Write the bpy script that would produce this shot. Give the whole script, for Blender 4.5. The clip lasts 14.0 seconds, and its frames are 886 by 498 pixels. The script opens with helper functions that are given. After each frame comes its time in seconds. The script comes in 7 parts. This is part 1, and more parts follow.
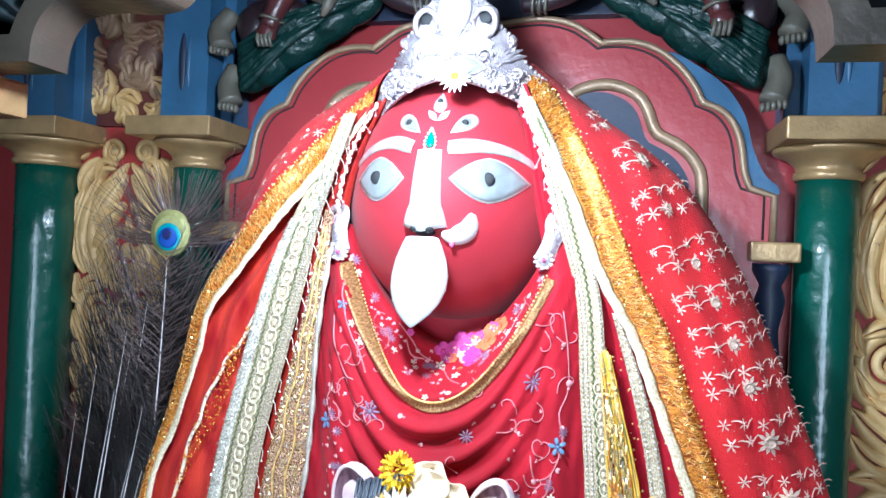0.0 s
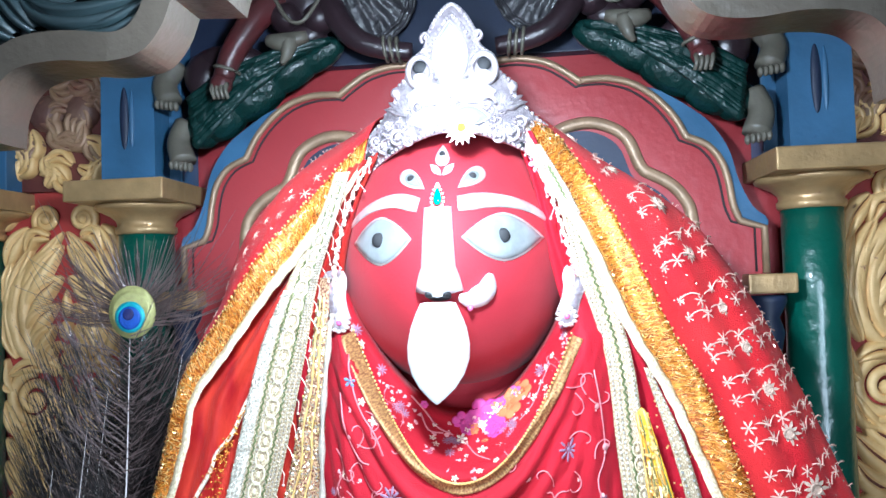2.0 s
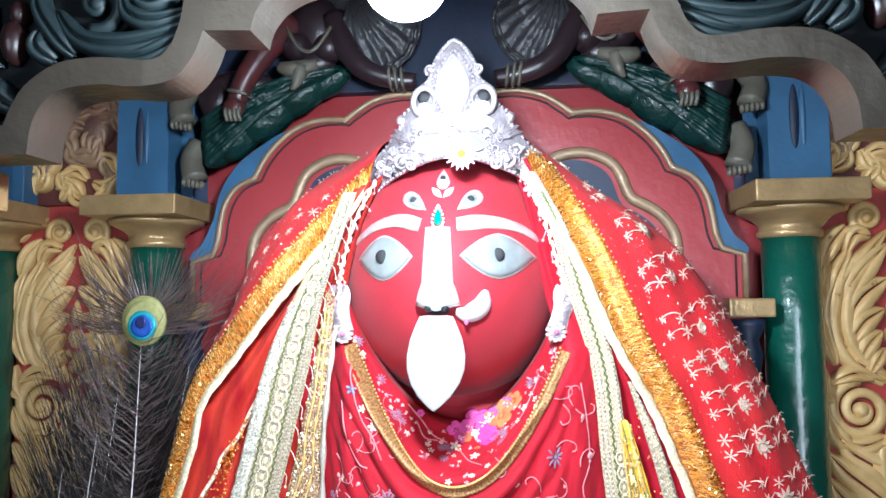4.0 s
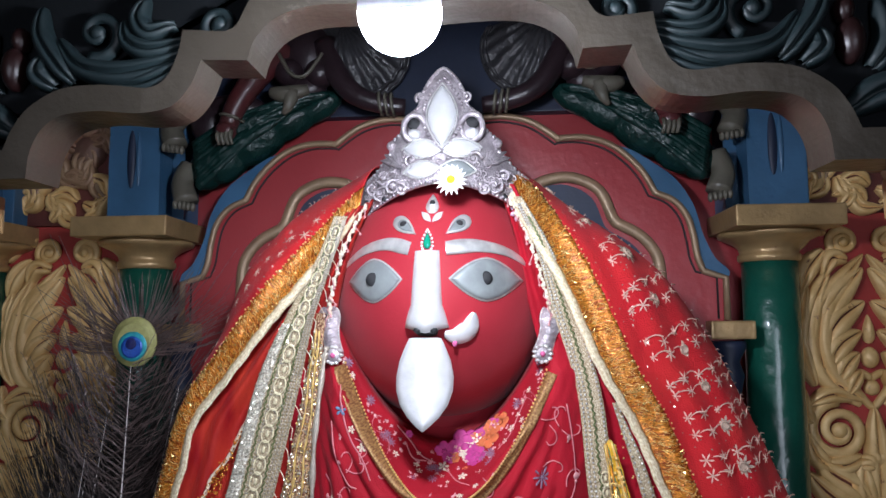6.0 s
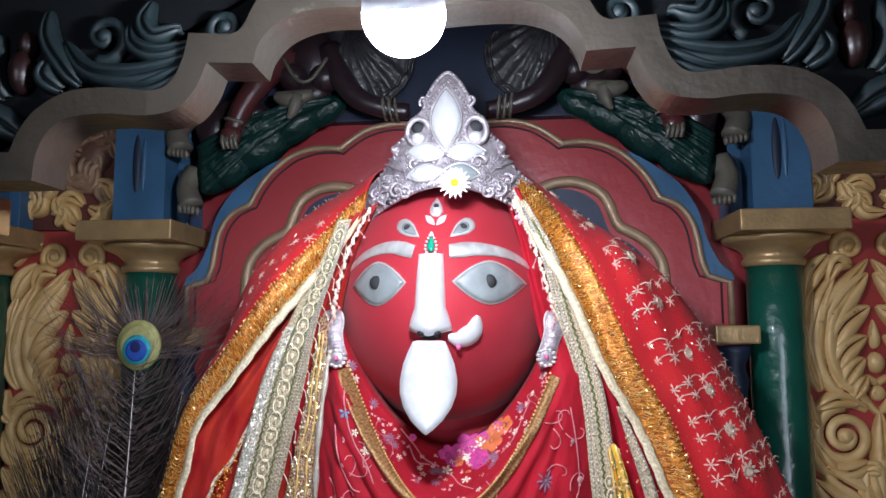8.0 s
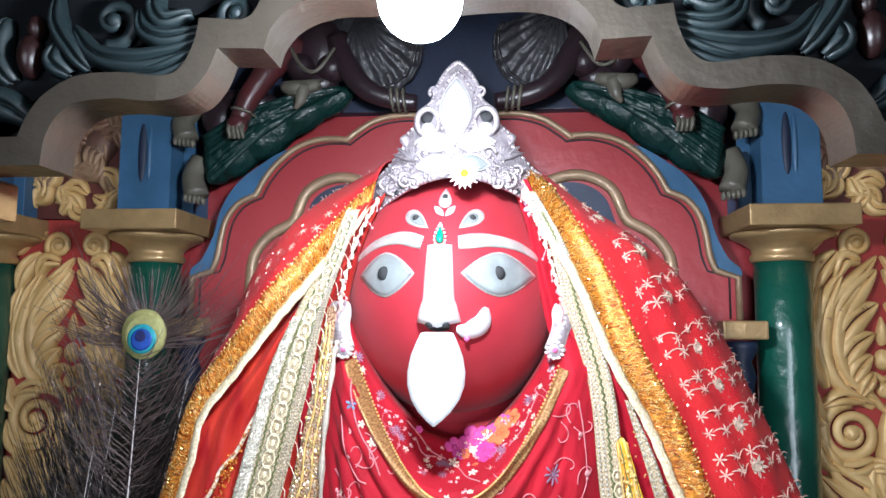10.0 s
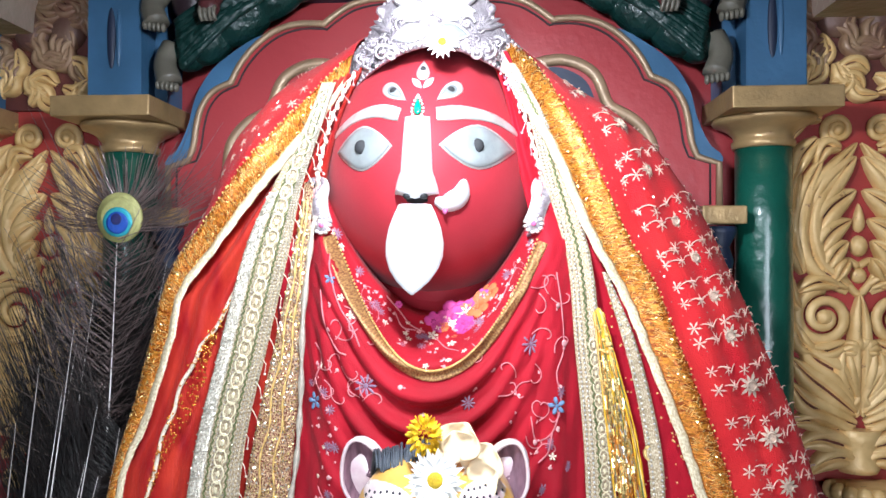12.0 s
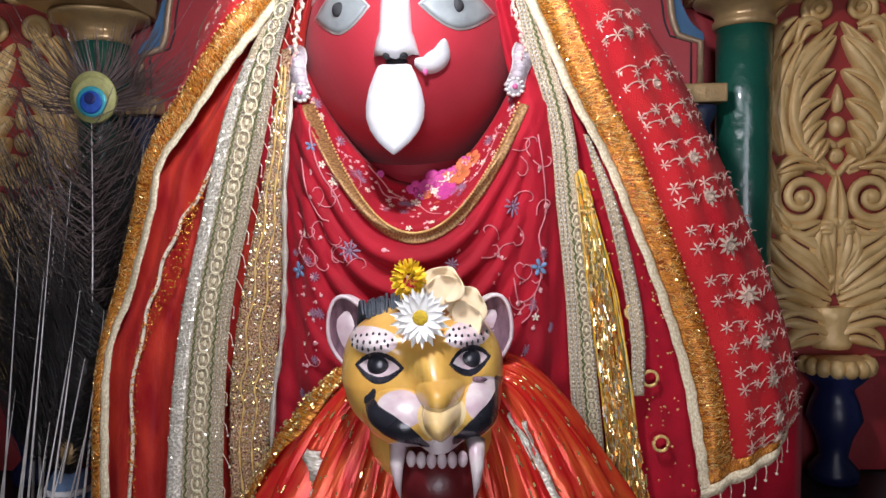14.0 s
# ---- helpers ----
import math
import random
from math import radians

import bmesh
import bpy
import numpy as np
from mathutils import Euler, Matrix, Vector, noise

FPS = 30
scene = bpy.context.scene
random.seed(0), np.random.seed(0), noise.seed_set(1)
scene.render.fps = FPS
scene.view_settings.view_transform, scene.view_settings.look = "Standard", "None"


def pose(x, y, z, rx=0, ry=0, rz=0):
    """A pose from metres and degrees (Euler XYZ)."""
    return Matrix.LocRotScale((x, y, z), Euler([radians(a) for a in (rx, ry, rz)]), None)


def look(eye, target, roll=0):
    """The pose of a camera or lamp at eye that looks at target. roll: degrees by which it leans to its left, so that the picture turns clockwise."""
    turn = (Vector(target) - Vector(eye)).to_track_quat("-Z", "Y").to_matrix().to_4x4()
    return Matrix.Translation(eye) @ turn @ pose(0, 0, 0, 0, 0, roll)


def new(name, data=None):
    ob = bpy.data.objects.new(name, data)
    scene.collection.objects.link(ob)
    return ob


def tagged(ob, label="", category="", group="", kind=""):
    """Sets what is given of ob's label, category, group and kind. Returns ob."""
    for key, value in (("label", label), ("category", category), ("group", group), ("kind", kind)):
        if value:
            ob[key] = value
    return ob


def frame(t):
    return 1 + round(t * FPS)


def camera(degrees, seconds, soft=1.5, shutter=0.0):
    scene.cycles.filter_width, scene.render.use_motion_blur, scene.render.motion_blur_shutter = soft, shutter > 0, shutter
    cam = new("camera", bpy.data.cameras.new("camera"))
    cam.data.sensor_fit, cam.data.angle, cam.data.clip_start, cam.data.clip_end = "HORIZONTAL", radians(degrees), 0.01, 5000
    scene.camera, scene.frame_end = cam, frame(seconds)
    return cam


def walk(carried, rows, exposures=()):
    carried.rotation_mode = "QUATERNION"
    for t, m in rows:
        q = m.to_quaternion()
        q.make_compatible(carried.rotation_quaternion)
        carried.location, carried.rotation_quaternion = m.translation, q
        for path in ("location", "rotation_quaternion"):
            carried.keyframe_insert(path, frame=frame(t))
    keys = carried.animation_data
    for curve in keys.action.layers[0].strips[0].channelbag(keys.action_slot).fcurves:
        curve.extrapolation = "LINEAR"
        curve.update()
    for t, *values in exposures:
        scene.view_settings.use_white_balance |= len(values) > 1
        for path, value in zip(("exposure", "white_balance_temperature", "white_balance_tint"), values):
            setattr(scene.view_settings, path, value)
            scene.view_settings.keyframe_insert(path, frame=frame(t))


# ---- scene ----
cam = camera(62.8, 14.0)
METRES, EYE, TILT, LEAN, TURN = 0.45, 1.35, 0.0, -2.5, 13.3
ROWS = [
    (0.0, 0.0, 0.0, 0.0, -0.0, 0.0, -0.0),
    (0.5, -0.2178, 0.0321, 0.0399, -5.18, 1.17, 1.96),
    (1.0, -0.286, 0.0698, 0.0584, -6.89, 1.82, 2.69),
    (1.5, -0.2605, 0.132, 0.0882, -8.12, 1.44, 4.14),
    (2.0, -0.2265, 0.1478, 0.0923, -6.98, 1.89, 4.27),
    (2.5, -0.2468, 0.0675, 0.067, -6.9, 1.45, 4.13),
    (3.0, -0.2536, 0.0388, 0.0658, -6.46, 2.46, 3.36),
    (5.5, -0.263, 0.0152, 0.0815, -9.13, 4.51, 2.81),
    (6.0, -0.2693, -0.0013, 0.0774, -8.73, 5.32, 2.83),
    (6.5, -0.2756, -0.0091, 0.076, -8.77, 6.09, 2.86),
    (7.0, -0.2734, -0.0083, 0.0727, -9.35, 6.1, 2.71),
    (7.5, -0.2701, -0.0109, 0.0738, -9.03, 6.31, 2.81),
    (8.0, -0.269, -0.0023, 0.0671, -8.41, 5.91, 2.73),
    (10.5, -0.2885, 0.0228, 0.0512, -8.61, 5.36, 2.0),
    (11.0, -0.2765, 0.0434, 0.0106, -9.31, 2.66, 2.5),
    (11.5, -0.2704, 0.0402, -0.0269, -9.54, 1.4, 2.58),
    (12.0, -0.2719, 0.0342, -0.0797, -9.54, 0.04, 2.44),
    (12.5, -0.2746, 0.0314, -0.1194, -9.79, -0.41, 2.56),
    (13.0, -0.2731, 0.0286, -0.164, -10.24, -0.84, 3.13),
    (13.5, -0.2842, 0.0247, -0.2097, -10.44, -1.42, 3.06),
    (14.0, -0.2838, 0.0292, -0.2771, -11.0, -4.25, 3.41),
]
walk(cam, [(t, pose(0.2, -1.05, EYE, TILT, LEAN, TURN) @ pose(METRES * x, METRES * y, METRES * z, 90 + pitch, roll, yaw)) for t, x, y, z, yaw, pitch, roll in ROWS],
     exposures=[(0.0, 0.94, 5450, 10), (0.5, 0.90, 5450, 10), (1.0, 0.98, 5450, 10), (1.5, 1.04, 5500, 10), (2.5, 1.04, 5650, 10), (3.2, 1.02, 5750, 10), (5.3, 0.40, 6150, 18), (5.7, 0.08, 6200, 20), (6.1, -0.40, 6200, 20), (6.5, -0.06, 6200, 20), (7.0, -0.34, 6200, 20), (8.2, -0.18, 6200, 20),
                (10.3, 0.76, 6200, 14), (11.0, 1.06, 6150, 10), (11.5, 1.0, 6200, 12), (12.0, 0.80, 6250, 16), (12.4, 0.36, 6400, 22), (13.0, -0.10, 6600, 24), (13.5, -0.38, 6650, 24), (14.0, -0.04, 6650, 24)])

# ---- world and lights ----
world = bpy.data.worlds.new("world")
scene.world = world
world.use_nodes = True
world.node_tree.nodes["Background"].inputs[0].default_value = (0.75, 0.85, 1.0, 1)
world.node_tree.nodes["Background"].inputs[1].default_value = 0.02
BULB = Vector((0.016, -0.615, 1.585))
BULB_R = 0.0282
BULB_GLOW = 520.0
FILL_LIGHT = 3.9
# added front fill, its source unseen; the narrow spread dims the upper corners
lamp = bpy.data.lights.new("front_fill", "AREA")
lamp.shape, lamp.size, lamp.size_y, lamp.energy, lamp.color = "RECTANGLE", 1.1, 1.9, FILL_LIGHT, (0.84, 0.93, 1.0)
lamp.spread = radians(44)
lamp_ob = new("front_fill", lamp)
lamp_ob.matrix_world = look((0.05, -3.12, 1.0), (0.03, 0.0, 1.10))


# ---- materials ----
def mat(name, col, rough=0.5, metal=0.0, col2=None, var=0.18, scale=18.0, bump=0.25, bscale=140.0, dist=0.002,
        coat=0.0, sheen=0.0, rnd=0.0, stretch=(1, 1, 1), wear=None, wear_at=0.62):
    m = bpy.data.materials.new(name)
    m.use_nodes = True
    nt = m.node_tree
    n, l = nt.nodes, nt.links
    p = n["Principled BSDF"]
    tc = n.new("ShaderNodeTexCoord")
    mp = n.new("ShaderNodeMapping")
    mp.inputs["Scale"].default_value = stretch
    l.new(tc.outputs["Object"], mp.inputs[0])
    n1 = n.new("ShaderNodeTexNoise")
    n1.inputs["Scale"].default_value, n1.inputs["Detail"].default_value = scale, 6
    l.new(mp.outputs[0], n1.inputs["Vector"])
    mix = n.new("ShaderNodeMixRGB")
    c = Vector(col)
    lo, hi = (c * (1 - var), c * (1 + var)) if col2 is None else (c, Vector(col2))
    mix.inputs[1].default_value, mix.inputs[2].default_value = (*lo, 1), (*[min(v, 0.95) for v in hi], 1)
    ramp = n.new("ShaderNodeMapRange")
    ramp.inputs[1].default_value, ramp.inputs[2].default_value = 0.3, 0.7
    l.new(n1.outputs[0], ramp.inputs[0])
    l.new(ramp.outputs[0], mix.inputs[0])
    out = mix.outputs[0]
    n2 = n.new("ShaderNodeTexNoise")
    n2.inputs["Scale"].default_value, n2.inputs["Detail"].default_value = bscale, 4
    l.new(mp.outputs[0], n2.inputs["Vector"])
    if wear is not None:
        n3 = n.new("ShaderNodeTexNoise")
        n3.inputs["Scale"].default_value, n3.inputs["Detail"].default_value, n3.inputs["Roughness"].default_value = scale * 2.3, 9, 0.7
        l.new(tc.outputs["Object"], n3.inputs["Vector"])
        r3 = n.new("ShaderNodeMapRange")
        r3.inputs[1].default_value, r3.inputs[2].default_value = wear_at, wear_at + 0.08
        l.new(n3.outputs[0], r3.inputs[0])
        mw = n.new("ShaderNodeMixRGB")
        mw.inputs[2].default_value = (*wear, 1)
        l.new(r3.outputs[0], mw.inputs[0])
        l.new(out, mw.inputs[1])
        out = mw.outputs[0]
    if rnd:
        oi = n.new("ShaderNodeObjectInfo")
        hs = n.new("ShaderNodeHueSaturation")
        mr = n.new("ShaderNodeMapRange")
        mr.inputs[3].default_value, mr.inputs[4].default_value = 1 - rnd, 1 + rnd
        l.new(oi.outputs["Random"], mr.inputs[0])
        l.new(mr.outputs[0], hs.inputs["Value"])
        l.new(out, hs.inputs["Color"])
        out = hs.outputs[0]
    l.new(out, p.inputs["Base Color"])
    rr = n.new("ShaderNodeMapRange")
    rr.inputs[3].default_value, rr.inputs[4].default_value = max(rough - 0.1, 0.03), min(rough + 0.1, 1)
    l.new(n1.outputs[0], rr.inputs[0])
    l.new(rr.outputs[0], p.inputs["Roughness"])
    p.inputs["Metallic"].default_value = metal
    p.inputs["Coat Weight"].default_value = coat
    p.inputs["Sheen Weight"].default_value = sheen
    if sheen:
        p.inputs["Specular IOR Level"].default_value = 0.15
    if bump:
        b = n.new("ShaderNodeBump")
        b.inputs["Strength"].default_value, b.inputs["Distance"].default_value = bump, dist
        l.new(n2.outputs[0], b.inputs["Height"])
        l.new(b.outputs[0], p.inputs["Normal"])
    return m


def woven(name, col, col2, along=400.0, across=60.0, rough=0.5, metal=0.0, glitter=0.0, bump=0.6, lo=0.38, hi=0.62):
    """Cloth tape whose threads follow its length and width (UV in metres)."""
    m = bpy.data.materials.new(name)
    m.use_nodes = True
    nt = m.node_tree
    n, l = nt.nodes, nt.links
    p = n["Principled BSDF"]
    uv = n.new("ShaderNodeUVMap")
    mp = n.new("ShaderNodeMapping")
    mp.inputs["Scale"].default_value = (across, along, 1)
    l.new(uv.outputs[0], mp.inputs[0])
    w = n.new("ShaderNodeTexNoise")
    w.inputs["Scale"].default_value, w.inputs["Detail"].default_value = 1.0, 5
    l.new(mp.outputs[0], w.inputs["Vector"])
    mr = n.new("ShaderNodeMapRange")
    mr.inputs[1].default_value, mr.inputs[2].default_value = lo, hi
    l.new(w.outputs[0], mr.inputs[0])
    mix = n.new("ShaderNodeMixRGB")
    mix.inputs[1].default_value, mix.inputs[2].default_value = (*col, 1), (*col2, 1)
    l.new(mr.outputs[0], mix.inputs[0])
    l.new(mix.outputs[0], p.inputs["Base Color"])
    p.inputs["Roughness"].default_value, p.inputs["Metallic"].default_value = rough, metal
    b = n.new("ShaderNodeBump")
    b.inputs["Strength"].default_value, b.inputs["Distance"].default_value = bump, 0.002
    l.new(w.outputs[0], b.inputs["Height"])
    l.new(b.outputs[0], p.inputs["Normal"])
    if glitter:
        v = n.new("ShaderNodeTexVoronoi")
        v.inputs["Scale"].default_value = 520
        l.new(uv.outputs[0], v.inputs["Vector"])
        g = n.new("ShaderNodeMapRange")
        g.inputs[1].default_value, g.inputs[2].default_value, g.inputs[3].default_value, g.inputs[4].default_value = 0, 1, 0.12, rough
        sep = n.new("ShaderNodeSeparateColor")
        l.new(v.outputs["Color"], sep.inputs[0])
        l.new(sep.outputs[0], g.inputs[0])
        l.new(g.outputs[0], p.inputs["Roughness"])
    return m


M_REDWALL = mat("red_oil_paint", (0.33, 0.038, 0.042), 0.34, col2=(0.30, 0.03, 0.035), scale=9, bump=0.5, bscale=60, wear=(0.2, 0.05, 0.05), wear_at=0.68)
M_OLIVE = mat("dull_gold_paint", (0.30, 0.20, 0.12), 0.4, 0.25, scale=40, bump=0.5, bscale=160, wear=(0.16, 0.1, 0.06), wear_at=0.62)
M_GOLD = mat("gold_paint", (0.42, 0.275, 0.125), 0.34, 0.35, scale=30, bump=0.45, bscale=150, wear=(0.2, 0.08, 0.05), wear_at=0.66)
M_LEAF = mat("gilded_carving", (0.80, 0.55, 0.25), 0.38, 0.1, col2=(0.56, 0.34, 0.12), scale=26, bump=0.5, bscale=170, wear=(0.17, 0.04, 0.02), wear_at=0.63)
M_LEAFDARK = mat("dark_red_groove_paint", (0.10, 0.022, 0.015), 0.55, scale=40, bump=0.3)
M_PANELRED = mat("deep_red_panel_paint", (0.32, 0.030, 0.024), 0.5, scale=14, bump=0.4, bscale=80)
M_BROWNCARVE = mat("brown_carving", (0.20, 0.12, 0.08), 0.45, 0.1, col2=(0.12, 0.05, 0.04), scale=30, bump=0.6, bscale=120)
M_BROWNLEAF = mat("brown_carved_leaf", (0.34, 0.22, 0.12), 0.45, 0.1, col2=(0.20, 0.09, 0.06), scale=30, bump=0.6, bscale=120)
M_BLUE = mat("blue_oil_paint", (0.038, 0.112, 0.21), 0.4, scale=14, bump=0.4, bscale=70, wear=(0.03, 0.07, 0.16), wear_at=0.64)
M_DEEPBLUE = mat("deep_blue_gloss_paint", (0.012, 0.017, 0.07), 0.35, scale=20, bump=0.5, bscale=60, wear=(0.12, 0.10, 0.06), wear_at=0.68)
M_NAVY = mat("navy_paint", (0.010, 0.018, 0.045), 0.55, scale=20, bump=0.3, bscale=80)
M_GREEN = mat("green_gloss_paint", (0.005, 0.075, 0.05), 0.30, scale=10, bump=0.8, bscale=34, dist=0.005, coat=0.4, wear=(0.02, 0.05, 0.04), wear_at=0.69)
M_DKGREEN = mat("dark_green_drapery_paint", (0.004, 0.028, 0.024), 0.38, scale=25, bump=1.0, bscale=45, dist=0.008, wear=(0.10, 0.10, 0.075), wear_at=0.66)
M_GREYARCH = mat("grey_beige_arch_paint", (0.040, 0.033, 0.025), 0.34, scale=12, bump=0.5, bscale=60, dist=0.003, wear=(0.14, 0.13, 0.11), wear_at=0.66)
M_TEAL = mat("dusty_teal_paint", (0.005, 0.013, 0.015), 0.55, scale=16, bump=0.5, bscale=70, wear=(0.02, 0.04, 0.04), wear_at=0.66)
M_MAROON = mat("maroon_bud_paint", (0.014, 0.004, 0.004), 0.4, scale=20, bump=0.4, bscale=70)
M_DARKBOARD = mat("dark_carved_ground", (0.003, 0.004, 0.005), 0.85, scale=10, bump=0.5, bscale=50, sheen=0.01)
M_ELEPHANT = mat("elephant_grey_paint", (0.035, 0.034, 0.038), 0.38, scale=22, bump=1.0, bscale=55, dist=0.006, wear=(0.14, 0.12, 0.1), wear_at=0.72)
M_DARKLIMB = mat("dark_purple_brown_paint", (0.026, 0.015, 0.019), 0.35, scale=30, bump=0.5, bscale=90, wear=(0.22, 0.16, 0.13), wear_at=0.68)
M_REDLIMB = mat("dark_maroon_arm_paint", (0.10, 0.020, 0.022), 0.35, col2=(0.06, 0.02, 0.02), scale=30, bump=0.5, bscale=90)
M_PALELIMB = mat("stone_grey_paint", (0.12, 0.11, 0.085), 0.45, scale=30, bump=0.5, bscale=90, wear=(0.12, 0.1, 0.09), wear_at=0.6)
M_FACE = mat("vermilion_paste", (0.38, 0.024, 0.036), 0.55, scale=12, var=0.1, bump=0.25, bscale=220, dist=0.001, sheen=0.1)
M_SILVER = mat("beaten_silver", (0.70, 0.70, 0.71), 0.36, 0.25, scale=60, var=0.08, bump=0.3, bscale=90)
M_SILVERGREY = mat("dull_silver_sheet", (0.31, 0.34, 0.34), 0.42, 0.3, scale=50, var=0.2, bump=0.25, bscale=90)
M_SILVERRIM = mat("silver_edge", (0.75, 0.74, 0.72), 0.35, 0.6, scale=80, bump=0.2)
M_FILIGREE = mat("silver_filigree", (0.60, 0.54, 0.57), 0.33, 0.5, col2=(0.30, 0.26, 0.28), scale=90, bump=0.7, bscale=420)
M_BLACK = mat("black_paint", (0.012, 0.012, 0.014), 0.7, scale=50, bump=0.2)
M_GEM = mat("green_glass_gem", (0.0, 0.28, 0.16), 0.12, scale=60, bump=0.05, coat=0.8)
M_WHITE = mat("white_enamel", (0.82, 0.8, 0.78), 0.4, scale=60, var=0.06, bump=0.1)
M_PINKSTONE = mat("pink_stone", (0.6, 0.12, 0.28), 0.2, scale=60, bump=0.1)
M_VEIL = mat("red_net_cloth", (0.52, 0.010, 0.019), 0.62, col2=(0.62, 0.026, 0.026), scale=14, var=0.16, bump=0.8, bscale=700, dist=0.002, sheen=0.06)
M_VEILDARK = mat("deep_red_cloth", (0.40, 0.007, 0.02), 0.66, scale=24, var=0.2, bump=0.6, bscale=600, dist=0.0015, sheen=0.05)
M_ORANGECLOTH = mat("orange_red_satin", (0.28, 0.007, 0.010), 0.46, col2=(0.52, 0.040, 0.020), scale=34, stretch=(1.6, 1, 0.5), var=0.2, bump=0.6, bscale=260, sheen=0.05)
M_SCARF = mat("crimson_floral_cloth", (0.37, 0.009, 0.020), 0.62, scale=16, var=0.2, bump=0.6, bscale=800, dist=0.001, sheen=0.05)
M_GOLDBAND = woven("gold_zari_fringe", (0.82, 0.34, 0.045), (0.28, 0.045, 0.008), along=520, across=70, rough=0.36, metal=0.45, glitter=1, bump=0.7)
M_CREAM = woven("cream_braid", (0.90, 0.80, 0.58), (0.62, 0.48, 0.27), along=260, across=500, rough=0.75)
M_LACE = woven("silver_cream_lace", (0.80, 0.70, 0.51), (0.34, 0.25, 0.14), along=420, across=900, rough=0.55, metal=0.05, glitter=1, lo=0.34, hi=0.56)
M_LACEWHITE = woven("white_sequin_tape", (0.85, 0.80, 0.68), (0.50, 0.44, 0.34), along=320, across=320, rough=0.35, metal=0.35, glitter=1)
M_GOLDLACE = woven("tarnished_gold_lace", (0.66, 0.45, 0.25), (0.16, 0.03, 0.025), along=420, across=620, rough=0.4, metal=0.3, glitter=1, bump=0.9, lo=0.44, hi=0.58)
M_GLINT = mat("gold_sequin", (0.95, 0.66, 0.26), 0.22, 0.75, scale=200, bump=0.2)
M_GLINTSILVER = mat("silver_sequin", (0.92, 0.82, 0.66), 0.22, 0.7, scale=200, bump=0.2)
M_GLINTORANGE = mat("orange_tinsel", (0.92, 0.34, 0.06), 0.25, 0.6, scale=200, bump=0.2)
M_LACEGREEN = mat("olive_green_thread", (0.12, 0.15, 0.05), 0.7, scale=200, bump=0.4)
M_GOLDTHREAD = mat("gold_thread", (0.85, 0.56, 0.20), 0.32, 0.35, scale=200, bump=0.4, bscale=600)
M_CREAMTHREAD = mat("cream_thread", (0.80, 0.70, 0.55), 0.6, 0.1, scale=200, bump=0.5, bscale=700)
M_SILVERTHREAD = mat("grey_silver_thread", (0.5, 0.44, 0.36), 0.45, 0.4, scale=200, bump=0.5, bscale=700)
M_YELLOW = mat("yellow_silk_thread", (0.75, 0.42, 0.02), 0.45, 0.1, scale=80, bump=0.4, bscale=400)
M_ORANGETHREAD = mat("orange_thread", (0.78, 0.30, 0.03), 0.45, 0.2, scale=80, bump=0.4, bscale=400)
M_TRIM = woven("antique_gold_braid", (0.50, 0.29, 0.11), (0.22, 0.09, 0.035), along=420, across=260, rough=0.5, metal=0.3)
M_PALEPINK = mat("pale_pink_thread", (0.72, 0.36, 0.36), 0.6, scale=120, bump=0.4, bscale=500)
M_VINE = mat("dull_pink_thread", (0.62, 0.20, 0.22), 0.65, scale=120, bump=0.4, bscale=500)
M_BLUETHREAD = mat("blue_thread", (0.13, 0.22, 0.36), 0.6, scale=120, bump=0.4, bscale=500)
M_GREYTHREAD = mat("grey_violet_thread", (0.26, 0.16, 0.24), 0.6, scale=120, bump=0.4, bscale=500)
M_MAGENTA = mat("magenta_print", (0.52, 0.045, 0.24), 0.6, scale=60, var=0.3, bump=0.3, bscale=400)
M_ORANGE = mat("orange_print", (0.62, 0.15, 0.05), 0.6, scale=60, var=0.3, bump=0.3, bscale=400)
M_PETALWHITE = mat("white_petal", (0.85, 0.84, 0.80), 0.55, scale=120, var=0.05, bump=0.2, bscale=300)
M_PETALCREAM = mat("cream_petal", (0.84, 0.66, 0.42), 0.85, scale=70, var=0.1, bump=0.3, bscale=200)
M_PETALYELLOW = mat("marigold_petal", (0.85, 0.55, 0.01), 0.6, scale=90, var=0.15, bump=0.3, bscale=200, rnd=0.2)
M_POLLEN = mat("yellow_flower_heart", (0.55, 0.36, 0.01), 0.7, scale=200, bump=0.8, bscale=500)
M_TIGER = mat("tiger_ochre_gloss", (0.76, 0.47, 0.11), 0.3, col2=(0.62, 0.31, 0.06), scale=30, bump=0.25, bscale=60, coat=0.5)
# the satin's lighter orange streaks put fold highlights into the colour
M_TIGERSATIN = woven("shiny_orange_satin", (0.60, 0.016, 0.014), (0.84, 0.16, 0.035), along=16, across=120, rough=0.26, metal=0.3, bump=1.0, lo=0.42, hi=0.78)
M_TIGERLIGHT = mat("tiger_nose_cream_gloss", (0.80, 0.62, 0.34), 0.25, col2=(0.78, 0.52, 0.20), scale=30, bump=0.25, bscale=60, coat=0.5)
M_TIGERWHITE = mat("tiger_white_gloss", (0.74, 0.66, 0.63), 0.3, col2=(0.52, 0.36, 0.40), scale=55, bump=0.25, bscale=80, coat=0.4)
M_TIGERBLACK = mat("tiger_black_gloss", (0.022, 0.022, 0.03), 0.28, scale=40, bump=0.4, bscale=90, coat=0.5)
M_TIGEREAR = mat("tiger_ear_pink", (0.26, 0.14, 0.18), 0.5, col2=(0.06, 0.025, 0.04), scale=50, stretch=(3, 1, 0.7), bump=0.3, bscale=120)
M_TIGERMOUTH = mat("tiger_mouth_red", (0.12, 0.01, 0.012), 0.35, scale=40, bump=0.3)
M_HAIR = mat("dark_grey_mane", (0.06, 0.07, 0.085), 0.45, scale=80, bump=0.5)
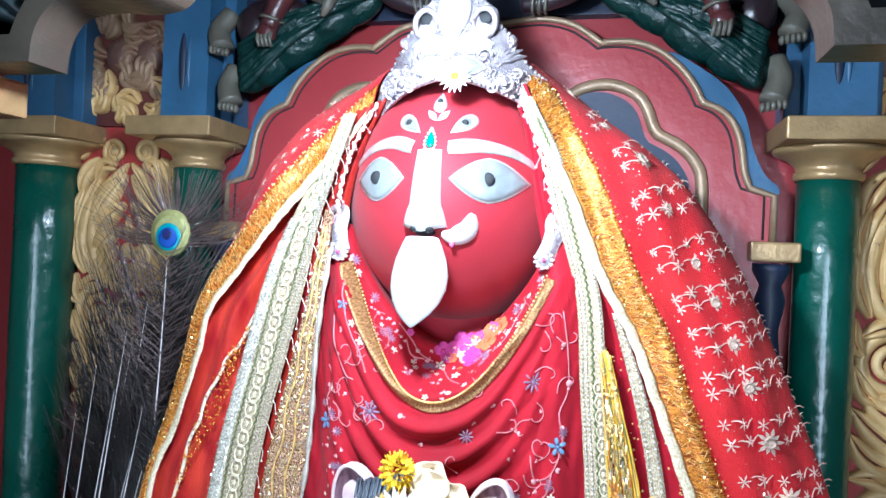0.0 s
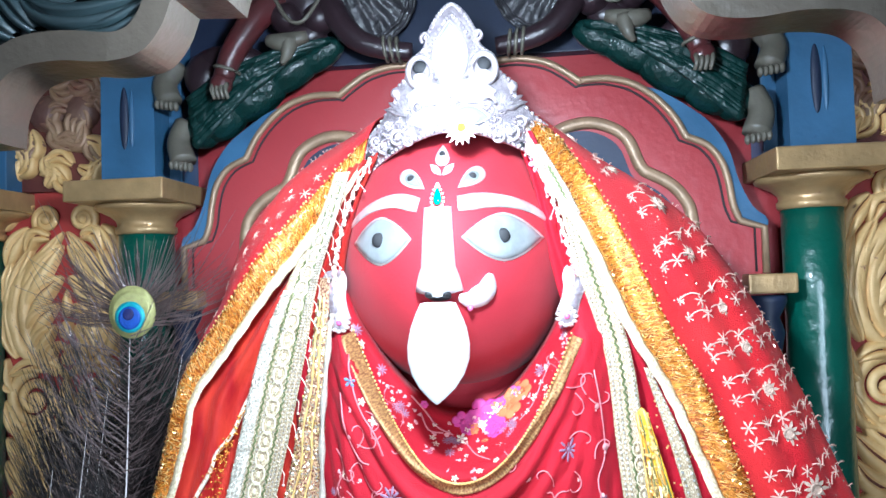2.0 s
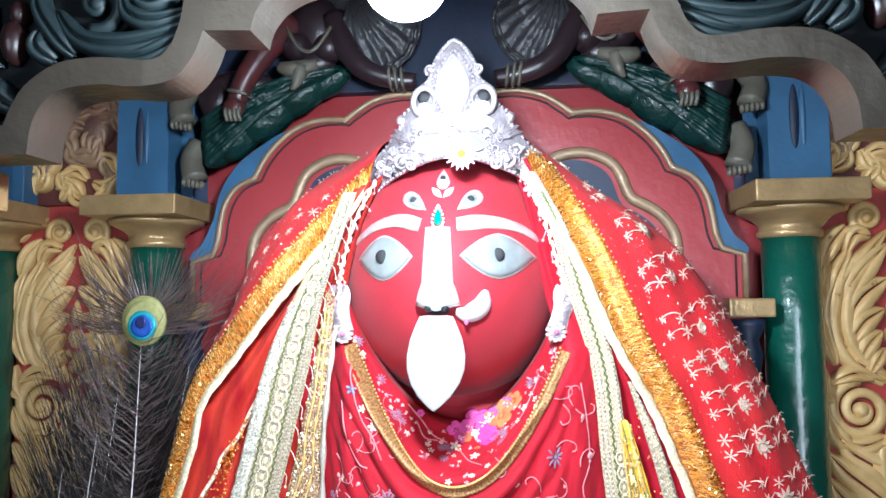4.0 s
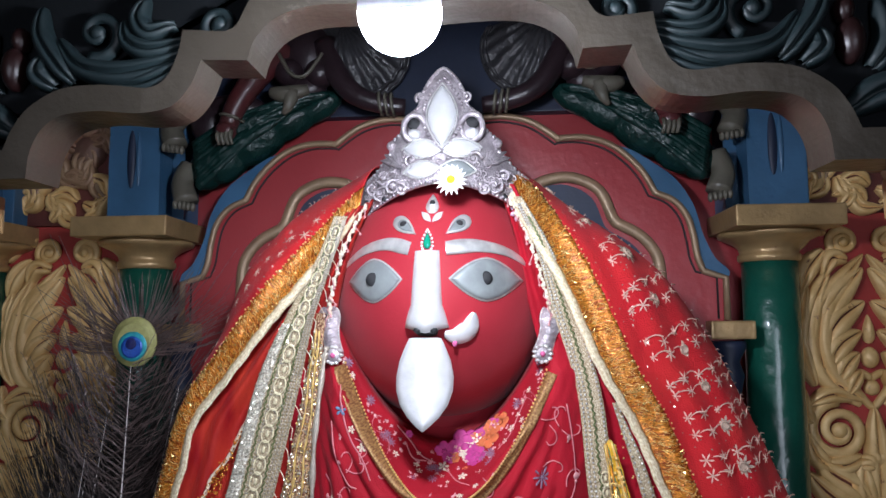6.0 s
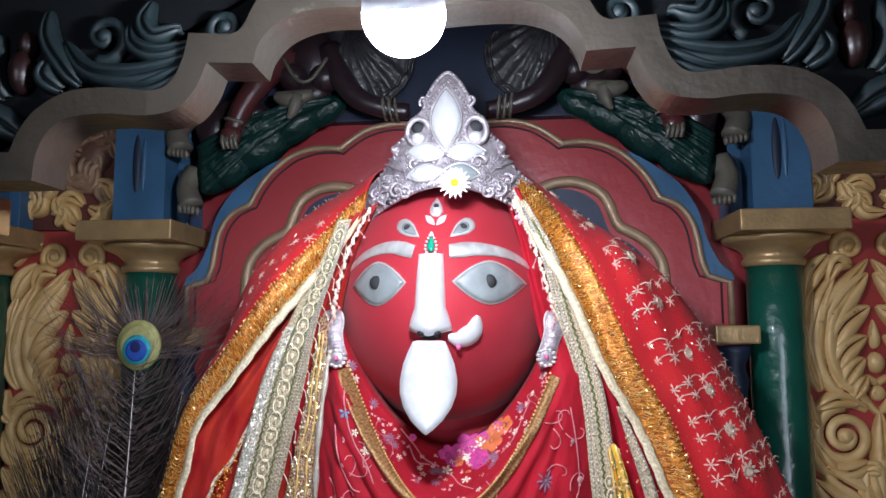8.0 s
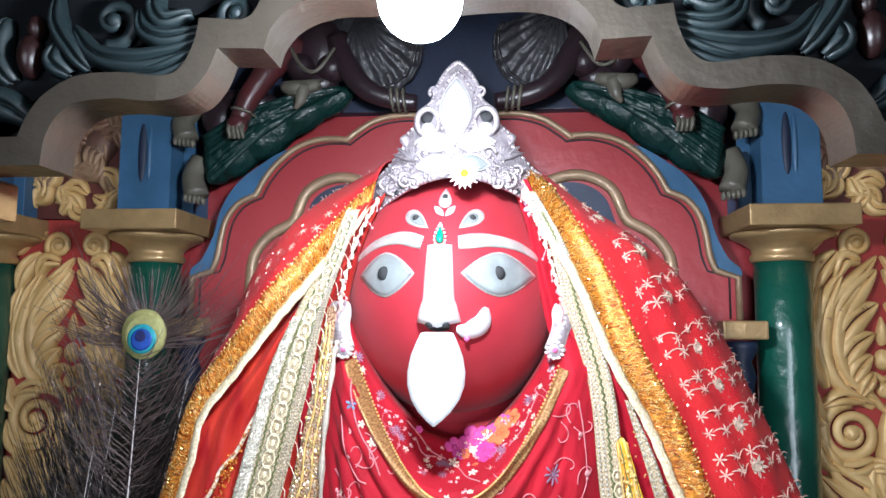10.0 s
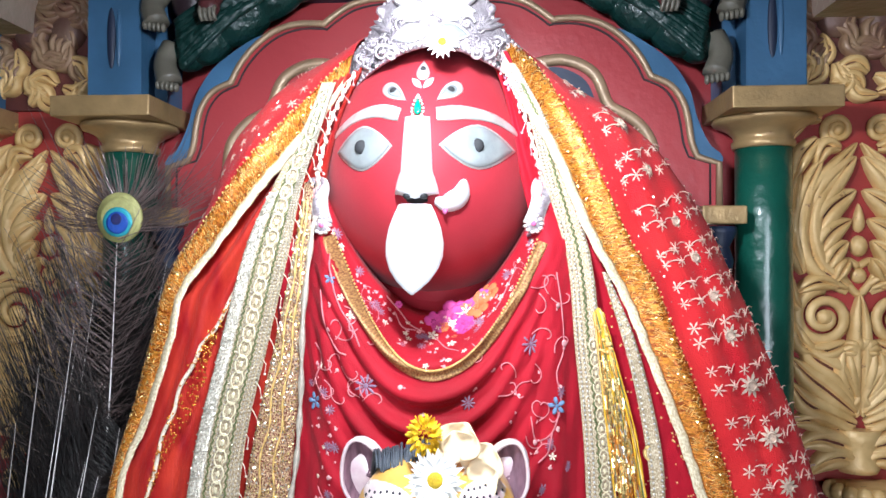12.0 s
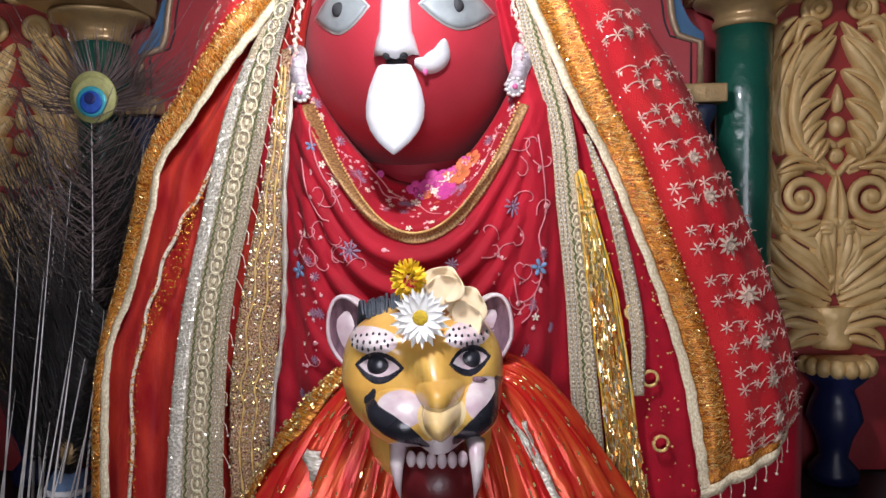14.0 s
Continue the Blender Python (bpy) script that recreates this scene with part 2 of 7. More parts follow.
M_BARB = mat("peacock_barb", (0.030, 0.020, 0.018), 0.40, col2=(0.008, 0.009, 0.008), scale=40, bump=0)
M_BARBLIGHT = mat("peacock_barb_sheen", (0.24, 0.17, 0.16), 0.30, 0.2, col2=(0.07, 0.05, 0.045), scale=50, bump=0)
M_SHAFT = mat("feather_shaft", (0.72, 0.68, 0.64), 0.4, scale=60, bump=0.2)
M_EYEOLIVE = mat("feather_olive_bronze", (0.33, 0.32, 0.12), 0.4, 0.2, scale=160, bump=0.5, bscale=600)
M_EYETEAL = mat("feather_teal", (0.02, 0.30, 0.36), 0.35, 0.25, scale=160, bump=0.5, bscale=600)
M_EYEBLUE = mat("feather_blue", (0.012, 0.07, 0.36), 0.35, 0.25, scale=160, bump=0.5, bscale=600)
M_EYEDARK = mat("feather_dark_blue", (0.008, 0.012, 0.09), 0.35, 0.2, scale=160, bump=0.5, bscale=600)
M_ALTAR = mat("dark_stone_altar", (0.05, 0.04, 0.045), 0.5, scale=8, bump=0.4, bscale=60)
M_PLASTER = mat("cream_wall_paint", (0.36, 0.33, 0.28), 0.7, scale=3, var=0.08, bump=0.2, bscale=60)
M_FLOOR = mat("speckled_floor_stone", (0.3, 0.27, 0.25), 0.4, scale=40, bump=0.1)
M_BULBCAP = mat("white_bulb_plastic", (0.55, 0.56, 0.58), 0.35, scale=60, var=0.03, bump=0.05)
M_CORD = mat("black_cable", (0.02, 0.02, 0.02), 0.5, scale=60, bump=0.1)
M_GLOW = bpy.data.materials.new("glowing_bulb_dome")
M_GLOW.use_nodes = True
M_GLOW.node_tree.nodes["Principled BSDF"].inputs["Emission Color"].default_value = (0.86, 0.95, 1.0, 1)
M_GLOW.node_tree.nodes["Principled BSDF"].inputs["Emission Strength"].default_value = BULB_GLOW


# ---- mesh helpers ----
def V(*a):
    return Vector(a)


def spline(pts, n):
    """n + 1 points along a smooth line through pts."""
    p = [Vector(q) for q in pts]
    p = [p[0] * 2 - p[1]] + p + [p[-1] * 2 - p[-2]]
    out, k = [], len(p) - 3
    for i in range(n + 1):
        f = min(i / n * k, k - 1e-6)
        j = int(f)
        t = f - j
        a, b, c, d = p[j:j + 4]
        out.append(0.5 * ((2 * b) + (c - a) * t + (2 * a - 5 * b + 4 * c - d) * t * t + (3 * b - a - 3 * c + d) * t ** 3))
    return out


def grid(bm, rows, mi=0, uvs=None, smooth=True, close=False):
    vs = [[bm.verts.new(p) for p in r] for r in rows]
    lay = bm.loops.layers.uv.verify() if uvs else None
    fs = []
    for i in range(len(vs) - 1):
        m = len(vs[i])
        for j in range(m if close else m - 1):
            k = (j + 1) % m
            f = bm.faces.new((vs[i][j], vs[i][k], vs[i + 1][k], vs[i + 1][j]))
            f.smooth, f.material_index = smooth, mi
            if uvs:
                for lp, (a, b) in zip(f.loops, ((i, j), (i, k), (i + 1, k), (i + 1, j))):
                    lp[lay].uv = uvs[a][b]
            fs.append(f)
    return vs


def tube(bm, pts, r, n=6, mi=0, flat=1.0, up=None, cap=True):
    pts = [Vector(p) for p in pts]
    rows = []
    for i, p in enumerate(pts):
        d = (pts[min(i + 1, len(pts) - 1)] - pts[max(i - 1, 0)]).normalized()
        a = Vector(up) if up else (V(0, 1, 0) if abs(d.y) < 0.9 else V(1, 0, 0))
        s = d.cross(a).normalized()
        u = s.cross(d).normalized()
        rr = r(i / (len(pts) - 1)) if callable(r) else r
        rows.append([p + s * math.cos(2 * math.pi * k / n) * rr + u * math.sin(2 * math.pi * k / n) * rr * flat for k in range(n)])
    vs = grid(bm, rows, mi, close=True)
    if cap:
        for e in (vs[0], vs[-1]):
            f = bm.faces.new(e)
            f.material_index, f.smooth = mi, True
    return vs


def ball(bm, c, r, seg=12, ring=8, mi=0, rot=None, shape=None):
    c, r = Vector(c), Vector(r) if not isinstance(r, (int, float)) else V(r, r, r)
    rows = []
    for i in range(ring + 1):
        th = math.pi * (0.02 + 0.96 * i / ring)
        row = []
        for k in range(seg):
            ph = 2 * math.pi * k / seg
            q = V(math.sin(th) * math.cos(ph), math.sin(th) * math.sin(ph), math.cos(th))
            if shape:
                q = shape(q)
            q = V(q.x * r.x, q.y * r.y, q.z * r.z)
            row.append(c + (rot @ q if rot else q))
        rows.append(row)
    vs = grid(bm, rows, mi, close=True)
    for e in (vs[0], vs[-1]):
        f = bm.faces.new(e)
        f.material_index, f.smooth = mi, True


def flake(bm, c, size, r, long=1.0, along=None, mi=0):
    """A tiny sequin or tinsel chip lying at a slant."""
    n = Vector((r.uniform(-0.6, 0.6), -1, r.uniform(-0.5, 0.7))).normalized()
    a = Vector(along) if along is not None else Vector((r.uniform(-1, 1), 0, r.uniform(-1, 1)))
    a = (a - n * a.dot(n)).normalized()
    b = n.cross(a)
    vs = [bm.verts.new(Vector(c) + a * size * long * p + b * size * q) for p, q in ((-1, -1), (1, -1), (1, 1), (-1, 1))]
    bm.faces.new(vs).material_index = mi


def box(bm, x0, x1, y0, y1, z0, z1, bev=0.002, mi=0):
    m = bmesh.ops.create_cube(bm, size=1, matrix=Matrix.Translation(((x0 + x1) / 2, (y0 + y1) / 2, (z0 + z1) / 2)) @ Matrix.Diagonal((x1 - x0, y1 - y0, z1 - z0, 1)))
    fs = {f for v in m["verts"] for f in v.link_faces}
    for f in fs:
        f.material_index = mi
    if bev:
        es = list({e for v in m["verts"] for e in v.link_edges})
        bmesh.ops.bevel(bm, geom=es, offset=bev, segments=2, affect="EDGES", profile=0.6)


def prism(bm, poly, y0, y1, mi=0, bev=0.0):
    a = [bm.verts.new((x, y0, z)) for x, z in poly]
    b = [bm.verts.new((x, y1, z)) for x, z in poly]
    fs = [bm.faces.new(a), bm.faces.new(list(reversed(b)))]
    for i in range(len(poly)):
        j = (i + 1) % len(poly)
        fs.append(bm.faces.new((a[j], a[i], b[i], b[j])))
    for f in fs:
        f.material_index = mi
    return fs


def lathe(bm, prof, c=(0, 0, 0), seg=28, mi=0, axis="z"):
    rows = []
    for r, h in prof:
        rows.append([Vector(c) + (V(r * math.cos(2 * math.pi * k / seg), r * math.sin(2 * math.pi * k / seg), h)) for k in range(seg)])
    vs = grid(bm, rows, mi, close=True)
    for e in (vs[0], vs[-1]):
        f = bm.faces.new(e)
        f.material_index = mi


def thing(name, loc, label, category, group="", kind=""):
    ob = new(name)
    ob.location = loc
    ob.empty_display_size = 0.02
    return tagged(ob, label, category, group, kind)


def finish(bm, name, mats):
    bmesh.ops.recalc_face_normals(bm, faces=bm.faces)
    me = bpy.data.meshes.new(name)
    bm.to_mesh(me)
    bm.free()
    for m in mats if isinstance(mats, (list, tuple)) else [mats]:
        me.materials.append(m)
    return me


def part(name, bm, material, parent, label="", kind=""):
    ob = new(name, finish(bm, name, material))
    ob.parent = parent
    if parent is not None and parent.type == "EMPTY":
        ob.matrix_parent_inverse = Matrix.Translation(-parent.location)
    return tagged(ob, label, kind=kind)


def piece(name, me, m, parent):
    """One more object on a shared mesh, at the world pose m, under a part."""
    ob = new(name, me)
    ob.parent = parent
    if parent.type == "EMPTY":
        ob.matrix_parent_inverse = Matrix.Translation(-parent.location)
    ob.matrix_basis = m
    return ob


def solid(name, bm, material, label, category, group="", kind=""):
    return tagged(new(name, finish(bm, name, material)), label, category, group, kind)


def thicken(ob, t, off=0.0):
    md = ob.modifiers.new("thickness", "SOLIDIFY")
    md.thickness, md.offset = t, off
    return ob


def on_plane(x, y, z, nx=V(0, -1, 0), spin=0.0, s=1.0):
    """A pose at a point whose local z looks along nx, turned by spin degrees."""
    q = Vector(nx).to_track_quat("Z", "Y").to_matrix().to_4x4()
    return Matrix.Translation((x, y, z)) @ q @ pose(0, 0, 0, 0, 0, spin) @ Matrix.Diagonal((s, s, s, 1))


# ---- the room that closes the place ----
bm = bmesh.new(); box(bm, -1.9, 1.9, -3.2, 0.3, -0.1, 0.0, 0)
solid("floor", bm, M_FLOOR, "speckled grey stone floor of the shrine room", "floor", kind="structure")
bm = bmesh.new(); box(bm, -1.9, 1.9, -3.2, 0.3, 2.45, 2.55, 0)
solid("ceiling", bm, M_PLASTER, "plain cream painted ceiling of the shrine room", "ceiling", kind="structure")
for nm, b in (("wall_west", (-1.9, -1.8, -3.1, 0.2)), ("wall_east", (1.8, 1.9, -3.1, 0.2)), ("wall_south", (-1.9, -0.5, -3.2, -3.1)), ("wall_south_east", (0.6, 1.9, -3.2, -3.1))):
    bm = bmesh.new(); box(bm, b[0], b[1], b[2], b[3], 0, 2.45, 0)
    solid(nm, bm, M_PLASTER, "plain cream painted wall of the room", "wall", kind="structure")
# the opening below is assumed; it lets the front fill in
bm = bmesh.new(); box(bm, -0.5, 0.6, -3.2, -3.1, 1.96, 2.45, 0)
solid("wall_over_door", bm, M_PLASTER, "plain cream wall above the assumed doorway", "wall", kind="structure")
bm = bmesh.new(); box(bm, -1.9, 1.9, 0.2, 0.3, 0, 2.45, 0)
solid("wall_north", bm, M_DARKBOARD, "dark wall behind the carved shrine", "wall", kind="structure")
bm = bmesh.new(); box(bm, -1.2, 1.2, -0.74, 0.19, 0.0, 0.78, 0.01)
solid("altar", bm, M_ALTAR, "dark stone altar block that carries the shrine", "altar", kind="structure")
bm = bmesh.new(); box(bm, -0.98, 0.98, 0.084, 0.19, 0.784, 2.1, 0.003)
solid("shrine_back_wall", bm, M_REDWALL, "red oil-painted back wall of the shrine", "wall", kind="structure")

# ---- scalloped arch panel behind the figure ----
HALF = [(0.0, 1.676), (0.04, 1.684), (0.085, 1.688), (0.125, 1.680), (0.152, 1.664), (0.170, 1.650), (0.176, 1.652), (0.21, 1.652), (0.245, 1.641),
        (0.275, 1.618), (0.296, 1.592), (0.309, 1.566), (0.315, 1.564), (0.337, 1.553), (0.354, 1.53), (0.362, 1.50), (0.366, 1.472), (0.374, 1.450), (0.405, 1.440), (0.405, 1.379)]


def both(half):
    return [(-x, z) for x, z in reversed(half[1:])] + list(half) if half[0][0] == 0 else [(-x, z) for x, z in reversed(half)] + list(half)


def smooth(half, sharp, n=6):
    """The same outline with n steps a span, smooth but at the sharp points."""
    cuts = [0] + list(sharp) + [len(half) - 1]
    out = []
    for a, b in zip(cuts, cuts[1:]):
        seg = [(x, 0, z) for x, z in half[a:b + 1]]
        pts = [(p.x, p.z) for p in (spline(seg, n * (b - a)) if b - a > 1 else [Vector(q) for q in seg])]
        out += pts if not out else pts[1:]
    return [(max(x, 0.0), z) for x, z in out]


HALF = smooth(HALF, (5, 11, 17, 18), 3)
arch = thing("scalloped_arch", (0, 0.0, 0.784), "red scalloped arch panel with dull gold edging behind the statue", "carved arch")
bm = bmesh.new()
prism(bm, both(HALF) + [(0.405, 0.79), (-0.405, 0.79)], 0.0, 0.080)
part("panel", bm, M_REDWALL, arch)
bm = bmesh.new()
tube(bm, [V(x, -0.002, z) for x, z in both(HALF)], 0.0050, 8, flat=0.9)
part("edging", bm, M_OLIVE, arch, "dull gold raised edging")
bm = bmesh.new()
tube(bm, [V(x * 0.970, -0.0003, z + (1.44 - z) * 0.034) for x, z in both(HALF)], 0.0016, 6)
part("groove_line", bm, M_BLACK, arch, "dark painted groove line")
NICHE = [(0.0, 1.556), (0.06, 1.566), (0.118, 1.570), (0.15, 1.588), (0.19, 1.591), (0.228, 1.571), (0.246, 1.530), (0.252, 1.522), (0.283, 1.505), (0.303, 1.483), (0.312, 1.455), (0.314, 1.38)]
NICHE = smooth(NICHE, (2, 6, 7), 4)
bm = bmesh.new()
tube(bm, [V(x, -0.003, z) for x, z in both(NICHE)], 0.0085, 8, flat=0.8)
part("niche_edging", bm, M_OLIVE, arch, "dull gold edging of the inner niche")
bm = bmesh.new()
prism(bm, [(x * 0.95, z - 0.011) for x, z in both(NICHE)], -0.004, 0.0)
part("niche_ground", bm, M_NAVY, arch, "dark navy painted inner niche")
for s in (-1, 1):
    bm = bmesh.new()
    outer = [(p.x, p.z) for p in spline([(x, 0, z) for x, z in ((0.248, 1.642), (0.275, 1.634), (0.306, 1.615), (0.340, 1.588), (0.365, 1.549), (0.377, 1.505), (0.393, 1.470), (0.412, 1.452), (0.411, 1.441))], 48)]
    inner = [(x - 0.004, z - 0.003) for x, z in HALF if x > 0.249 and z > 1.436]
    prism(bm, [(s * x, z) for x, z in outer + inner[::-1]], 0.004, 0.081)
    bmesh.ops.bevel(bm, geom=[e for e in bm.edges if max(v.co.y for v in e.verts) < 0.005], offset=0.0035, segments=3, affect="EDGES", clamp_overlap=True)
    part("blue_scroll", bm, M_BLUE, arch, "blue painted wave scroll")
    bm = bmesh.new()
    box(bm, s * 0.405 - 0.031, s * 0.405 + 0.031, -0.028, 0.012, 1.352, 1.378, 0.003)
    part("ledge", bm, M_GOLD, arch, "gold painted ledge")
    bm = bmesh.new()
    lathe(bm, [(0.012, 1.15), (0.017, 1.2), (0.012, 1.26), (0.02, 1.30), (0.014, 1.32), (0.024, 1.34), (0.024, 1.349)], (s * 0.405, 0.0, 0), 18)
    part("baluster", bm, M_NAVY, arch, "dark blue turned baluster")

bm = bmesh.new()
box(bm, -0.44, 0.44, 0.060, 0.083, 1.712, 2.02, 0.002)
solid("upper_ground_board", bm, M_NAVY, "dark navy painted board behind the carved figures", "board", kind="structure")

# ---- columns ----
def column(x, y, r, group, label):
    c = thing("column", (x, y, 0.784), label, "column", group)
    bm = bmesh.new()
    lathe(bm, [(r * 1.25, 0.784), (r * 1.25, 0.80), (r * 1.02, 0.815), (r, 0.83), (r, 1.05), (r * 1.01, 1.2), (r * 0.99, 1.35), (r, 1.472)], (x, y, 0), 36)
    part("shaft", bm, M_GREEN, c)
    bm = bmesh.new()
    k = r / 0.039
    lathe(bm, [(r * 1.06, 1.464), (r * 1.12, 1.468), (r * 1.12, 1.474), (r * 1.03, 1.477), (r * 1.08, 1.484), (r * 1.3, 1.492), (r * 1.62, 1.498), (r * 1.78, 1.501), (r * 1.82, 1.505), (r * 1.78, 1.509)], (x, y, 0), 36)
    part("moulding", bm, M_GOLD, c, "gold painted turned moulding")
    bm = bmesh.new()
    box(bm, x - 0.073 * k, x + 0.073 * k, y - 0.093, y + 0.05, 1.508, 1.538, 0.0025)
    part("abacus", bm, M_GOLD, c, "gold painted square slab")
    bm = bmesh.new()
    bx = 0.0405 * k
    prism(bm, [(x - bx, 1.539), (x + bx, 1.539), (x + bx, 1.78), (x - bx, 1.78)], y - 0.050, y - 0.006)
    box(bm, x - bx - 0.020, x + bx + 0.020, y - 0.006, y + 0.05, 1.539, 1.78, 0.002)
    part("blue_block", bm, M_BLUE, c, "blue painted block")
    # navy bump: the shaded left wall of the carved slot, put into colour
    bm = bmesh.new()
    ball(bm, (x - 0.005, y - 0.0500, 1.632), (0.0068, 0.0034, 0.046), 12, 12)
    part("slot", bm, M_NAVY, c, "navy bump for the slot's shaded left wall")
    # blue bump: the lit right wall of the same slot
    bm = bmesh.new()
    ball(bm, (x + 0.0065, y - 0.0500, 1.632), (0.0042, 0.0036, 0.043), 12, 14)
    part("slot_lit_wall", bm, M_BLUE, c, "blue bump for the slot's lit right wall")
    return c


column(-0.481, 0.033, 0.0395, "inner columns", "glossy green round column with gold capital and blue block")
column(0.479, 0.033, 0.0395, "inner columns", "glossy green round column with gold capital and blue block")
column(-0.777, 0.033, 0.050, "outer columns", "thick green round column with gold capital at the shrine edge")
column(0.777, 0.033, 0.050, "outer columns", "thick green round column with gold capital at the shrine edge")


# ---- gilded carved panels ----
def blade(bm, pts, w, h=0.010, lobes=5, mi=0, n=22, base=0.06, groove=None):
    """A carved leaf along pts with lobed edges, standing proud towards -y; its incised lines may take a paint of their own."""
    path = spline(pts, n)
    rows, cut = [], []
    half = ((0.10, 0.36), (0.17, 0.92), (0.34, 1.0), (0.52, 0.97), (0.70, 0.90), (0.84, 0.75), (0.93, 0.55), (0.98, 0.30), (1, 0))
    prof = [(-a, b) for a, b in reversed(half)] + list(half)
    for i, p in enumerate(path):
        t = i / n
        d = (path[min(i + 1, n)] - path[max(i - 1, 0)]).normalized()
        s = d.cross(V(0, 1, 0)).normalized()
        c = math.cos(2 * math.pi * lobes * t)
        ww = w * (base + (1 - base) * math.sin(math.pi * min(1, t * 0.94 + 0.06)) ** 0.75) * (1 + 0.20 * c)
        hh = h * (0.35 + 0.65 * math.sin(math.pi * t) ** 0.5)
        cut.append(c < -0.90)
        rows.append([p + s * ww * a + d * (-0.9 * ww * max(0.0, abs(a) - 0.08) if lobes else 0.0) + V(0, -hh * b * (0.80 + 0.20 * c), 0) for a, b in prof])
    vs = grid(bm, rows, mi)
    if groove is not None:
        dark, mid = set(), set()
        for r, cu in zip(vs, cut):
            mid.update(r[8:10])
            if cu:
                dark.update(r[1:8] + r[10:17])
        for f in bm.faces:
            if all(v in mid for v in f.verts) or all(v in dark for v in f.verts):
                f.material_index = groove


def whorl(bm, cx, y, cz, r0, turns, hand, a0, r=0.006, mi=0, n=44):
    pts = []
    for i in range(n + 1):
        t = i / n
        a = radians(a0) + hand * turns * 2 * math.pi * t
        rr = r0 * (1 - 0.86 * t)
        pts.append(V(cx + rr * math.cos(a), y - 0.004 * t, cz + rr * math.sin(a)))
    tube(bm, pts, lambda t: r * (1 - 0.45 * t), 7, mi, flat=0.9)
    ball(bm, (cx, y - 0.003, cz), (r * 1.2, r, r * 1.2), 10, 6, mi)


def carved_panel(cx, y):
    p = thing("carved_panel", (cx, y, 0.95), "gilded carved acanthus panel on a red ground between columns", "carved panel", "carved panels")
    bm = bmesh.new()
    box(bm, cx - 0.105, cx + 0.105, y, y + 0.02, 0.97, 1.54, 0.002)
    part("ground", bm, M_PANELRED, p, "red painted ground")
    f = y - 0.001
    for s in (-1, 1):
        def P(*q):
            return [(cx + s * a, f, z) for a, z in q]
        for name, pts, w, lob in (
                ("tall_leaf", P((0.016, 1.262), (0.058, 1.290), (0.076, 1.335), (0.071, 1.386), (0.042, 1.429), (0.003, 1.476)), 0.017, 0),
                ("finger_leaf", P((0.070, 1.368), (0.044, 1.414), (0.005, 1.456)), 0.016, 0),
                ("finger_leaf", P((0.070, 1.335), (0.044, 1.378), (0.005, 1.406)), 0.016, 0),
                ("finger_leaf", P((0.065, 1.305), (0.044, 1.341), (0.012, 1.362)), 0.014, 0),
                ("finger_leaf", P((0.052, 1.284), (0.037, 1.312), (0.017, 1.330)), 0.012, 0),
                ("finger_leaf", P((0.037, 1.268), (0.026, 1.290), (0.016, 1.304)), 0.009, 0),
                ("outer_leaf", P((0.074, 1.292), (0.089, 1.348), (0.077, 1.408), (0.052, 1.458)), 0.012, 0),
                ("outer_leaf", P((0.082, 1.280), (0.097, 1.322), (0.098, 1.372)), 0.010, 0),
                ("outer_leaf", P((0.090, 1.352), (0.098, 1.390), (0.087, 1.436)), 0.009, 0),
                ("crest_leaf", P((0.026, 1.468), (0.050, 1.470), (0.064, 1.440)), 0.011, 0),
                ("crest_leaf", P((0.060, 1.484), (0.084, 1.456), (0.097, 1.420)), 0.012, 0),
                ("crest_leaf", P((0.054, 1.512), (0.082, 1.518), (0.100, 1.480)), 0.013, 0),
                ("low_leaf", P((0.003, 1.084), (0.029, 1.129), (0.066, 1.155), (0.090, 1.186)), 0.015, 0),
                ("low_leaf", P((0.006, 1.072), (0.040, 1.100), (0.075, 1.128), (0.101, 1.156)), 0.015, 0),
                ("low_leaf", P((0.006, 1.056), (0.045, 1.070), (0.080, 1.090), (0.102, 1.120)), 0.015, 0),
                ("low_leaf", P((0.008, 1.098), (0.022, 1.135), (0.022, 1.176)), 0.013, 0),
                ("side_leaf", P((0.060, 1.160), (0.086, 1.178), (0.101, 1.215)), 0.011, 0),
                ("side_leaf", P((0.086, 1.225), (0.100, 1.245), (0.100, 1.280)), 0.009, 0),
                ("side_leaf", P((0.030, 1.262), (0.062, 1.268), (0.096, 1.252)), 0.010, 0),
                ("side_leaf", P((0.020, 1.178), (0.050, 1.166), (0.084, 1.170)), 0.011, 0),
                ("base_leaf", P((0.006, 1.036), (0.036, 1.050), (0.070, 1.062), (0.102, 1.058)), 0.015, 0),
                ("base_leaf", P((0.006, 1.018), (0.032, 1.028), (0.062, 1.034), (0.092, 1.022)), 0.015, 0),
                ("base_leaf", P((0.004, 0.998), (0.030, 1.008), (0.056, 1.000), (0.074, 0.982)), 0.013, 0)):
            bm = bmesh.new()
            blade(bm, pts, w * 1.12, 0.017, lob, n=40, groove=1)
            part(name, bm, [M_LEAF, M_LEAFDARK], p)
        bm = bmesh.new()
        blade(bm, P((0.014, 1.255), (0.050, 1.290), (0.058, 1.345), (0.048, 1.400), (0.010, 1.462)), 0.021, 0.006, 0, n=40)
        part("leaf_bed", bm, M_LEAF, p)
        for cxo, cz, r0, hand, a0 in ((0.052, 1.216, 0.043, -s, 90), (0.031, 1.496, 0.022, s, 270)):
            bm = bmesh.new()
            whorl(bm, cx + s * cxo, f - 0.003, cz, r0, 2.0, hand, a0 if s > 0 else 180 - a0, 0.0092 * (r0 / 0.038) ** 0.5)
            part("scroll", bm, M_LEAF, p)
    bm = bmesh.new()
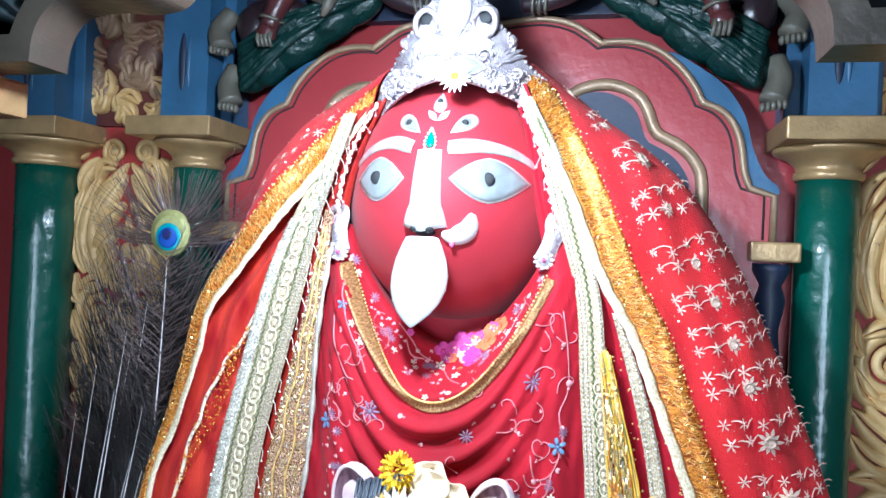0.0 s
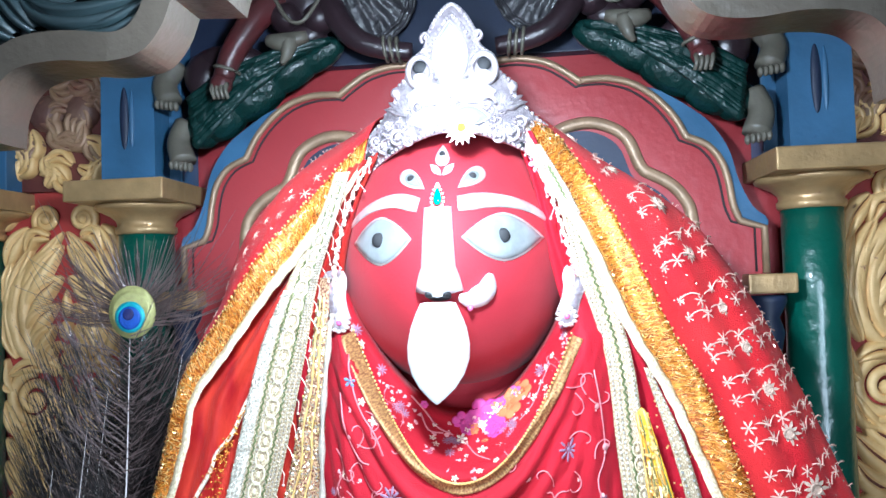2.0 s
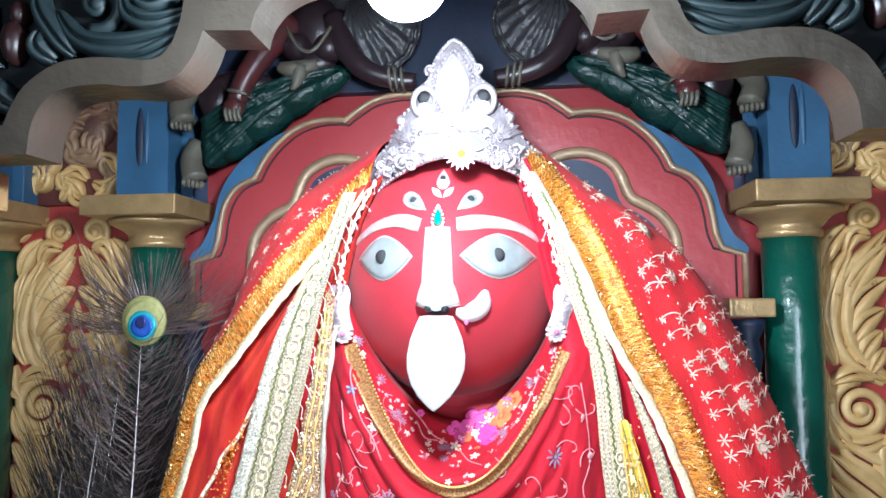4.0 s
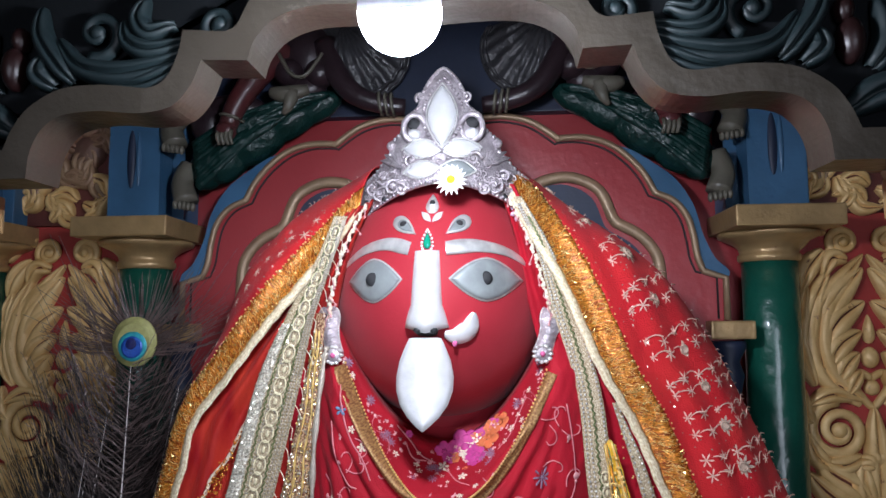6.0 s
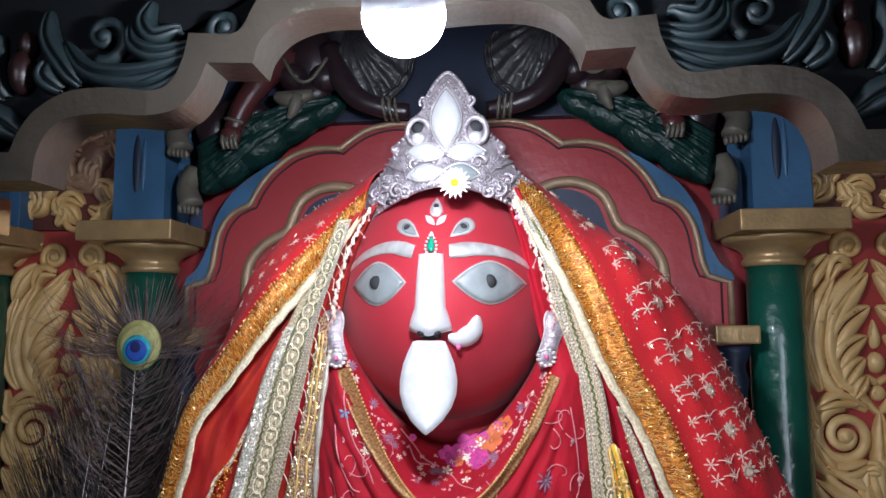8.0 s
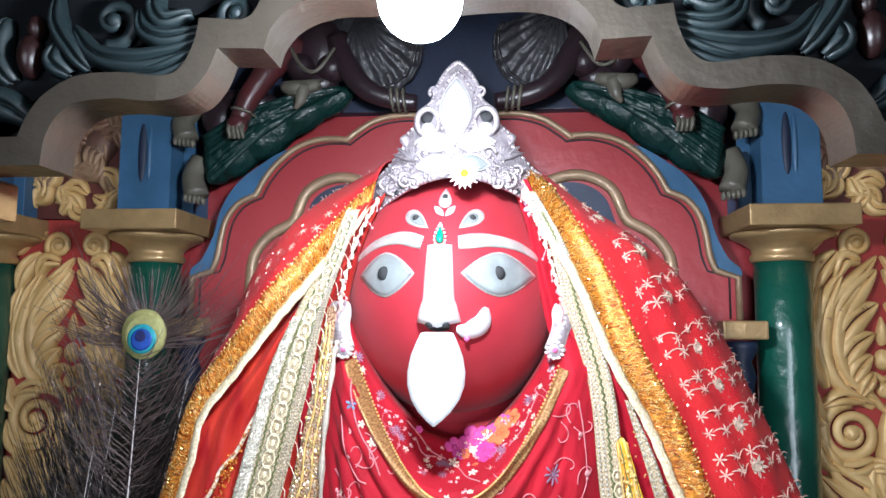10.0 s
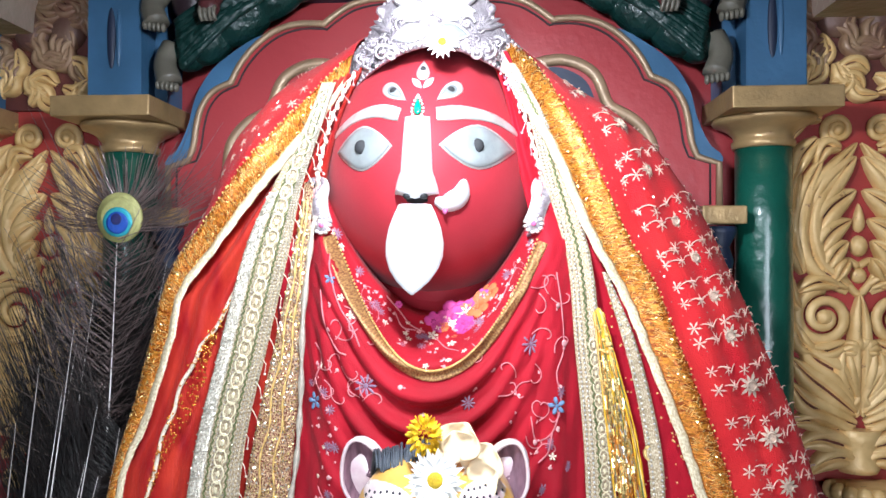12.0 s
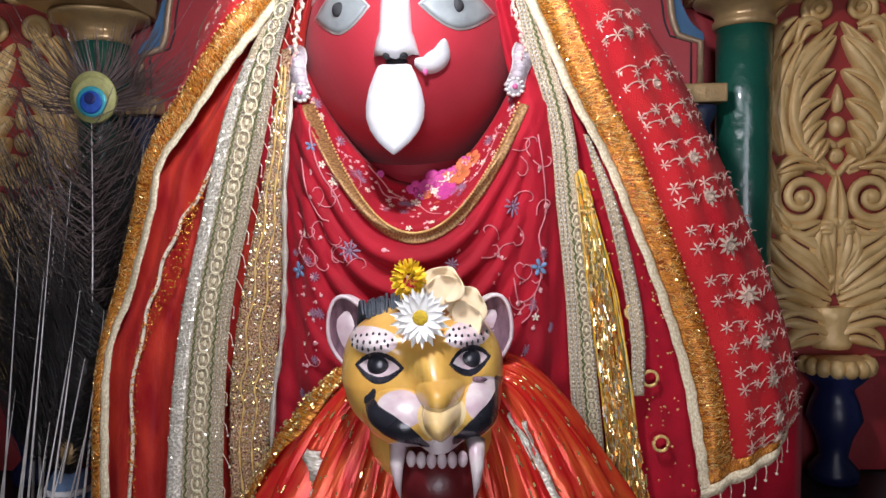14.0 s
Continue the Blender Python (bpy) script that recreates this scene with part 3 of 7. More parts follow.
    ball(bm, (cx, f, 1.322), (0.013, 0.012, 0.016), 12, 8)
    ball(bm, (cx, f, 1.364), (0.008, 0.010, 0.022), 10, 8, shape=lambda q: V(q.x * (1 - 0.6 * q.z), q.y, q.z))
    part("bud", bm, M_LEAF, p)
    bm = bmesh.new()
    tube(bm, spline([(cx, f, 1.292), (cx - 0.018, f, 1.300), (cx - 0.024, f, 1.282), (cx - 0.014, f, 1.264), (cx, f, 1.250), (cx + 0.014, f, 1.264), (cx + 0.024, f, 1.282), (cx + 0.018, f, 1.300), (cx, f, 1.292)], 40), 0.006, 7)
    ball(bm, (cx, f, 1.278), (0.012, 0.008, 0.012), 12, 8)
    part("heart", bm, M_LEAF, p)
    bm = bmesh.new()
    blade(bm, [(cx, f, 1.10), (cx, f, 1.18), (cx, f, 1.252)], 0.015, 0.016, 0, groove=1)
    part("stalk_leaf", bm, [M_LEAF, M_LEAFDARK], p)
    bm = bmesh.new()
    ball(bm, (cx, f, 1.165), (0.022, 0.010, 0.014), 12, 8)
    blade(bm, [(cx, f, 1.07), (cx, f, 1.11), (cx, f, 1.15)], 0.014, 0.014, 3)
    for k in range(7):
        a = math.pi * k / 6
        bm2 = bmesh.new()
        blade(bm2, [(cx, f - 0.006, 1.165), (cx + 0.016 * math.cos(a), f - 0.010, 1.168 + 0.012 * math.sin(a)), (cx + 0.032 * math.cos(a), f - 0.004, 1.163 + 0.026 * math.sin(a))], 0.008, 0.008, 0, n=8)
        part("rosette_leaf", bm2, M_LEAF, p)
    part("rosette", bm, M_LEAF, p)
    bm = bmesh.new()
    lathe(bm, [(0.03, 0.985), (0.034, 0.995), (0.026, 1.01), (0.03, 1.03), (0.036, 1.05)], (cx, y + 0.01, 0), 20)
    part("vase", bm, M_LEAF, p, "gilded fluted vase foot")
    # upper carving over the capitals, its leaves brown from z 1.60 up
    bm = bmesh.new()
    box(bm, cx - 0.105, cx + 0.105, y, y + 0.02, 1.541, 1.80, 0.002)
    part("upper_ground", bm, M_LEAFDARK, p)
    rng = random.Random(7)
    for i in range(64):
        bx, bz = cx + rng.uniform(-0.09, 0.09), 1.548 + 0.0037 * i
        a = rng.uniform(0, 2 * math.pi)
        bm = bmesh.new()
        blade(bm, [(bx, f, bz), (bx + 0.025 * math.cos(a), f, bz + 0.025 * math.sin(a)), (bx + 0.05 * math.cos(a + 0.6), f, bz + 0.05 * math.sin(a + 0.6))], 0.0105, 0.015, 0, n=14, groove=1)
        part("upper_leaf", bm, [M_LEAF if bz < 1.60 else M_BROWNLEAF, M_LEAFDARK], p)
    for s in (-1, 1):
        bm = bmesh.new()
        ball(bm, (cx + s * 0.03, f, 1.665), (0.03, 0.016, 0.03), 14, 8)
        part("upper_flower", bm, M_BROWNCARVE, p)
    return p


for cx in (-0.629, 0.627):
    carved_panel(cx, 0.062)
    st = thing("panel_stand", (cx, 0.05, 0.784), "dark blue turned stand under the gilded panel", "stand", "panel stands")
    bm = bmesh.new()
    lathe(bm, [(0.035, 0.784), (0.036, 0.80), (0.02, 0.82), (0.026, 0.85), (0.04, 0.88), (0.034, 0.905), (0.026, 0.925), (0.045, 0.945), (0.05, 0.958)], (cx, 0.05, 0), 24)
    part("foot", bm, M_DEEPBLUE, st)
    bm = bmesh.new()
    for i in range(9):
        a = math.pi * (i / 8)
        ball(bm, (cx + 0.046 * math.cos(a), 0.05 - 0.046 * math.sin(a), 0.963), (0.012, 0.012, 0.014), 8, 6)
    lathe(bm, [(0.03, 0.958), (0.05, 0.962), (0.04, 0.974)], (cx, 0.05, 0), 20)
    part("rim", bm, M_LEAF, st, "worn gilded beaded rim")

# ---- front arch with the cusped lower edge ----
AX = 0.010
INNER = [(0.0, 1.643), (0.05, 1.646), (0.09, 1.645), (0.118, 1.635), (0.134, 1.618), (0.140, 1.600), (0.180, 1.602), (0.189, 1.580), (0.206, 1.562), (0.235, 1.557), (0.27, 1.560), (0.302, 1.557), (0.319, 1.546), (0.329, 1.527), (0.332, 1.503)]
OUTER = [(0.0, 1.700), (0.09, 1.698), (0.118, 1.685), (0.138, 1.655), (0.150, 1.632), (0.16, 1.626), (0.197, 1.629), (0.201, 1.608), (0.211, 1.587), (0.228, 1.579), (0.268, 1.583), (0.305, 1.580), (0.332, 1.565), (0.346, 1.547), (0.354, 1.528), (0.43, 1.528), (0.43, 1.503)]
INNER, OUTER = smooth(INNER, (5, 6), 5), smooth(OUTER, (5, 6, 14, 15), 5)
farch = thing("front_arch", (AX, -0.48, 1.5), "grey-beige painted wooden arch with a cusped lower edge", "arch")
bm = bmesh.new()
prism(bm, [(AX + x, z) for x, z in both(INNER)] + [(AX + x, z) for x, z in reversed(both(OUTER))], -0.500, -0.452)
bmesh.ops.bevel(bm, geom=[e for e in bm.edges if len(e.link_faces) == 2 and e.calc_face_angle(0) > 1.2 and abs(e.verts[0].co.y - e.verts[1].co.y) < 1e-5], offset=0.0022, segments=2, affect="EDGES")
part("arch_band", bm, M_GREYARCH, farch)
bm = bmesh.new()
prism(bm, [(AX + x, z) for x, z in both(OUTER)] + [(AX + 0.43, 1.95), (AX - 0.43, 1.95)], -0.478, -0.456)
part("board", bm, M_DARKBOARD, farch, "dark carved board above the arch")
for s in (-1, 1):
    def Q(*q):
        return [(AX + s * a, -0.482, z) for a, z in q]
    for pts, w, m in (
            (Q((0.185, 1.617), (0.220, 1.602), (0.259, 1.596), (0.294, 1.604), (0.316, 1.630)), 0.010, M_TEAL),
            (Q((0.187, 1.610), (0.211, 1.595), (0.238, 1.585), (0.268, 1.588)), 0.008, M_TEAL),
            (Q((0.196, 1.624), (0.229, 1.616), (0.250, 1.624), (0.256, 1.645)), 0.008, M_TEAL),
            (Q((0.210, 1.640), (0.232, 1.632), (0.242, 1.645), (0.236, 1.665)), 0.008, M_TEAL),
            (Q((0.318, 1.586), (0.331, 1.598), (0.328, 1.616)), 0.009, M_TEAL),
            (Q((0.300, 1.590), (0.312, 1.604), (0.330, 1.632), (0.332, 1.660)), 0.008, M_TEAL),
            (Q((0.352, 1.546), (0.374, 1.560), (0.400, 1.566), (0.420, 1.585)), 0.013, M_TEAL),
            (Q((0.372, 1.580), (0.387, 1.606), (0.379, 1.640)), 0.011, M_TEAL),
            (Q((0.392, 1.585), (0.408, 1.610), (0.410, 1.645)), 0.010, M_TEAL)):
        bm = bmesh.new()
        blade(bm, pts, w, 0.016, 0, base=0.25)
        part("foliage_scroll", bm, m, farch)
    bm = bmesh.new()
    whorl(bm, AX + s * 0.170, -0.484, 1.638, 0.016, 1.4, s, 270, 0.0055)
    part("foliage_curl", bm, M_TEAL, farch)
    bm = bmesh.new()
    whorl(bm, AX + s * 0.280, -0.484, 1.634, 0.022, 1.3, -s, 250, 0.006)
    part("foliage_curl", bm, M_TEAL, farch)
    bm = bmesh.new()
    ball(bm, (AX + s * 0.356, -0.485, 1.604), (0.011, 0.014, 0.020), 14, 10)
    ball(bm, (AX + s * 0.352, -0.485, 1.630), (0.008, 0.010, 0.012), 12, 8)
    part("bud", bm, M_MAROON, farch, "maroon painted carved bud")
    sup = thing("arch_support", (AX + s * 0.43, -0.45, 0.784), "gold painted post carrying the front arch end", "post", "arch supports")
    bm = bmesh.new()
    box(bm, AX + s * 0.46 - 0.055, AX + s * 0.46 + 0.055, -0.485, -0.42, 1.465, 1.502, 0.004)
    part("block", bm, M_GOLD, sup)
    bm = bmesh.new()
    box(bm, AX + s * 0.50 - 0.02, AX + s * 0.50 + 0.02, -0.47, -0.43, 0.784, 1.465, 0.004)
    part("post", bm, M_GREEN, sup)

# ---- carved figures over the arch, kept plain ----
for s in (-1, 1):
    # ribbed fan behind the figure's arm
    bm = bmesh.new()
    for y0, lay in ((-0.012, 0), (0.004, 1)):
        rows = []
        for i in range(15):
            t = i / 14
            row = []
            for k in range(64):
                f = k / 63
                a = radians(188 + 92 * f - 4 * lay)
                ln = (0.116 + 0.004 * lay) * (0.74 + 0.26 * math.sin(math.pi * f) ** 0.7) * t
                row.append(V(s * (0.158 + ln * math.cos(a)), y0 - 0.022 * math.sin(math.pi * min(1, t * 1.05)) - 0.0024 * math.cos(f * 2 * math.pi * 8 + 0.8 * math.sin(9 * t)) * t, 1.838 + ln * 1.06 * math.sin(a)))
            rows.append(row)
        grid(bm, rows)
        tube(bm, rows[-1], 0.0030, 6)
    ball(bm, (s * 0.165, 0.02, 1.84), (0.05, 0.03, 0.05), 16, 10)
    solid("fan_carving", bm, M_ELEPHANT, "dark grey carved fan with fine ribs above the arch", "carved fan", "carved fans over the arch")
    # reclining figure: dark body, green drapery, stone-coloured feet
    bm = bmesh.new()
    for a, z, rx, ry, rz in ((0.20, 1.712, 0.042, 0.022, 0.020), (0.245, 1.692, 0.055, 0.028, 0.026), (0.300, 1.662, 0.060, 0.034, 0.034), (0.350, 1.634, 0.048, 0.034, 0.036), (0.378, 1.614, 0.028, 0.028, 0.028)):
        ball(bm, (s * a, 0.008, z), (rx, ry, rz), 20, 14, 0, rot=Matrix.Rotation(s * 0.5, 3, "Y"))
    for k in range(13):
        t = k / 12
        wv = 0.006 * math.sin(k * 2.3)
        tube(bm, spline([(s * (0.178 + 0.05 * t), -0.012, 1.728 - 0.016 * t), (s * (0.245 + 0.030 * t + wv), -0.030, 1.712 - 0.044 * t), (s * (0.315 + 0.020 * t - wv), -0.032, 1.688 - 0.068 * t), (s * (0.385 - 0.010 * t), -0.024, 1.650 - 0.066 * t)], 18), lambda q: 0.0055 + 0.0015 * math.sin(9 * q + k), 6)
    # body
    for x, y, z, rx, ry, rz in ((0.215, 0.0, 1.795, 0.040, 0.032, 0.052), (0.190, -0.020, 1.757, 0.024, 0.024, 0.022), (0.238, -0.020, 1.760, 0.024, 0.024, 0.022), (0.212, -0.010, 1.738, 0.030, 0.020, 0.022), (0.215, -0.004, 1.855, 0.026, 0.030, 0.032), (0.335, 0.004, 1.712, 0.055, 0.022, 0.024), (0.372, 0.0, 1.690, 0.028, 0.022, 0.034)):
        ball(bm, (s * x, y, z), (rx, ry, rz), 18, 12, 1)
    tube(bm, spline([(s * 0.184, -0.014, 1.805), (s * 0.163, -0.030, 1.755), (s * 0.133, -0.036, 1.718), (s * 0.092, -0.034, 1.702), (s * 0.058, -0.030, 1.698)], 24), lambda t: 0.020 - 0.008 * t, 14, 1)
    tube(bm, spline([(s * 0.250, -0.014, 1.800), (s * 0.280, -0.036, 1.755), (s * 0.308, -0.046, 1.708), (s * 0.322, -0.048, 1.672)], 18), lambda t: 0.022 - 0.008 * t, 14, 3)
    ball(bm, (s * 0.324, -0.050, 1.664), (0.016, 0.013, 0.016), 14, 10, 3)
    for k in range(4):
        tube(bm, spline([(s * (0.314 + 0.0065 * k), -0.056, 1.662), (s * (0.313 + 0.0065 * k), -0.062, 1.652), (s * (0.311 + 0.0065 * k), -0.058, 1.641)], 6), lambda t: 0.0036 * (1.1 - 0.4 * t), 8, 2)
    for k in range(3):
        c_, ax_ = V(s * (0.094 - 0.009 * k), -0.034, 1.7025 - 0.001 * k), V(0, 1, 0)
        tube(bm, [c_ + V(s * 0.002 * math.cos(q), 0.0165 * math.sin(q), 0.0165 * math.cos(q)) for q in [2 * math.pi * j / 18 for j in range(19)]], 0.0026, 6, 2, cap=False)
    tube(bm, [V(s * 0.3165, -0.047, 1.684) + V(s * 0.0165 * math.cos(q), 0.0165 * math.sin(q), 0.005 * math.cos(q)) for q in [2 * math.pi * j / 18 for j in range(19)]], 0.0026, 6, 2, cap=False)
    tube(bm, spline([(s * 0.182, -0.040, 1.782), (s * 0.200, -0.046, 1.752), (s * 0.214, -0.046, 1.744), (s * 0.230, -0.046, 1.752), (s * 0.250, -0.038, 1.785)], 16), 0.0030, 6, 2)
    # waist cloth and feet
    tube(bm, spline([(s * 0.205, -0.030, 1.730), (s * 0.238, -0.036, 1.722), (s * 0.262, -0.034, 1.726)], 8), lambda t: 0.008 + 0.005 * math.sin(math.pi * t), 8, 2)
    tube(bm, spline([(s * 0.228, -0.036, 1.724), (s * 0.232, -0.042, 1.702), (s * 0.240, -0.040, 1.690)], 8), lambda t: 0.012 * (1.1 - 0.8 * t), 8, 2)
    for fx, fz, tilt_ in ((0.402, 1.592, 0.0), (0.412, 1.680, 0.10)):
        tube(bm, spline([(s * (fx - 0.004), -0.004, fz + 0.030), (s * (fx + 0.002 + tilt_ * 0.1), -0.014, fz), (s * (fx - 0.008 + tilt_ * 0.1), -0.022, fz - 0.030)], 12), lambda t: 0.0155 + 0.003 * t, 12, 2)
        for k in range(5):
            ball(bm, (s * (fx - 0.022 + tilt_ * 0.1 + 0.0068 * k), -0.031, fz - 0.039 + 0.0012 * k), (0.0042, 0.006, 0.0070), 8, 6, 2)
    solid("draped_carving", bm, [M_DKGREEN, M_DARKLIMB, M_PALELIMB, M_REDLIMB], "green-draped dark carved figure of painted wood reclining over the arch", "carved figure", "figures over the arch")

# ---- light bulb ----
lb = thing("light_bulb", BULB, "lit white round lamp bulb hanging before the arch", "light bulb")
bm = bmesh.new()
prof = [(BULB_R * math.sin(a), -BULB_R * math.cos(a)) for a in [radians(4 + 8 * k) for k in range(12)]] + [(BULB_R * 0.994, 0.0025)]
lathe(bm, [(max(r, 0.0005), h) for r, h in prof], BULB, 32)
LEANING = Matrix.Rotation(radians(23), 3, "X")
bmesh.ops.rotate(bm, cent=BULB, matrix=LEANING, verts=bm.verts)
part("dome", bm, M_GLOW, lb, "glowing frosted dome")
bm = bmesh.new()
lathe(bm, [(BULB_R * 1.003, 0.0025), (BULB_R * 0.99, 0.010), (BULB_R * 0.9, 0.026), (BULB_R * 0.7, 0.044), (0.0145, 0.054), (0.0125, 0.056), (0.0125, 0.085)], BULB, 28)
bmesh.ops.rotate(bm, cent=BULB, matrix=LEANING, verts=bm.verts)
part("collar", bm, M_BULBCAP, lb, "white plastic collar")
bm = bmesh.new()
lathe(bm, [(0.019, 0.083), (0.021, 0.088), (0.021, 0.125), (0.012, 0.14)], BULB, 20)
bmesh.ops.rotate(bm, cent=BULB, matrix=LEANING, verts=bm.verts)
part("holder", bm, M_CORD, lb, "black lamp holder")
bm = bmesh.new()
tube(bm, spline([BULB + V(0, -0.051, 0.120), BULB + V(0.0, -0.085, 0.25), BULB + V(0, -0.09, 0.5), BULB + V(0, -0.09, 0.865)], 12), 0.004, 8)
part("cable", bm, M_CORD, lb)

# ---- the statue: head, silver face plates and bust in one mesh ----
FC, FR = V(0.005, -0.125, 1.400), V(0.1395, 0.172, 0.143)
TOP_R = 0.188


def face_y(x, z):
    q = 1 - ((x - FC.x) / FR.x) ** 2 - ((z - FC.z) / (TOP_R if z > FC.z else FR.z)) ** 2
    return FC.y - FR.y * math.sqrt(max(q, 0.02))


def dome(bm, cx, cz, rim, off, mi, yf=face_y, rings=5):
    """A slightly domed plate with the outline rim (list of dx, dz), lying on the surface yf."""
    rows = []
    for i in range(rings + 2):
        t = min(i / rings, 1) if i <= rings else 1
        t = max(t, 0.02)
        lift = off * (1 - 0.35 * t ** 4) if i <= rings else -0.004
        rows.append([V(cx + dx * t, yf(cx + dx * t, cz + dz * t) - lift, cz + dz * t) for dx, dz in rim])
    vs = grid(bm, rows, mi, close=True)
    f = bm.faces.new(vs[0])
    f.material_index, f.smooth = mi, True


def almond(w, h, tilt=0.0, n=36, up=1.0, p=1.7):
    out = []
    for k in range(n):
        a = 2 * math.pi * k / n
        x, z = w * math.cos(a), h * math.copysign(1 - abs(math.cos(a)) ** p, math.sin(a)) * (up if math.sin(a) > 0 else 1)
        c, s = math.cos(radians(tilt)), math.sin(radians(tilt))
        out.append((x * c - z * s, x * s + z * c))
    return out


def drop(w, h, tilt=0.0, n=28):
    """A teardrop with its point up."""
    out = []
    for k in range(n):
        a = 2 * math.pi * k / n
        x, z = w * math.sin(a) * math.sin(a / 2) ** 1.1 * 1.15, h * math.cos(a)
        c, s = math.cos(radians(tilt)), math.sin(radians(tilt))
        out.append((x * c - z * s, x * s + z * c))
    return out


def stroke(bm, pts, wf, off, mi, yf=face_y, n=24):
    path = spline([(x, 0, z) for x, z in pts], n)
    rows = []
    for i, p in enumerate(path):
        d = (path[min(i + 1, n)] - path[max(i - 1, 0)]).normalized()
        s = d.cross(V(0, 1, 0))
        w = wf(i / n)
        rows.append([V(q.x, yf(q.x, q.z) - off * b, q.z) for q, b in ((p + s * w * a, b) for a, b in ((-1, -1), (-0.95, 0.7), (-0.5, 1), (0, 1.15), (0.5, 1), (0.95, 0.7), (1, -1)))])
    grid(bm, rows, mi)


bm = bmesh.new()
ball(bm, FC, FR, 64, 48, 0, shape=lambda q: V(q.x, q.y, q.z * (TOP_R / FR.z if q.z > 0 else 1)))
ball(bm, (0.01, -0.09, 1.05), (0.20, 0.13, 0.28), 32, 20, 0)
tube(bm, [(0.01, -0.1, 1.2), (0.01, -0.1, 1.34)], 0.08, 24, 0)
# eyes: light rim, dull plate, pupil
for cx, w, h, t in ((-0.0615, 0.0350, 0.0255, 0.5), (0.0655, 0.0415, 0.0250, -0.5)):
    dome(bm, cx, 1.4255, almond(w, h, t), 0.0022, 3)
    dome(bm, cx, 1.4255, almond(w * 0.93, h * 0.92, t), 0.0034, 2)
    ball(bm, (cx - 0.001, face_y(cx, 1.4255) - 0.0030, 1.4265), (0.0074, 0.0030, 0.0078), 14, 8, 4)
# brows
stroke(bm, [(-0.112, 1.4400), (-0.078, 1.4605), (-0.046, 1.4665), (-0.019, 1.4600)], lambda t: 0.0012 + 0.0085 * t ** 0.7 * (1 - 0.25 * max(0, t - 0.85) / 0.15), 0.003, 3)
stroke(bm, [(0.021, 1.4600), (0.055, 1.4630), (0.090, 1.4570), (0.123, 1.4370)], lambda t: 0.0012 + 0.0088 * (1 - t) ** 0.75 * (1 - 0.25 * max(0, 0.15 - t) / 0.15), 0.003, 3)
# nose
rows = []
for i in range(15):
    t = i / 14
    z = 1.457 - 0.084 * t
    w = 0.0135 + 0.0045 * t + (0.0055 * max(0, (t - 0.72) / 0.28) ** 0.7)
    pr = (0.006 + 0.020 * t) * (1 if t < 0.93 else 0.75)
    y0 = face_y(0.0, z)
    rows.append([V(0.0005 + w * a, y0 + 0.004 - (pr + 0.004) * b, z - 0.006 * max(0, (t - 0.7) / 0.3) * (1 - abs(a)) ) for a, b in ((-1.02, 0), (-1, 0.35), (-0.75, 0.6 + 0.1 * t), (-0.42, 0.86), (0, 1), (0.42, 0.86), (0.75, 0.6 + 0.1 * t), (1, 0.35), (1.02, 0))])
rows.append([V(0.0005 + (p.x - 0.0005) * 0.75, p.y + 0.012 if abs(p.x) < 0.02 else p.y, p.z + 0.001) for p in rows[-1]])
vs = grid(bm, rows, 1)
for k in (-1, 1):
    ball(bm, (0.0005 + k * 0.008, -0.308, 1.3705), (0.0055, 0.006, 0.004), 10, 6, 4)
# mouth shadow and the long silver tongue plate
ball(bm, (0.0005, face_y(0, 1.366) - 0.001, 1.367), (0.012, 0.006, 0.004), 12, 6, 4)


def tongue_y(x, z):
    t = (1.364 - z) / 0.096
    return -0.303 - 0.026 * t + 12 * (x + 0.0005) ** 2


rim = []
prof_t = [(0.0, 0.40), (0.03, 0.56), (0.12, 0.70), (0.28, 0.90), (0.45, 1.0), (0.60, 0.98), (0.74, 0.82), (0.86, 0.55), (0.95, 0.24), (1.0, 0.03)]
for sg, order in ((1, prof_t), (-1, prof_t[::-1])):
    for t, w in order:
        rim.append((sg * 0.0305 * w, 0.0475 - 0.0965 * t - (0.002 if t == 0 else 0)))
dome(bm, -0.0008, 1.317, rim, 0.004, 1, tongue_y)
# forehead plates: drop, two small leaves, two side leaves with dark dots
dome(bm, 0.0045, 1.5135, drop(0.0085, 0.0125), 0.003, 3)
dome(bm, 0.0045, 1.5125, drop(0.0048, 0.0075), 0.0042, 1)
ball(bm, (0.0045, face_y(0.0045, 1.5135) - 0.0035, 1.5140), (0.0032, 0.0022, 0.0034), 10, 6, 4)
for k in (-1, 1):
    dome(bm, 0.0045 + k * 0.0065, 1.497, almond(0.0085, 0.0038, k * 48), 0.003, 1)
    dome(bm, 0.004 + k * 0.030, 1.4865, drop(0.0105, 0.0165, -k * 52 + (180 if k > 0 else 180)), 0.003, 3)
    dome(bm, 0.004 + k * 0.029, 1.4860, drop(0.0070, 0.0115, -k * 52 + 180), 0.004, 2)
    ball(bm, (0.004 + k * 0.0315, face_y(0.004 + k * 0.0315, 1.489) - 0.003, 1.4885), (0.0044, 0.0028, 0.0040), 10, 6, 4)
statue = solid("statue", bm, [M_FACE, M_SILVER, M_SILVERGREY, M_SILVERRIM, M_BLACK], "round red painted statue head with silver eye, nose and tongue plates", "statue")

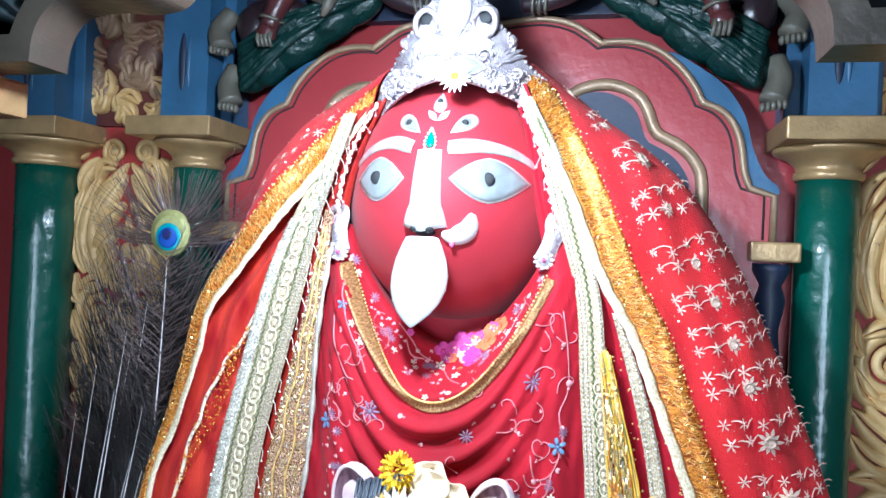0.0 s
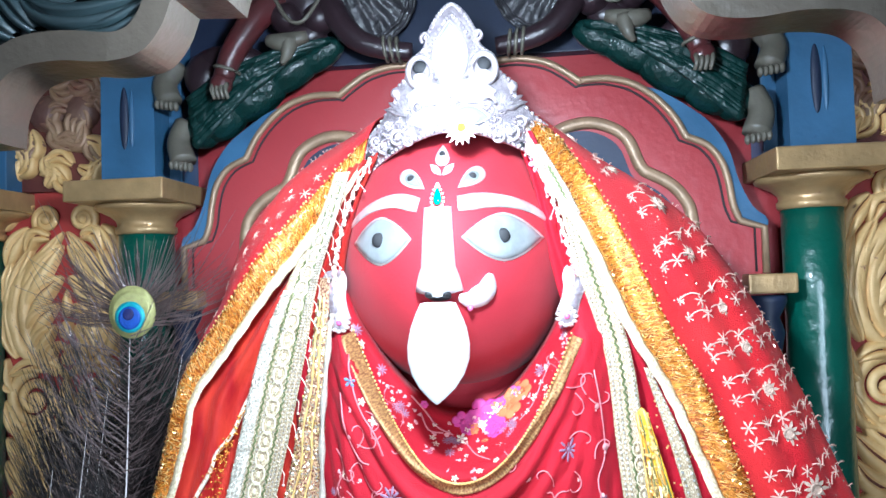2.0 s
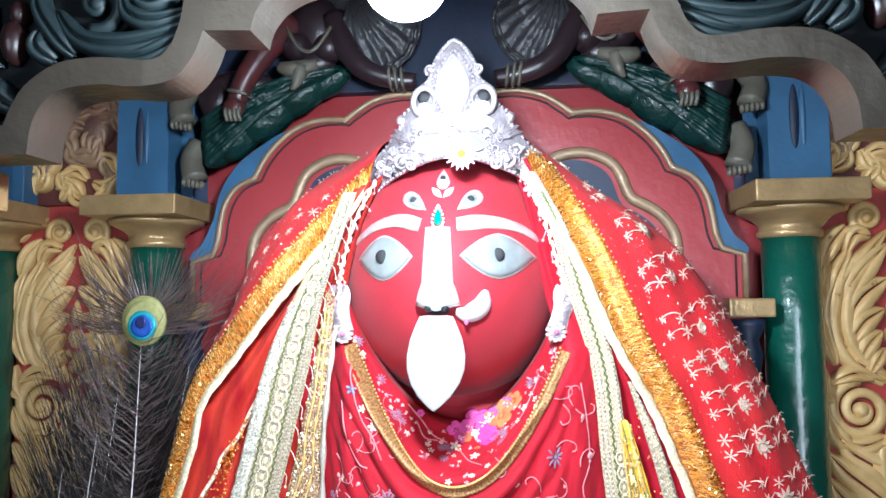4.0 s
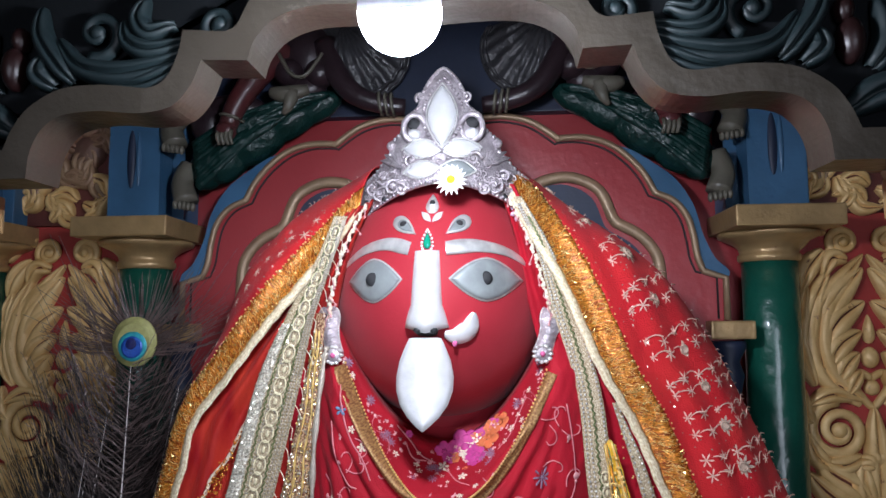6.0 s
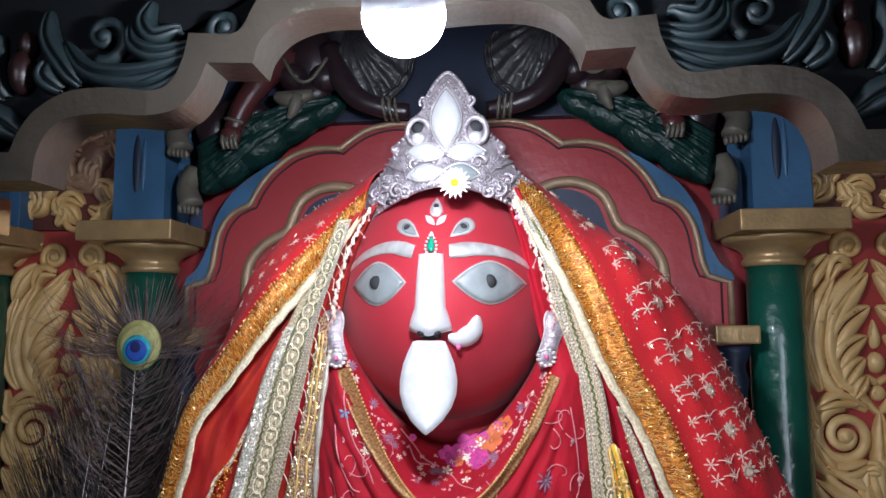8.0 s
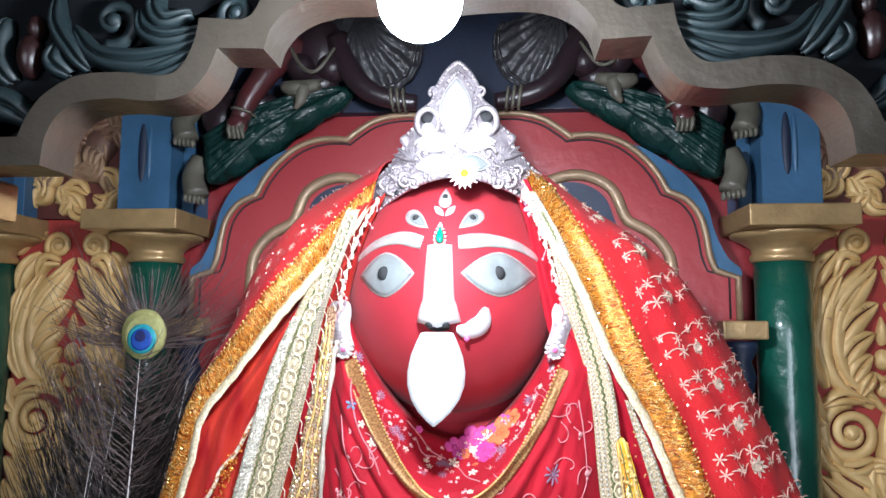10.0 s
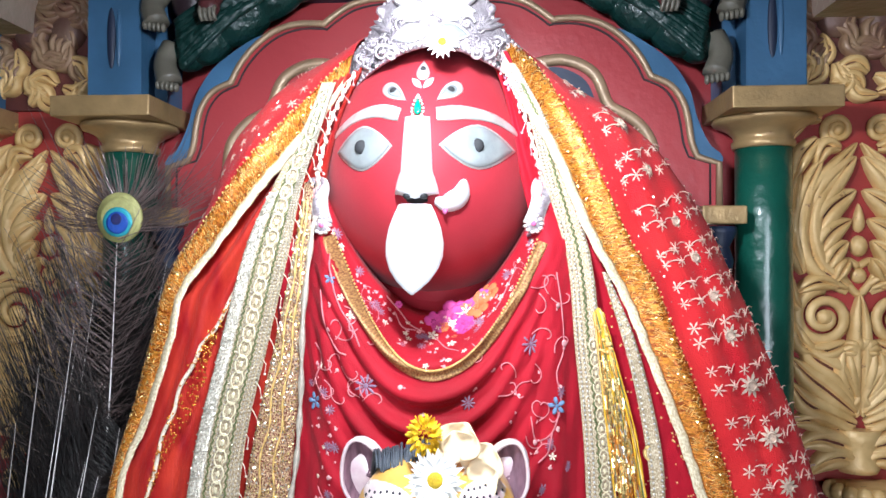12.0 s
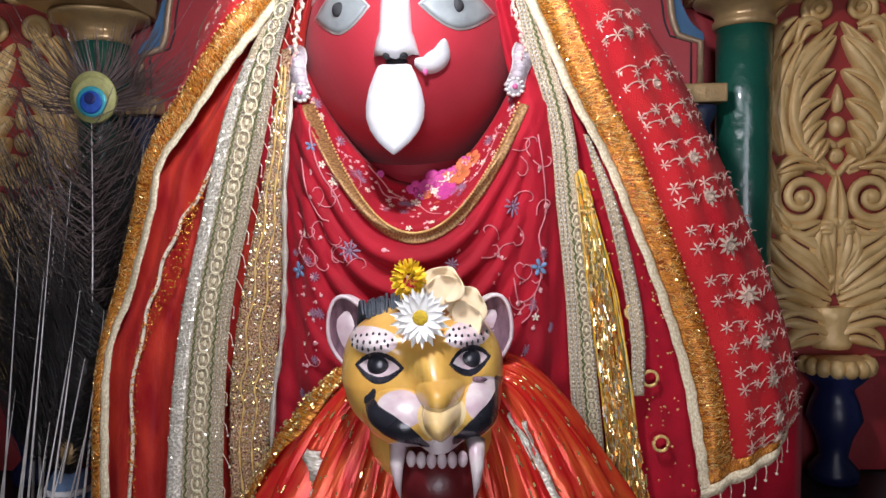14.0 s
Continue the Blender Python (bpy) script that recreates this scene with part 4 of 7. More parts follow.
# ---- forehead jewel and nose ornament ----
jw = thing("forehead_jewel", (0.0005, face_y(0, 1.469), 1.46), "green gem in a ring of white stones on the brow", "jewel")
bm = bmesh.new()
dome(bm, 0.0005, 1.4685, drop(0.0048, 0.0095), 0.0055, 0)
part("gem", bm, M_GEM, jw, "green glass gem")
stone = bmesh.new(); ball(stone, (0, 0, 0), 0.00145, 7, 5)
stone = finish(stone, "stone", M_WHITE)
for dx, dz in drop(0.0072, 0.0128, n=18):
    piece("white_stone", stone, Matrix.Translation((0.0005 + dx, face_y(dx, 1.4685 + dz) - 0.003, 1.4685 + dz)), jw)
no = thing("nose_ornament", (0.035, -0.31, 1.375), "silver half-moon nose ornament with a small pink bead", "jewel")
bm = bmesh.new()
stroke(bm, [(0.020, 1.3660), (0.0325, 1.3640), (0.046, 1.3720), (0.0515, 1.3890)], lambda t: 0.0022 + 0.0088 * math.sin(math.pi * min(t * 0.95 + 0.05, 1)) ** 0.8 * (0.75 + 0.45 * t), 0.007, 0)
part("crescent", bm, M_SILVER, no)
bm = bmesh.new(); ball(bm, (0.0305, face_y(0.03, 1.357) - 0.006, 1.3555), (0.0030, 0.003, 0.0036), 10, 8)
part("bead", bm, M_PINKSTONE, no, "pink bead")

# ---- earrings ----
for s, a, b in ((-1, (-0.123, -0.238, 1.397), (-0.110, -0.254, 1.342)), (1, (0.143, -0.236, 1.396), (0.126, -0.254, 1.343))):
    er = thing("earring", b, "broad silver earring plate ending in a small rosette", "earring", "earrings")
    A, Bp = Vector(a), Vector(b)
    ax = (A - Bp).normalized()
    sd = ax.cross(V(0, -1, 0)).normalized()
    bm = bmesh.new()
    rows = []
    for i in range(25):
        t = i / 24
        c = Bp.lerp(A, t)
        w = 0.0105 + 0.0030 * math.sin(math.pi * max(0, t - 0.55) / 0.45) - 0.0020 * math.sin(math.pi * min(1, t / 0.6))
        if t > 0.88:
            w *= math.sqrt(max(0.02, 1 - ((t - 0.88) / 0.125) ** 2))
        rows.append([c + sd * w * q + V(0, -0.006 * (1 - q * q) - 0.0015 * math.sin(i * 1.9) * (1 - q * q), 0) for q in (-1, -0.8, -0.5, -0.2, 0.2, 0.5, 0.8, 1)])
    grid(bm, rows)
    thicken(part("plate", bm, M_FILIGREE, er), 0.003)
    bm = bmesh.new()
    for r in rows[1:-1]:
        for p in (r[0], r[-1]):
            ball(bm, p + V(0, -0.001, 0), 0.0016, 6, 5)
    part("bead_rim", bm, M_SILVERRIM, er, "", "stuff")
    bm = bmesh.new(); ball(bm, Bp.lerp(A, 0.80) + V(0, -0.0055, 0), (0.0036, 0.0022, 0.0036), 12, 8)
    part("pierced_hole", bm, M_BLACK, er, "dark pierced hole")
    bm = bmesh.new()
    ball(bm, Bp + V(0, -0.005, 0), (0.0085, 0.004, 0.0085), 18, 10)
    ros = part("rosette", bm, M_FILIGREE, er)
    petal = bmesh.new(); ball(petal, (0, 0, 0), (0.0031, 0.0031, 0.0022), 8, 6)
    petal = finish(petal, "petal", M_SILVERRIM)
    for k in range(11):
        piece("petal", petal, Matrix.Translation(Bp + V(0.0092 * math.cos(k * 0.5712), -0.006, 0.0092 * math.sin(k * 0.5712))), ros)
    bm = bmesh.new(); ball(bm, Bp + V(0, -0.0095, 0), 0.0030, 10, 8)
    part("centre_stone", bm, M_PINKSTONE, ros, "pink stone")

# ---- crown ----
CX = 0.017


def crown_y(x, z):
    d = (x - CX) / 0.105
    return -0.288 + 0.085 * d * d + 0.30 * max(0.0, z - 1.53) * 0.9


CR = [(0.0, 1.676), (0.014, 1.664), (0.024, 1.645), (0.029, 1.628), (0.043, 1.617), (0.047, 1.602), (0.064, 1.588), (0.060, 1.580), (0.085, 1.556), (0.101, 1.545), (0.106, 1.525), (0.104, 1.503), (0.088, 1.502)]
crown = thing("crown", (CX, -0.28, 1.51), "tall pierced silver crown with leaf-shaped plates and filigree", "crown")
LOW = [(0.06, 1.517), (0.03, 1.529), (0.0, 1.533)]
outline = [(CX - x, z) for x, z in reversed(CR[1:])] + [(CX + x, z) for x, z in CR]
low = [(CX + x, z) for x, z in LOW] + [(CX - x, z) for x, z in reversed(LOW[:-1])]
bm = bmesh.new()
rows = []
for k in range(61):
    t = k / 60 * 2 - 1
    x = CX + 0.105 * t
    ztop = 1.503
    a = abs(x - CX)
    for (x0, z0), (x1, z1) in zip(CR[:-3], CR[1:-2]):
        lo_, hi_ = min(x0, x1), max(x0, x1)
        if lo_ <= a <= hi_ and hi_ > lo_:
            ztop = max(ztop, z0 + (z1 - z0) * (a - x0) / (x1 - x0))
    ztop = max(ztop, 1.545 if a < 0.1 else 1.53)
    zb = 1.533 - 0.030 * min(1, (a / 0.104)) ** 1.5
    rows.append([V(x, crown_y(x, zb + (ztop - zb) * j / 14) + 0.0025 * math.sin(x * 900) * math.sin((zb + (ztop - zb) * j / 14) * 700), zb + (ztop - zb) * j / 14) for j in range(15)])
grid(bm, rows)
thicken(part("backplate", bm, M_FILIGREE, crown), 0.003)


def crown_leaf(cx, cz, w, h, tilt, m=M_SILVER, off=0.008):
    bm = bmesh.new()
    dome(bm, cx, cz, almond(w, h, tilt, p=1.9), off, 0, crown_y)
    part("leaf_plate", bm, m, crown)
    bm = bmesh.new()
    pts = [V(cx + a, crown_y(cx + a, cz + b) - off * 0.6, cz + b) for a, b in almond(w * 1.08, h * 1.1, tilt, 40, p=1.9)]
    tube(bm, pts + pts[:1], 0.0011, 5, cap=False)
    part("leaf_rim", bm, M_SILVERRIM, crown)


crown_leaf(CX - 0.001, 1.615, 0.038, 0.0165, 90)
crown_leaf(CX - 0.024, 1.5745, 0.023, 0.0105, -6)
crown_leaf(CX + 0.021, 1.5745, 0.022, 0.0105, 6)
crown_leaf(CX - 0.024, 1.549, 0.020, 0.0095, 4)
crown_leaf(CX + 0.018, 1.549, 0.019, 0.0095, -4, M_SILVERGREY)
for s in (-1, 1):
    bm = bmesh.new()
    ring = [V(CX + s * 0.033 + 0.0125 * math.cos(a), crown_y(CX + s * 0.033, 1.603) - 0.006, 1.601 + 0.0155 * math.sin(a)) for a in [2 * math.pi * k / 28 for k in range(29)]]
    tube(bm, ring, 0.0036, 8, cap=False)
    ring_ob = part("ring", bm, M_FILIGREE, crown)
    bm = bmesh.new(); ball(bm, (CX + s * 0.033, crown_y(CX + s * 0.033, 1.603) - 0.0015, 1.607), (0.0085, 0.003, 0.0075), 14, 8)
    part("dark_opening", bm, M_BLACK, ring_ob, "dark pierced opening")
    bm = bmesh.new(); ball(bm, (CX + s * 0.033, crown_y(CX + s * 0.033, 1.594) - 0.004, 1.593), (0.008, 0.006, 0.007), 12, 8)
    part("boss", bm, M_SILVER, ring_ob)
    for k in range(5):
        bm = bmesh.new()
        a = radians(25 + 14 * k)
        x0, z0 = CX + s * 0.045, 1.556
        blade(bm, [(x0 + s * 0.004, crown_y(x0, z0) - 0.003, z0), (x0 + s * 0.02 * math.cos(a), crown_y(x0 + s * 0.02, z0) - 0.004, z0 + 0.02 * math.sin(a)), (x0 + s * 0.036 * math.cos(a), crown_y(x0 + s * 0.034, z0) - 0.001, z0 + 0.036 * math.sin(a))], 0.0042, 0.004, 2, n=10)
        part("fan_feather", bm, M_FILIGREE, crown)
    for i, (dx, z, r0, hand) in enumerate(((0.036, 1.562, 0.009, 1), (0.058, 1.532, 0.010, -1), (0.078, 1.528, 0.010, 1), (0.048, 1.528, 0.008, 1), (0.094, 1.515, 0.009, -1), (0.070, 1.546, 0.008, -1), (0.027, 1.640, 0.006, 1), (0.088, 1.537, 0.007, 1))):
        bm = bmesh.new()
        x = CX + s * dx
        whorl(bm, x, crown_y(x, z) - 0.004, z, r0, 1.3, hand * s, 40 * i, 0.0021, n=24)
        part("curl", bm, M_FILIGREE, crown)
    bm = bmesh.new(); ball(bm, (CX + s * 0.0625, crown_y(CX + s * 0.06, 1.588) - 0.004, 1.585), 0.0055, 10, 8)
    part("knob", bm, M_FILIGREE, crown)
    bm = bmesh.new(); ball(bm, (CX + s * 0.069, crown_y(CX + s * 0.069, 1.522) - 0.002, 1.521), (0.004, 0.003, 0.004), 10, 6)
    part("dark_hole", bm, M_BLACK, crown, "dark pierced hole")
    petal = bmesh.new(); ball(petal, (0.0075, 0, 0), (0.0070, 0.0036, 0.0025), 8, 6)
    petal = finish(petal, "rosette_petal", mat("lilac_silver", (0.62, 0.42, 0.56), 0.4, 0.2, scale=80))
    if s > 0:
        for k in range(9):
            piece("rosette_petal", petal, on_plane(CX + 0.088, crown_y(CX + 0.088, 1.508) - 0.006, 1.507, V(0.5, -1, 0), k * 40), crown)
bm = bmesh.new()
pts = spline([(x, 0, z) for x, z in outline], 116)
for p in pts:
    ball(bm, (p.x, crown_y(p.x, p.z) - 0.001, p.z), 0.0028, 7, 5)
for k in range(46):
    t = k / 45 * 2 - 1
    x = CX + 0.102 * t
    for dz in (0.0, 0.0125):
        z = 1.535 - 0.030 * abs(t) ** 1.5 + dz
        if abs(t) > 0.42 or dz == 0:
            ball(bm, (x, crown_y(x, z) - 0.0035, z), 0.0021, 6, 5)
for a, b in almond(0.047, 0.0235, 90, 44, p=1.8):
    ball(bm, (CX + a, crown_y(CX + a, 1.617 + b) - 0.004, 1.617 + b), 0.0024, 6, 5)
rng = random.Random(3)
for k in range(160):
    x = CX + rng.uniform(-0.1, 0.1)
    zt = 1.548 - 0.02 * abs(x - CX) / 0.1
    z = rng.uniform(zt - 0.030, zt + 0.004)
    if z > 1.536 - 0.030 * (abs(x - CX) / 0.104) ** 1.5:
        ball(bm, (x, crown_y(x, z) - 0.002, z), rng.uniform(0.0015, 0.0026), 6, 4)
for k in range(190):
    x = CX + rng.uniform(-0.098, 0.098)
    a = abs(x - CX)
    zb, zt = 1.536 - 0.030 * (a / 0.104) ** 1.5, 1.60 - 0.62 * a
    z = rng.uniform(zb + 0.004, max(zt, zb + 0.014))
    a0, r0, hd = rng.uniform(0, 6.28), rng.uniform(0.003, 0.006), rng.choice((-1, 1))
    tube(bm, [V(x + r0 * (1 - 0.08 * q) * math.cos(a0 + hd * 0.75 * q), crown_y(x, z) - 0.0035, z + r0 * (1 - 0.08 * q) * math.sin(a0 + hd * 0.75 * q)) for q in range(10)], 0.0010, 4)
part("filigree", bm, M_FILIGREE, crown, "beaded silver filigree", "stuff")


# ---- flowers ----
def petal_mesh(name, length, width, m, curl=0.15):
    bm = bmesh.new()
    rows = []
    for i in range(10):
        t = i / 9
        w = width * math.sin(math.pi * (0.12 + 0.83 * t)) ** 0.7
        rows.append([V(length * t - 0.12 * length * a * a * t, w * a, curl * length * t * t - 0.25 * width * (1 - a * a)) for a in (-1, -0.7, -0.35, 0, 0.35, 0.7, 1)])
    grid(bm, rows)
    return finish(bm, name, m)


PET = petal_mesh("daisy_petal", 1.0, 0.15, M_PETALWHITE, 0.05)
PETY = petal_mesh("marigold_petal", 1.0, 0.32, M_PETALYELLOW, 0.7)


def daisy(c, nrm, r, label):
    d = thing("daisy", c, label, "flower", "daisies")
    for lay in range(2):
        for k in range(17):
            m = on_plane(*c, nrm, k * 360 / 17 + lay * 10.6 + (k * 13 % 7) - 3, r * (1 - 0.14 * lay)) @ pose(0, 0, 0.05 * lay, 0, -6 - 12 * lay + (k * 7 % 5) * 2, 0)
            piece("petal", PET, m, d)
    bm = bmesh.new()
    n = Vector(nrm).normalized()
    q = n.to_track_quat("Z", "Y").to_matrix()
    ball(bm, Vector(c) + n * r * 0.08, (r * 0.26, r * 0.26, r * 0.13), 14, 8, rot=q)
    part("heart", bm, M_POLLEN, d, "yellow pollen heart")
    return d


daisy((0.028, crown_y(0.028, 1.533) - 0.015, 1.5330), V(0.0, -1, 0.15), 0.0185, "white daisy with a yellow heart tucked in the crown")

# ---- red veil ----
RIGHT = ([(0.088, 1.535), (0.113, 1.477), (0.146, 1.415), (0.183, 1.328), (0.218, 1.266), (0.243, 1.205), (0.279, 1.112), (0.306, 1.026), (0.320, 0.94), (0.327, 0.895)],
         [(0.095, 1.578), (0.172, 1.514), (0.258, 1.446), (0.324, 1.357), (0.358, 1.285), (0.392, 1.205), (0.430, 1.112), (0.452, 1.03), (0.462, 0.968), (0.447, 0.945)])
LEFT = ([(-0.086, 1.505), (-0.116, 1.454), (-0.149, 1.412), (-0.181, 1.373), (-0.225, 1.316), (-0.264, 1.266), (-0.275, 1.214), (-0.305, 1.124), (-0.331, 1.063), (-0.341, 0.968), (-0.347, 0.85)],
        [(-0.075, 1.578), (-0.150, 1.530), (-0.192, 1.488), (-0.234, 1.439), (-0.265, 1.365), (-0.298, 1.298), (-0.326, 1.22), (-0.348, 1.129), (-0.369, 1.045), (-0.385, 0.947), (-0.395, 0.85)])


def edge(pts, v):
    k = len(pts) - 1
    f = min(max(v, 0) * k, k - 1e-6)
    j = int(f)
    t = f - j
    P = [Vector(pts[max(0, min(k, j + d))]) for d in (-1, 0, 1, 2)]
    if j == 0:
        P[0] = P[1] * 2 - P[2]
    if j == k - 1:
        P[3] = P[2] * 2 - P[1]
    a, b, c, d = P
    return 0.5 * ((2 * b) + (c - a) * t + (2 * a - 5 * b + 4 * c - d) * t * t + (3 * b - a - 3 * c + d) * t ** 3)


def drape(side, u, v):
    """A point of the veil: u from the inner edge (0) to the outline (1) and round the back, v from the top down."""
    a, b = edge(side[0], v), edge(side[1], v)
    w = max(0.0, u - 1)
    uu = min(u, 1.0)
    p = a.lerp(b, uu)
    out = (b - a).normalized()
    y = -0.266 + 0.014 * uu + 0.055 * uu ** 4 + 0.03 * max(0, 0.18 - v) / 0.18
    wid = (b - a).length
    y -= 0.0035 * math.sin(7 * math.pi * uu * wid / 0.14 + 5 * v) * min(1, v * 6) + 0.0025 * math.sin(23 * v + 3 * uu)
    p = p + out * (0.014 * math.sin(min(w, 0.5) * math.pi) - 0.03 * max(0, w - 0.5))
    y += 0.24 * w
    n = noise.noise(Vector((p.x * 30, v * 14, 3.1))) * 0.003
    return V(p.x, y + n, p.y)


def at_distance(side, d, v, off):
    w = (edge(side[1], v) - edge(side[0], v)).length
    return drape(side, d / w, v) + V(0, -off, 0)


def normal_at(side, u, v):
    e = 0.01
    n = (drape(side, u + e, v) - drape(side, u - e, v)).cross(drape(side, u, v + e) - drape(side, u, v - e)).normalized()
    return n if n.y < 0 else -n


veil = thing("veil", (0.01, -0.2, 0.80), "red embroidered veil with gold fringe bands draped over the statue", "veil")


def drape_mesh(side, name, nv=90, nu=26):
    bm = bmesh.new()
    grid(bm, [[drape(side, 1.45 * j / nu, i / nv) for j in range(nu + 1)] for i in range(nv + 1)])
    return thicken(part(name, bm, M_VEIL, veil, "red net cloth panel"), 0.0015, 1)


right_drape, left_drape = drape_mesh(RIGHT, "right_drape"), drape_mesh(LEFT, "left_drape")
bm = bmesh.new()
grid(bm, [[V(0.010 + 0.150 * math.cos(a) * math.cos(b), -0.085 - 0.15 * math.cos(a) * math.sin(b) * 0.5, 1.43 + 0.172 * math.sin(a)) for b in [math.pi * (1.15 * k / 30 - 0.075) for k in range(31)]] for a in [math.pi / 2 * i / 14 for i in range(15)]])
thicken(part("hood", bm, M_VEIL, veil, "red cloth hood behind the crown"), 0.0015)


def band(side, d0, d1, off, m, name, v0=0.0, v1=1.0, nv=150, nj=6, wob=0.0, parent=None, ridge=0.0008, label=""):
    bm = bmesh.new()
    rows, uvs, run = [], [], 0.0
    for i in range(nv + 1):
        v = v0 + (v1 - v0) * i / nv
        wv = wob * math.sin(i * 0.9)
        row = [at_distance(side, d0 + wv + (d1 - d0) * j / nj, v, off + ridge * math.sin(math.pi * j / nj) + 0.0006 * math.sin(i * 2.1 + j)) for j in range(nj + 1)]
        if rows:
            run += (row[0] - rows[-1][0]).length
        rows.append(row)
        uvs.append([((d1 - d0) * j / nj, run) for j in range(nj + 1)])
    grid(bm, rows, 0, uvs)
    return thicken(part(name, bm, m, parent or veil, label), 0.0012, -1)


def dots(side, ds, off, r, m, name, step, v0=0.0, v1=1.0, jit=0.0, seed=1):
    rng = random.Random(seed)
    bm = bmesh.new()
    length = sum((drape(side, 0, v0 + (v1 - v0) * (i + 1) / 60) - drape(side, 0, v0 + (v1 - v0) * i / 60)).length for i in range(60))
    k = int(length / step)
    for d in ds:
        for i in range(k):
            v = v0 + (v1 - v0) * (i + rng.uniform(-0.3, 0.3)) / k
            ball(bm, at_distance(side, d + rng.uniform(-jit, jit), v, off), r * rng.uniform(0.7, 1.2), 5, 3)
    part(name, bm, m, veil, "", "stuff")


band(RIGHT, 0.010, 0.041, 0.0035, M_GOLDBAND, "gold_fringe_band", nj=8, wob=0.0007, label="orange-gold zari fringe band")
band(RIGHT, -0.001, 0.011, 0.0055, M_CREAM, "cream_braid", ridge=0.003, wob=0.0006, label="cream braided edge")
band(LEFT, 0.010, 0.037, 0.0035, M_GOLDBAND, "gold_fringe_band", nj=8, wob=0.0007, label="orange-gold zari fringe band")
band(LEFT, -0.002, 0.010, 0.0055, M_CREAM, "cream_braid", ridge=0.003, wob=0.0006, label="cream braided edge")
dots(RIGHT, (0.042,), 0.004, 0.0012, M_GOLDTHREAD, "gold_bead_edge", 0.0062, 0.02, 1, 0.0016)
dots(LEFT, (0.038, 0.011), 0.004, 0.0013, M_GOLDTHREAD, "gold_bead_edge", 0.0064, 0.02, 1, 0.001, 2)
for side, dmax, seed in ((RIGHT, 0.041, 21), (LEFT, 0.037, 22)):
    rng = random.Random(seed)
    for m_, nm_, cnt in ((M_GOLDTHREAD, "zari_fringe", 900), (M_ORANGETHREAD, "orange_fringe", 800)):
        bm = bmesh.new()
        for i in range(cnt):
            v, d = rng.uniform(0.015, 0.99), rng.uniform(0.011, dmax - 0.004)
            p = at_distance(side, d, v, 0.0048)
            q = at_distance(side, min(dmax, d + rng.uniform(0.002, 0.0065)), v + rng.choice((-0.006, 0.006, 0.001)) * rng.uniform(0.4, 1), 0.0050)
            tube(bm, [p, p.lerp(q, 0.5) + V(0, -0.0003, 0), q], 0.00032, 3, cap=False)
        part(nm_, bm, m_, veil, "", "stuff")
    bm = bmesh.new()
    for i in range(420):
        flake(bm, at_distance(side, rng.uniform(0.011, dmax), rng.uniform(0.01, 0.99), 0.0056), rng.uniform(0.0003, 0.0007), rng, 1.8)
    part("zari_glint", bm, M_GLINT, veil, "", "stuff")
# hem of the right panel
bm = bmesh.new()
rows, uvs = [], []
for i in range(41):
    u = i / 40
    a, b = drape(RIGHT, u, 0.945) + V(0, -0.004, 0), drape(RIGHT, u, 0.992) + V(0, -0.005, 0)
    rows.append([a.lerp(b, j / 5) for j in range(6)])
    uvs.append([(0.034 * j / 5, 0.14 * u) for j in range(6)])
grid(bm, rows, 0, uvs)
thicken(part("gold_hem", bm, M_GOLDBAND, veil, "gold zari hem band"), 0.0012, -1)
bm = bmesh.new()
rows = [[drape(RIGHT, i / 40, 0.99) + V(0, -0.006, 0.0), drape(RIGHT, i / 40, 1.0) + V(0, -0.0085, -0.004), drape(RIGHT, i / 40, 1.0) + V(0, -0.005, -0.012 - 0.001 * math.sin(i))] for i in range(41)]
grid(bm, rows, 0, [[(0.012 * j / 2, 0.14 * i / 40) for j in range(3)] for i in range(41)])
thicken(part("cream_hem", bm, M_CREAM, veil, "cream braided hem"), 0.0015, -1)
tas = bmesh.new(); tube(tas, [(0, 0, 0), (0.001, 0, -0.008), (0, 0, -0.017)], 0.0006, 5); ball(tas, (0, 0, -0.018), 0.0018, 6, 5)
tas = finish(tas, "hem_tassel", M_CREAMTHREAD)
for i in range(9):
    p = drape(RIGHT, 0.05 + 0.95 * i / 8, 1.0)
    piece("hem_tassel", tas, Matrix.Translation((p.x, p.y - 0.006, p.z - 0.010)), veil)


def star_mesh(name, n, r, w, m, centre=0.0):
    """A flat stitched star: n thin points round a raised heart, one connected piece."""
    bm = bmesh.new()
    mid = bm.verts.new((0, 0, 0.0020))
    ring = []
    for k in range(n):
        a = 2 * math.pi * k / n
        c, q = math.cos(a), math.sin(a)
        rr = r * (1 if k % 2 or n < 8 else 0.82)
        for x, y, z in ((0.16 * r, -0.55 * w, 0.0010), (0.65 * rr, -w, 0.0008), (rr, 0, 0.0002), (0.65 * rr, w, 0.0008), (0.16 * r, 0.55 * w, 0.0010)):
            ring.append(bm.verts.new((x * c - y * q, x * q + y * c, z)))
    for k in range(len(ring)):
        bm.faces.new((ring[k], ring[(k + 1) % len(ring)], mid))
    if centre:
        tube(bm, [(centre * math.cos(2 * math.pi * k / 12), centre * math.sin(2 * math.pi * k / 12), 0.0022) for k in range(13)], centre * 0.28, 4, cap=False)
    return finish(bm, name, m)


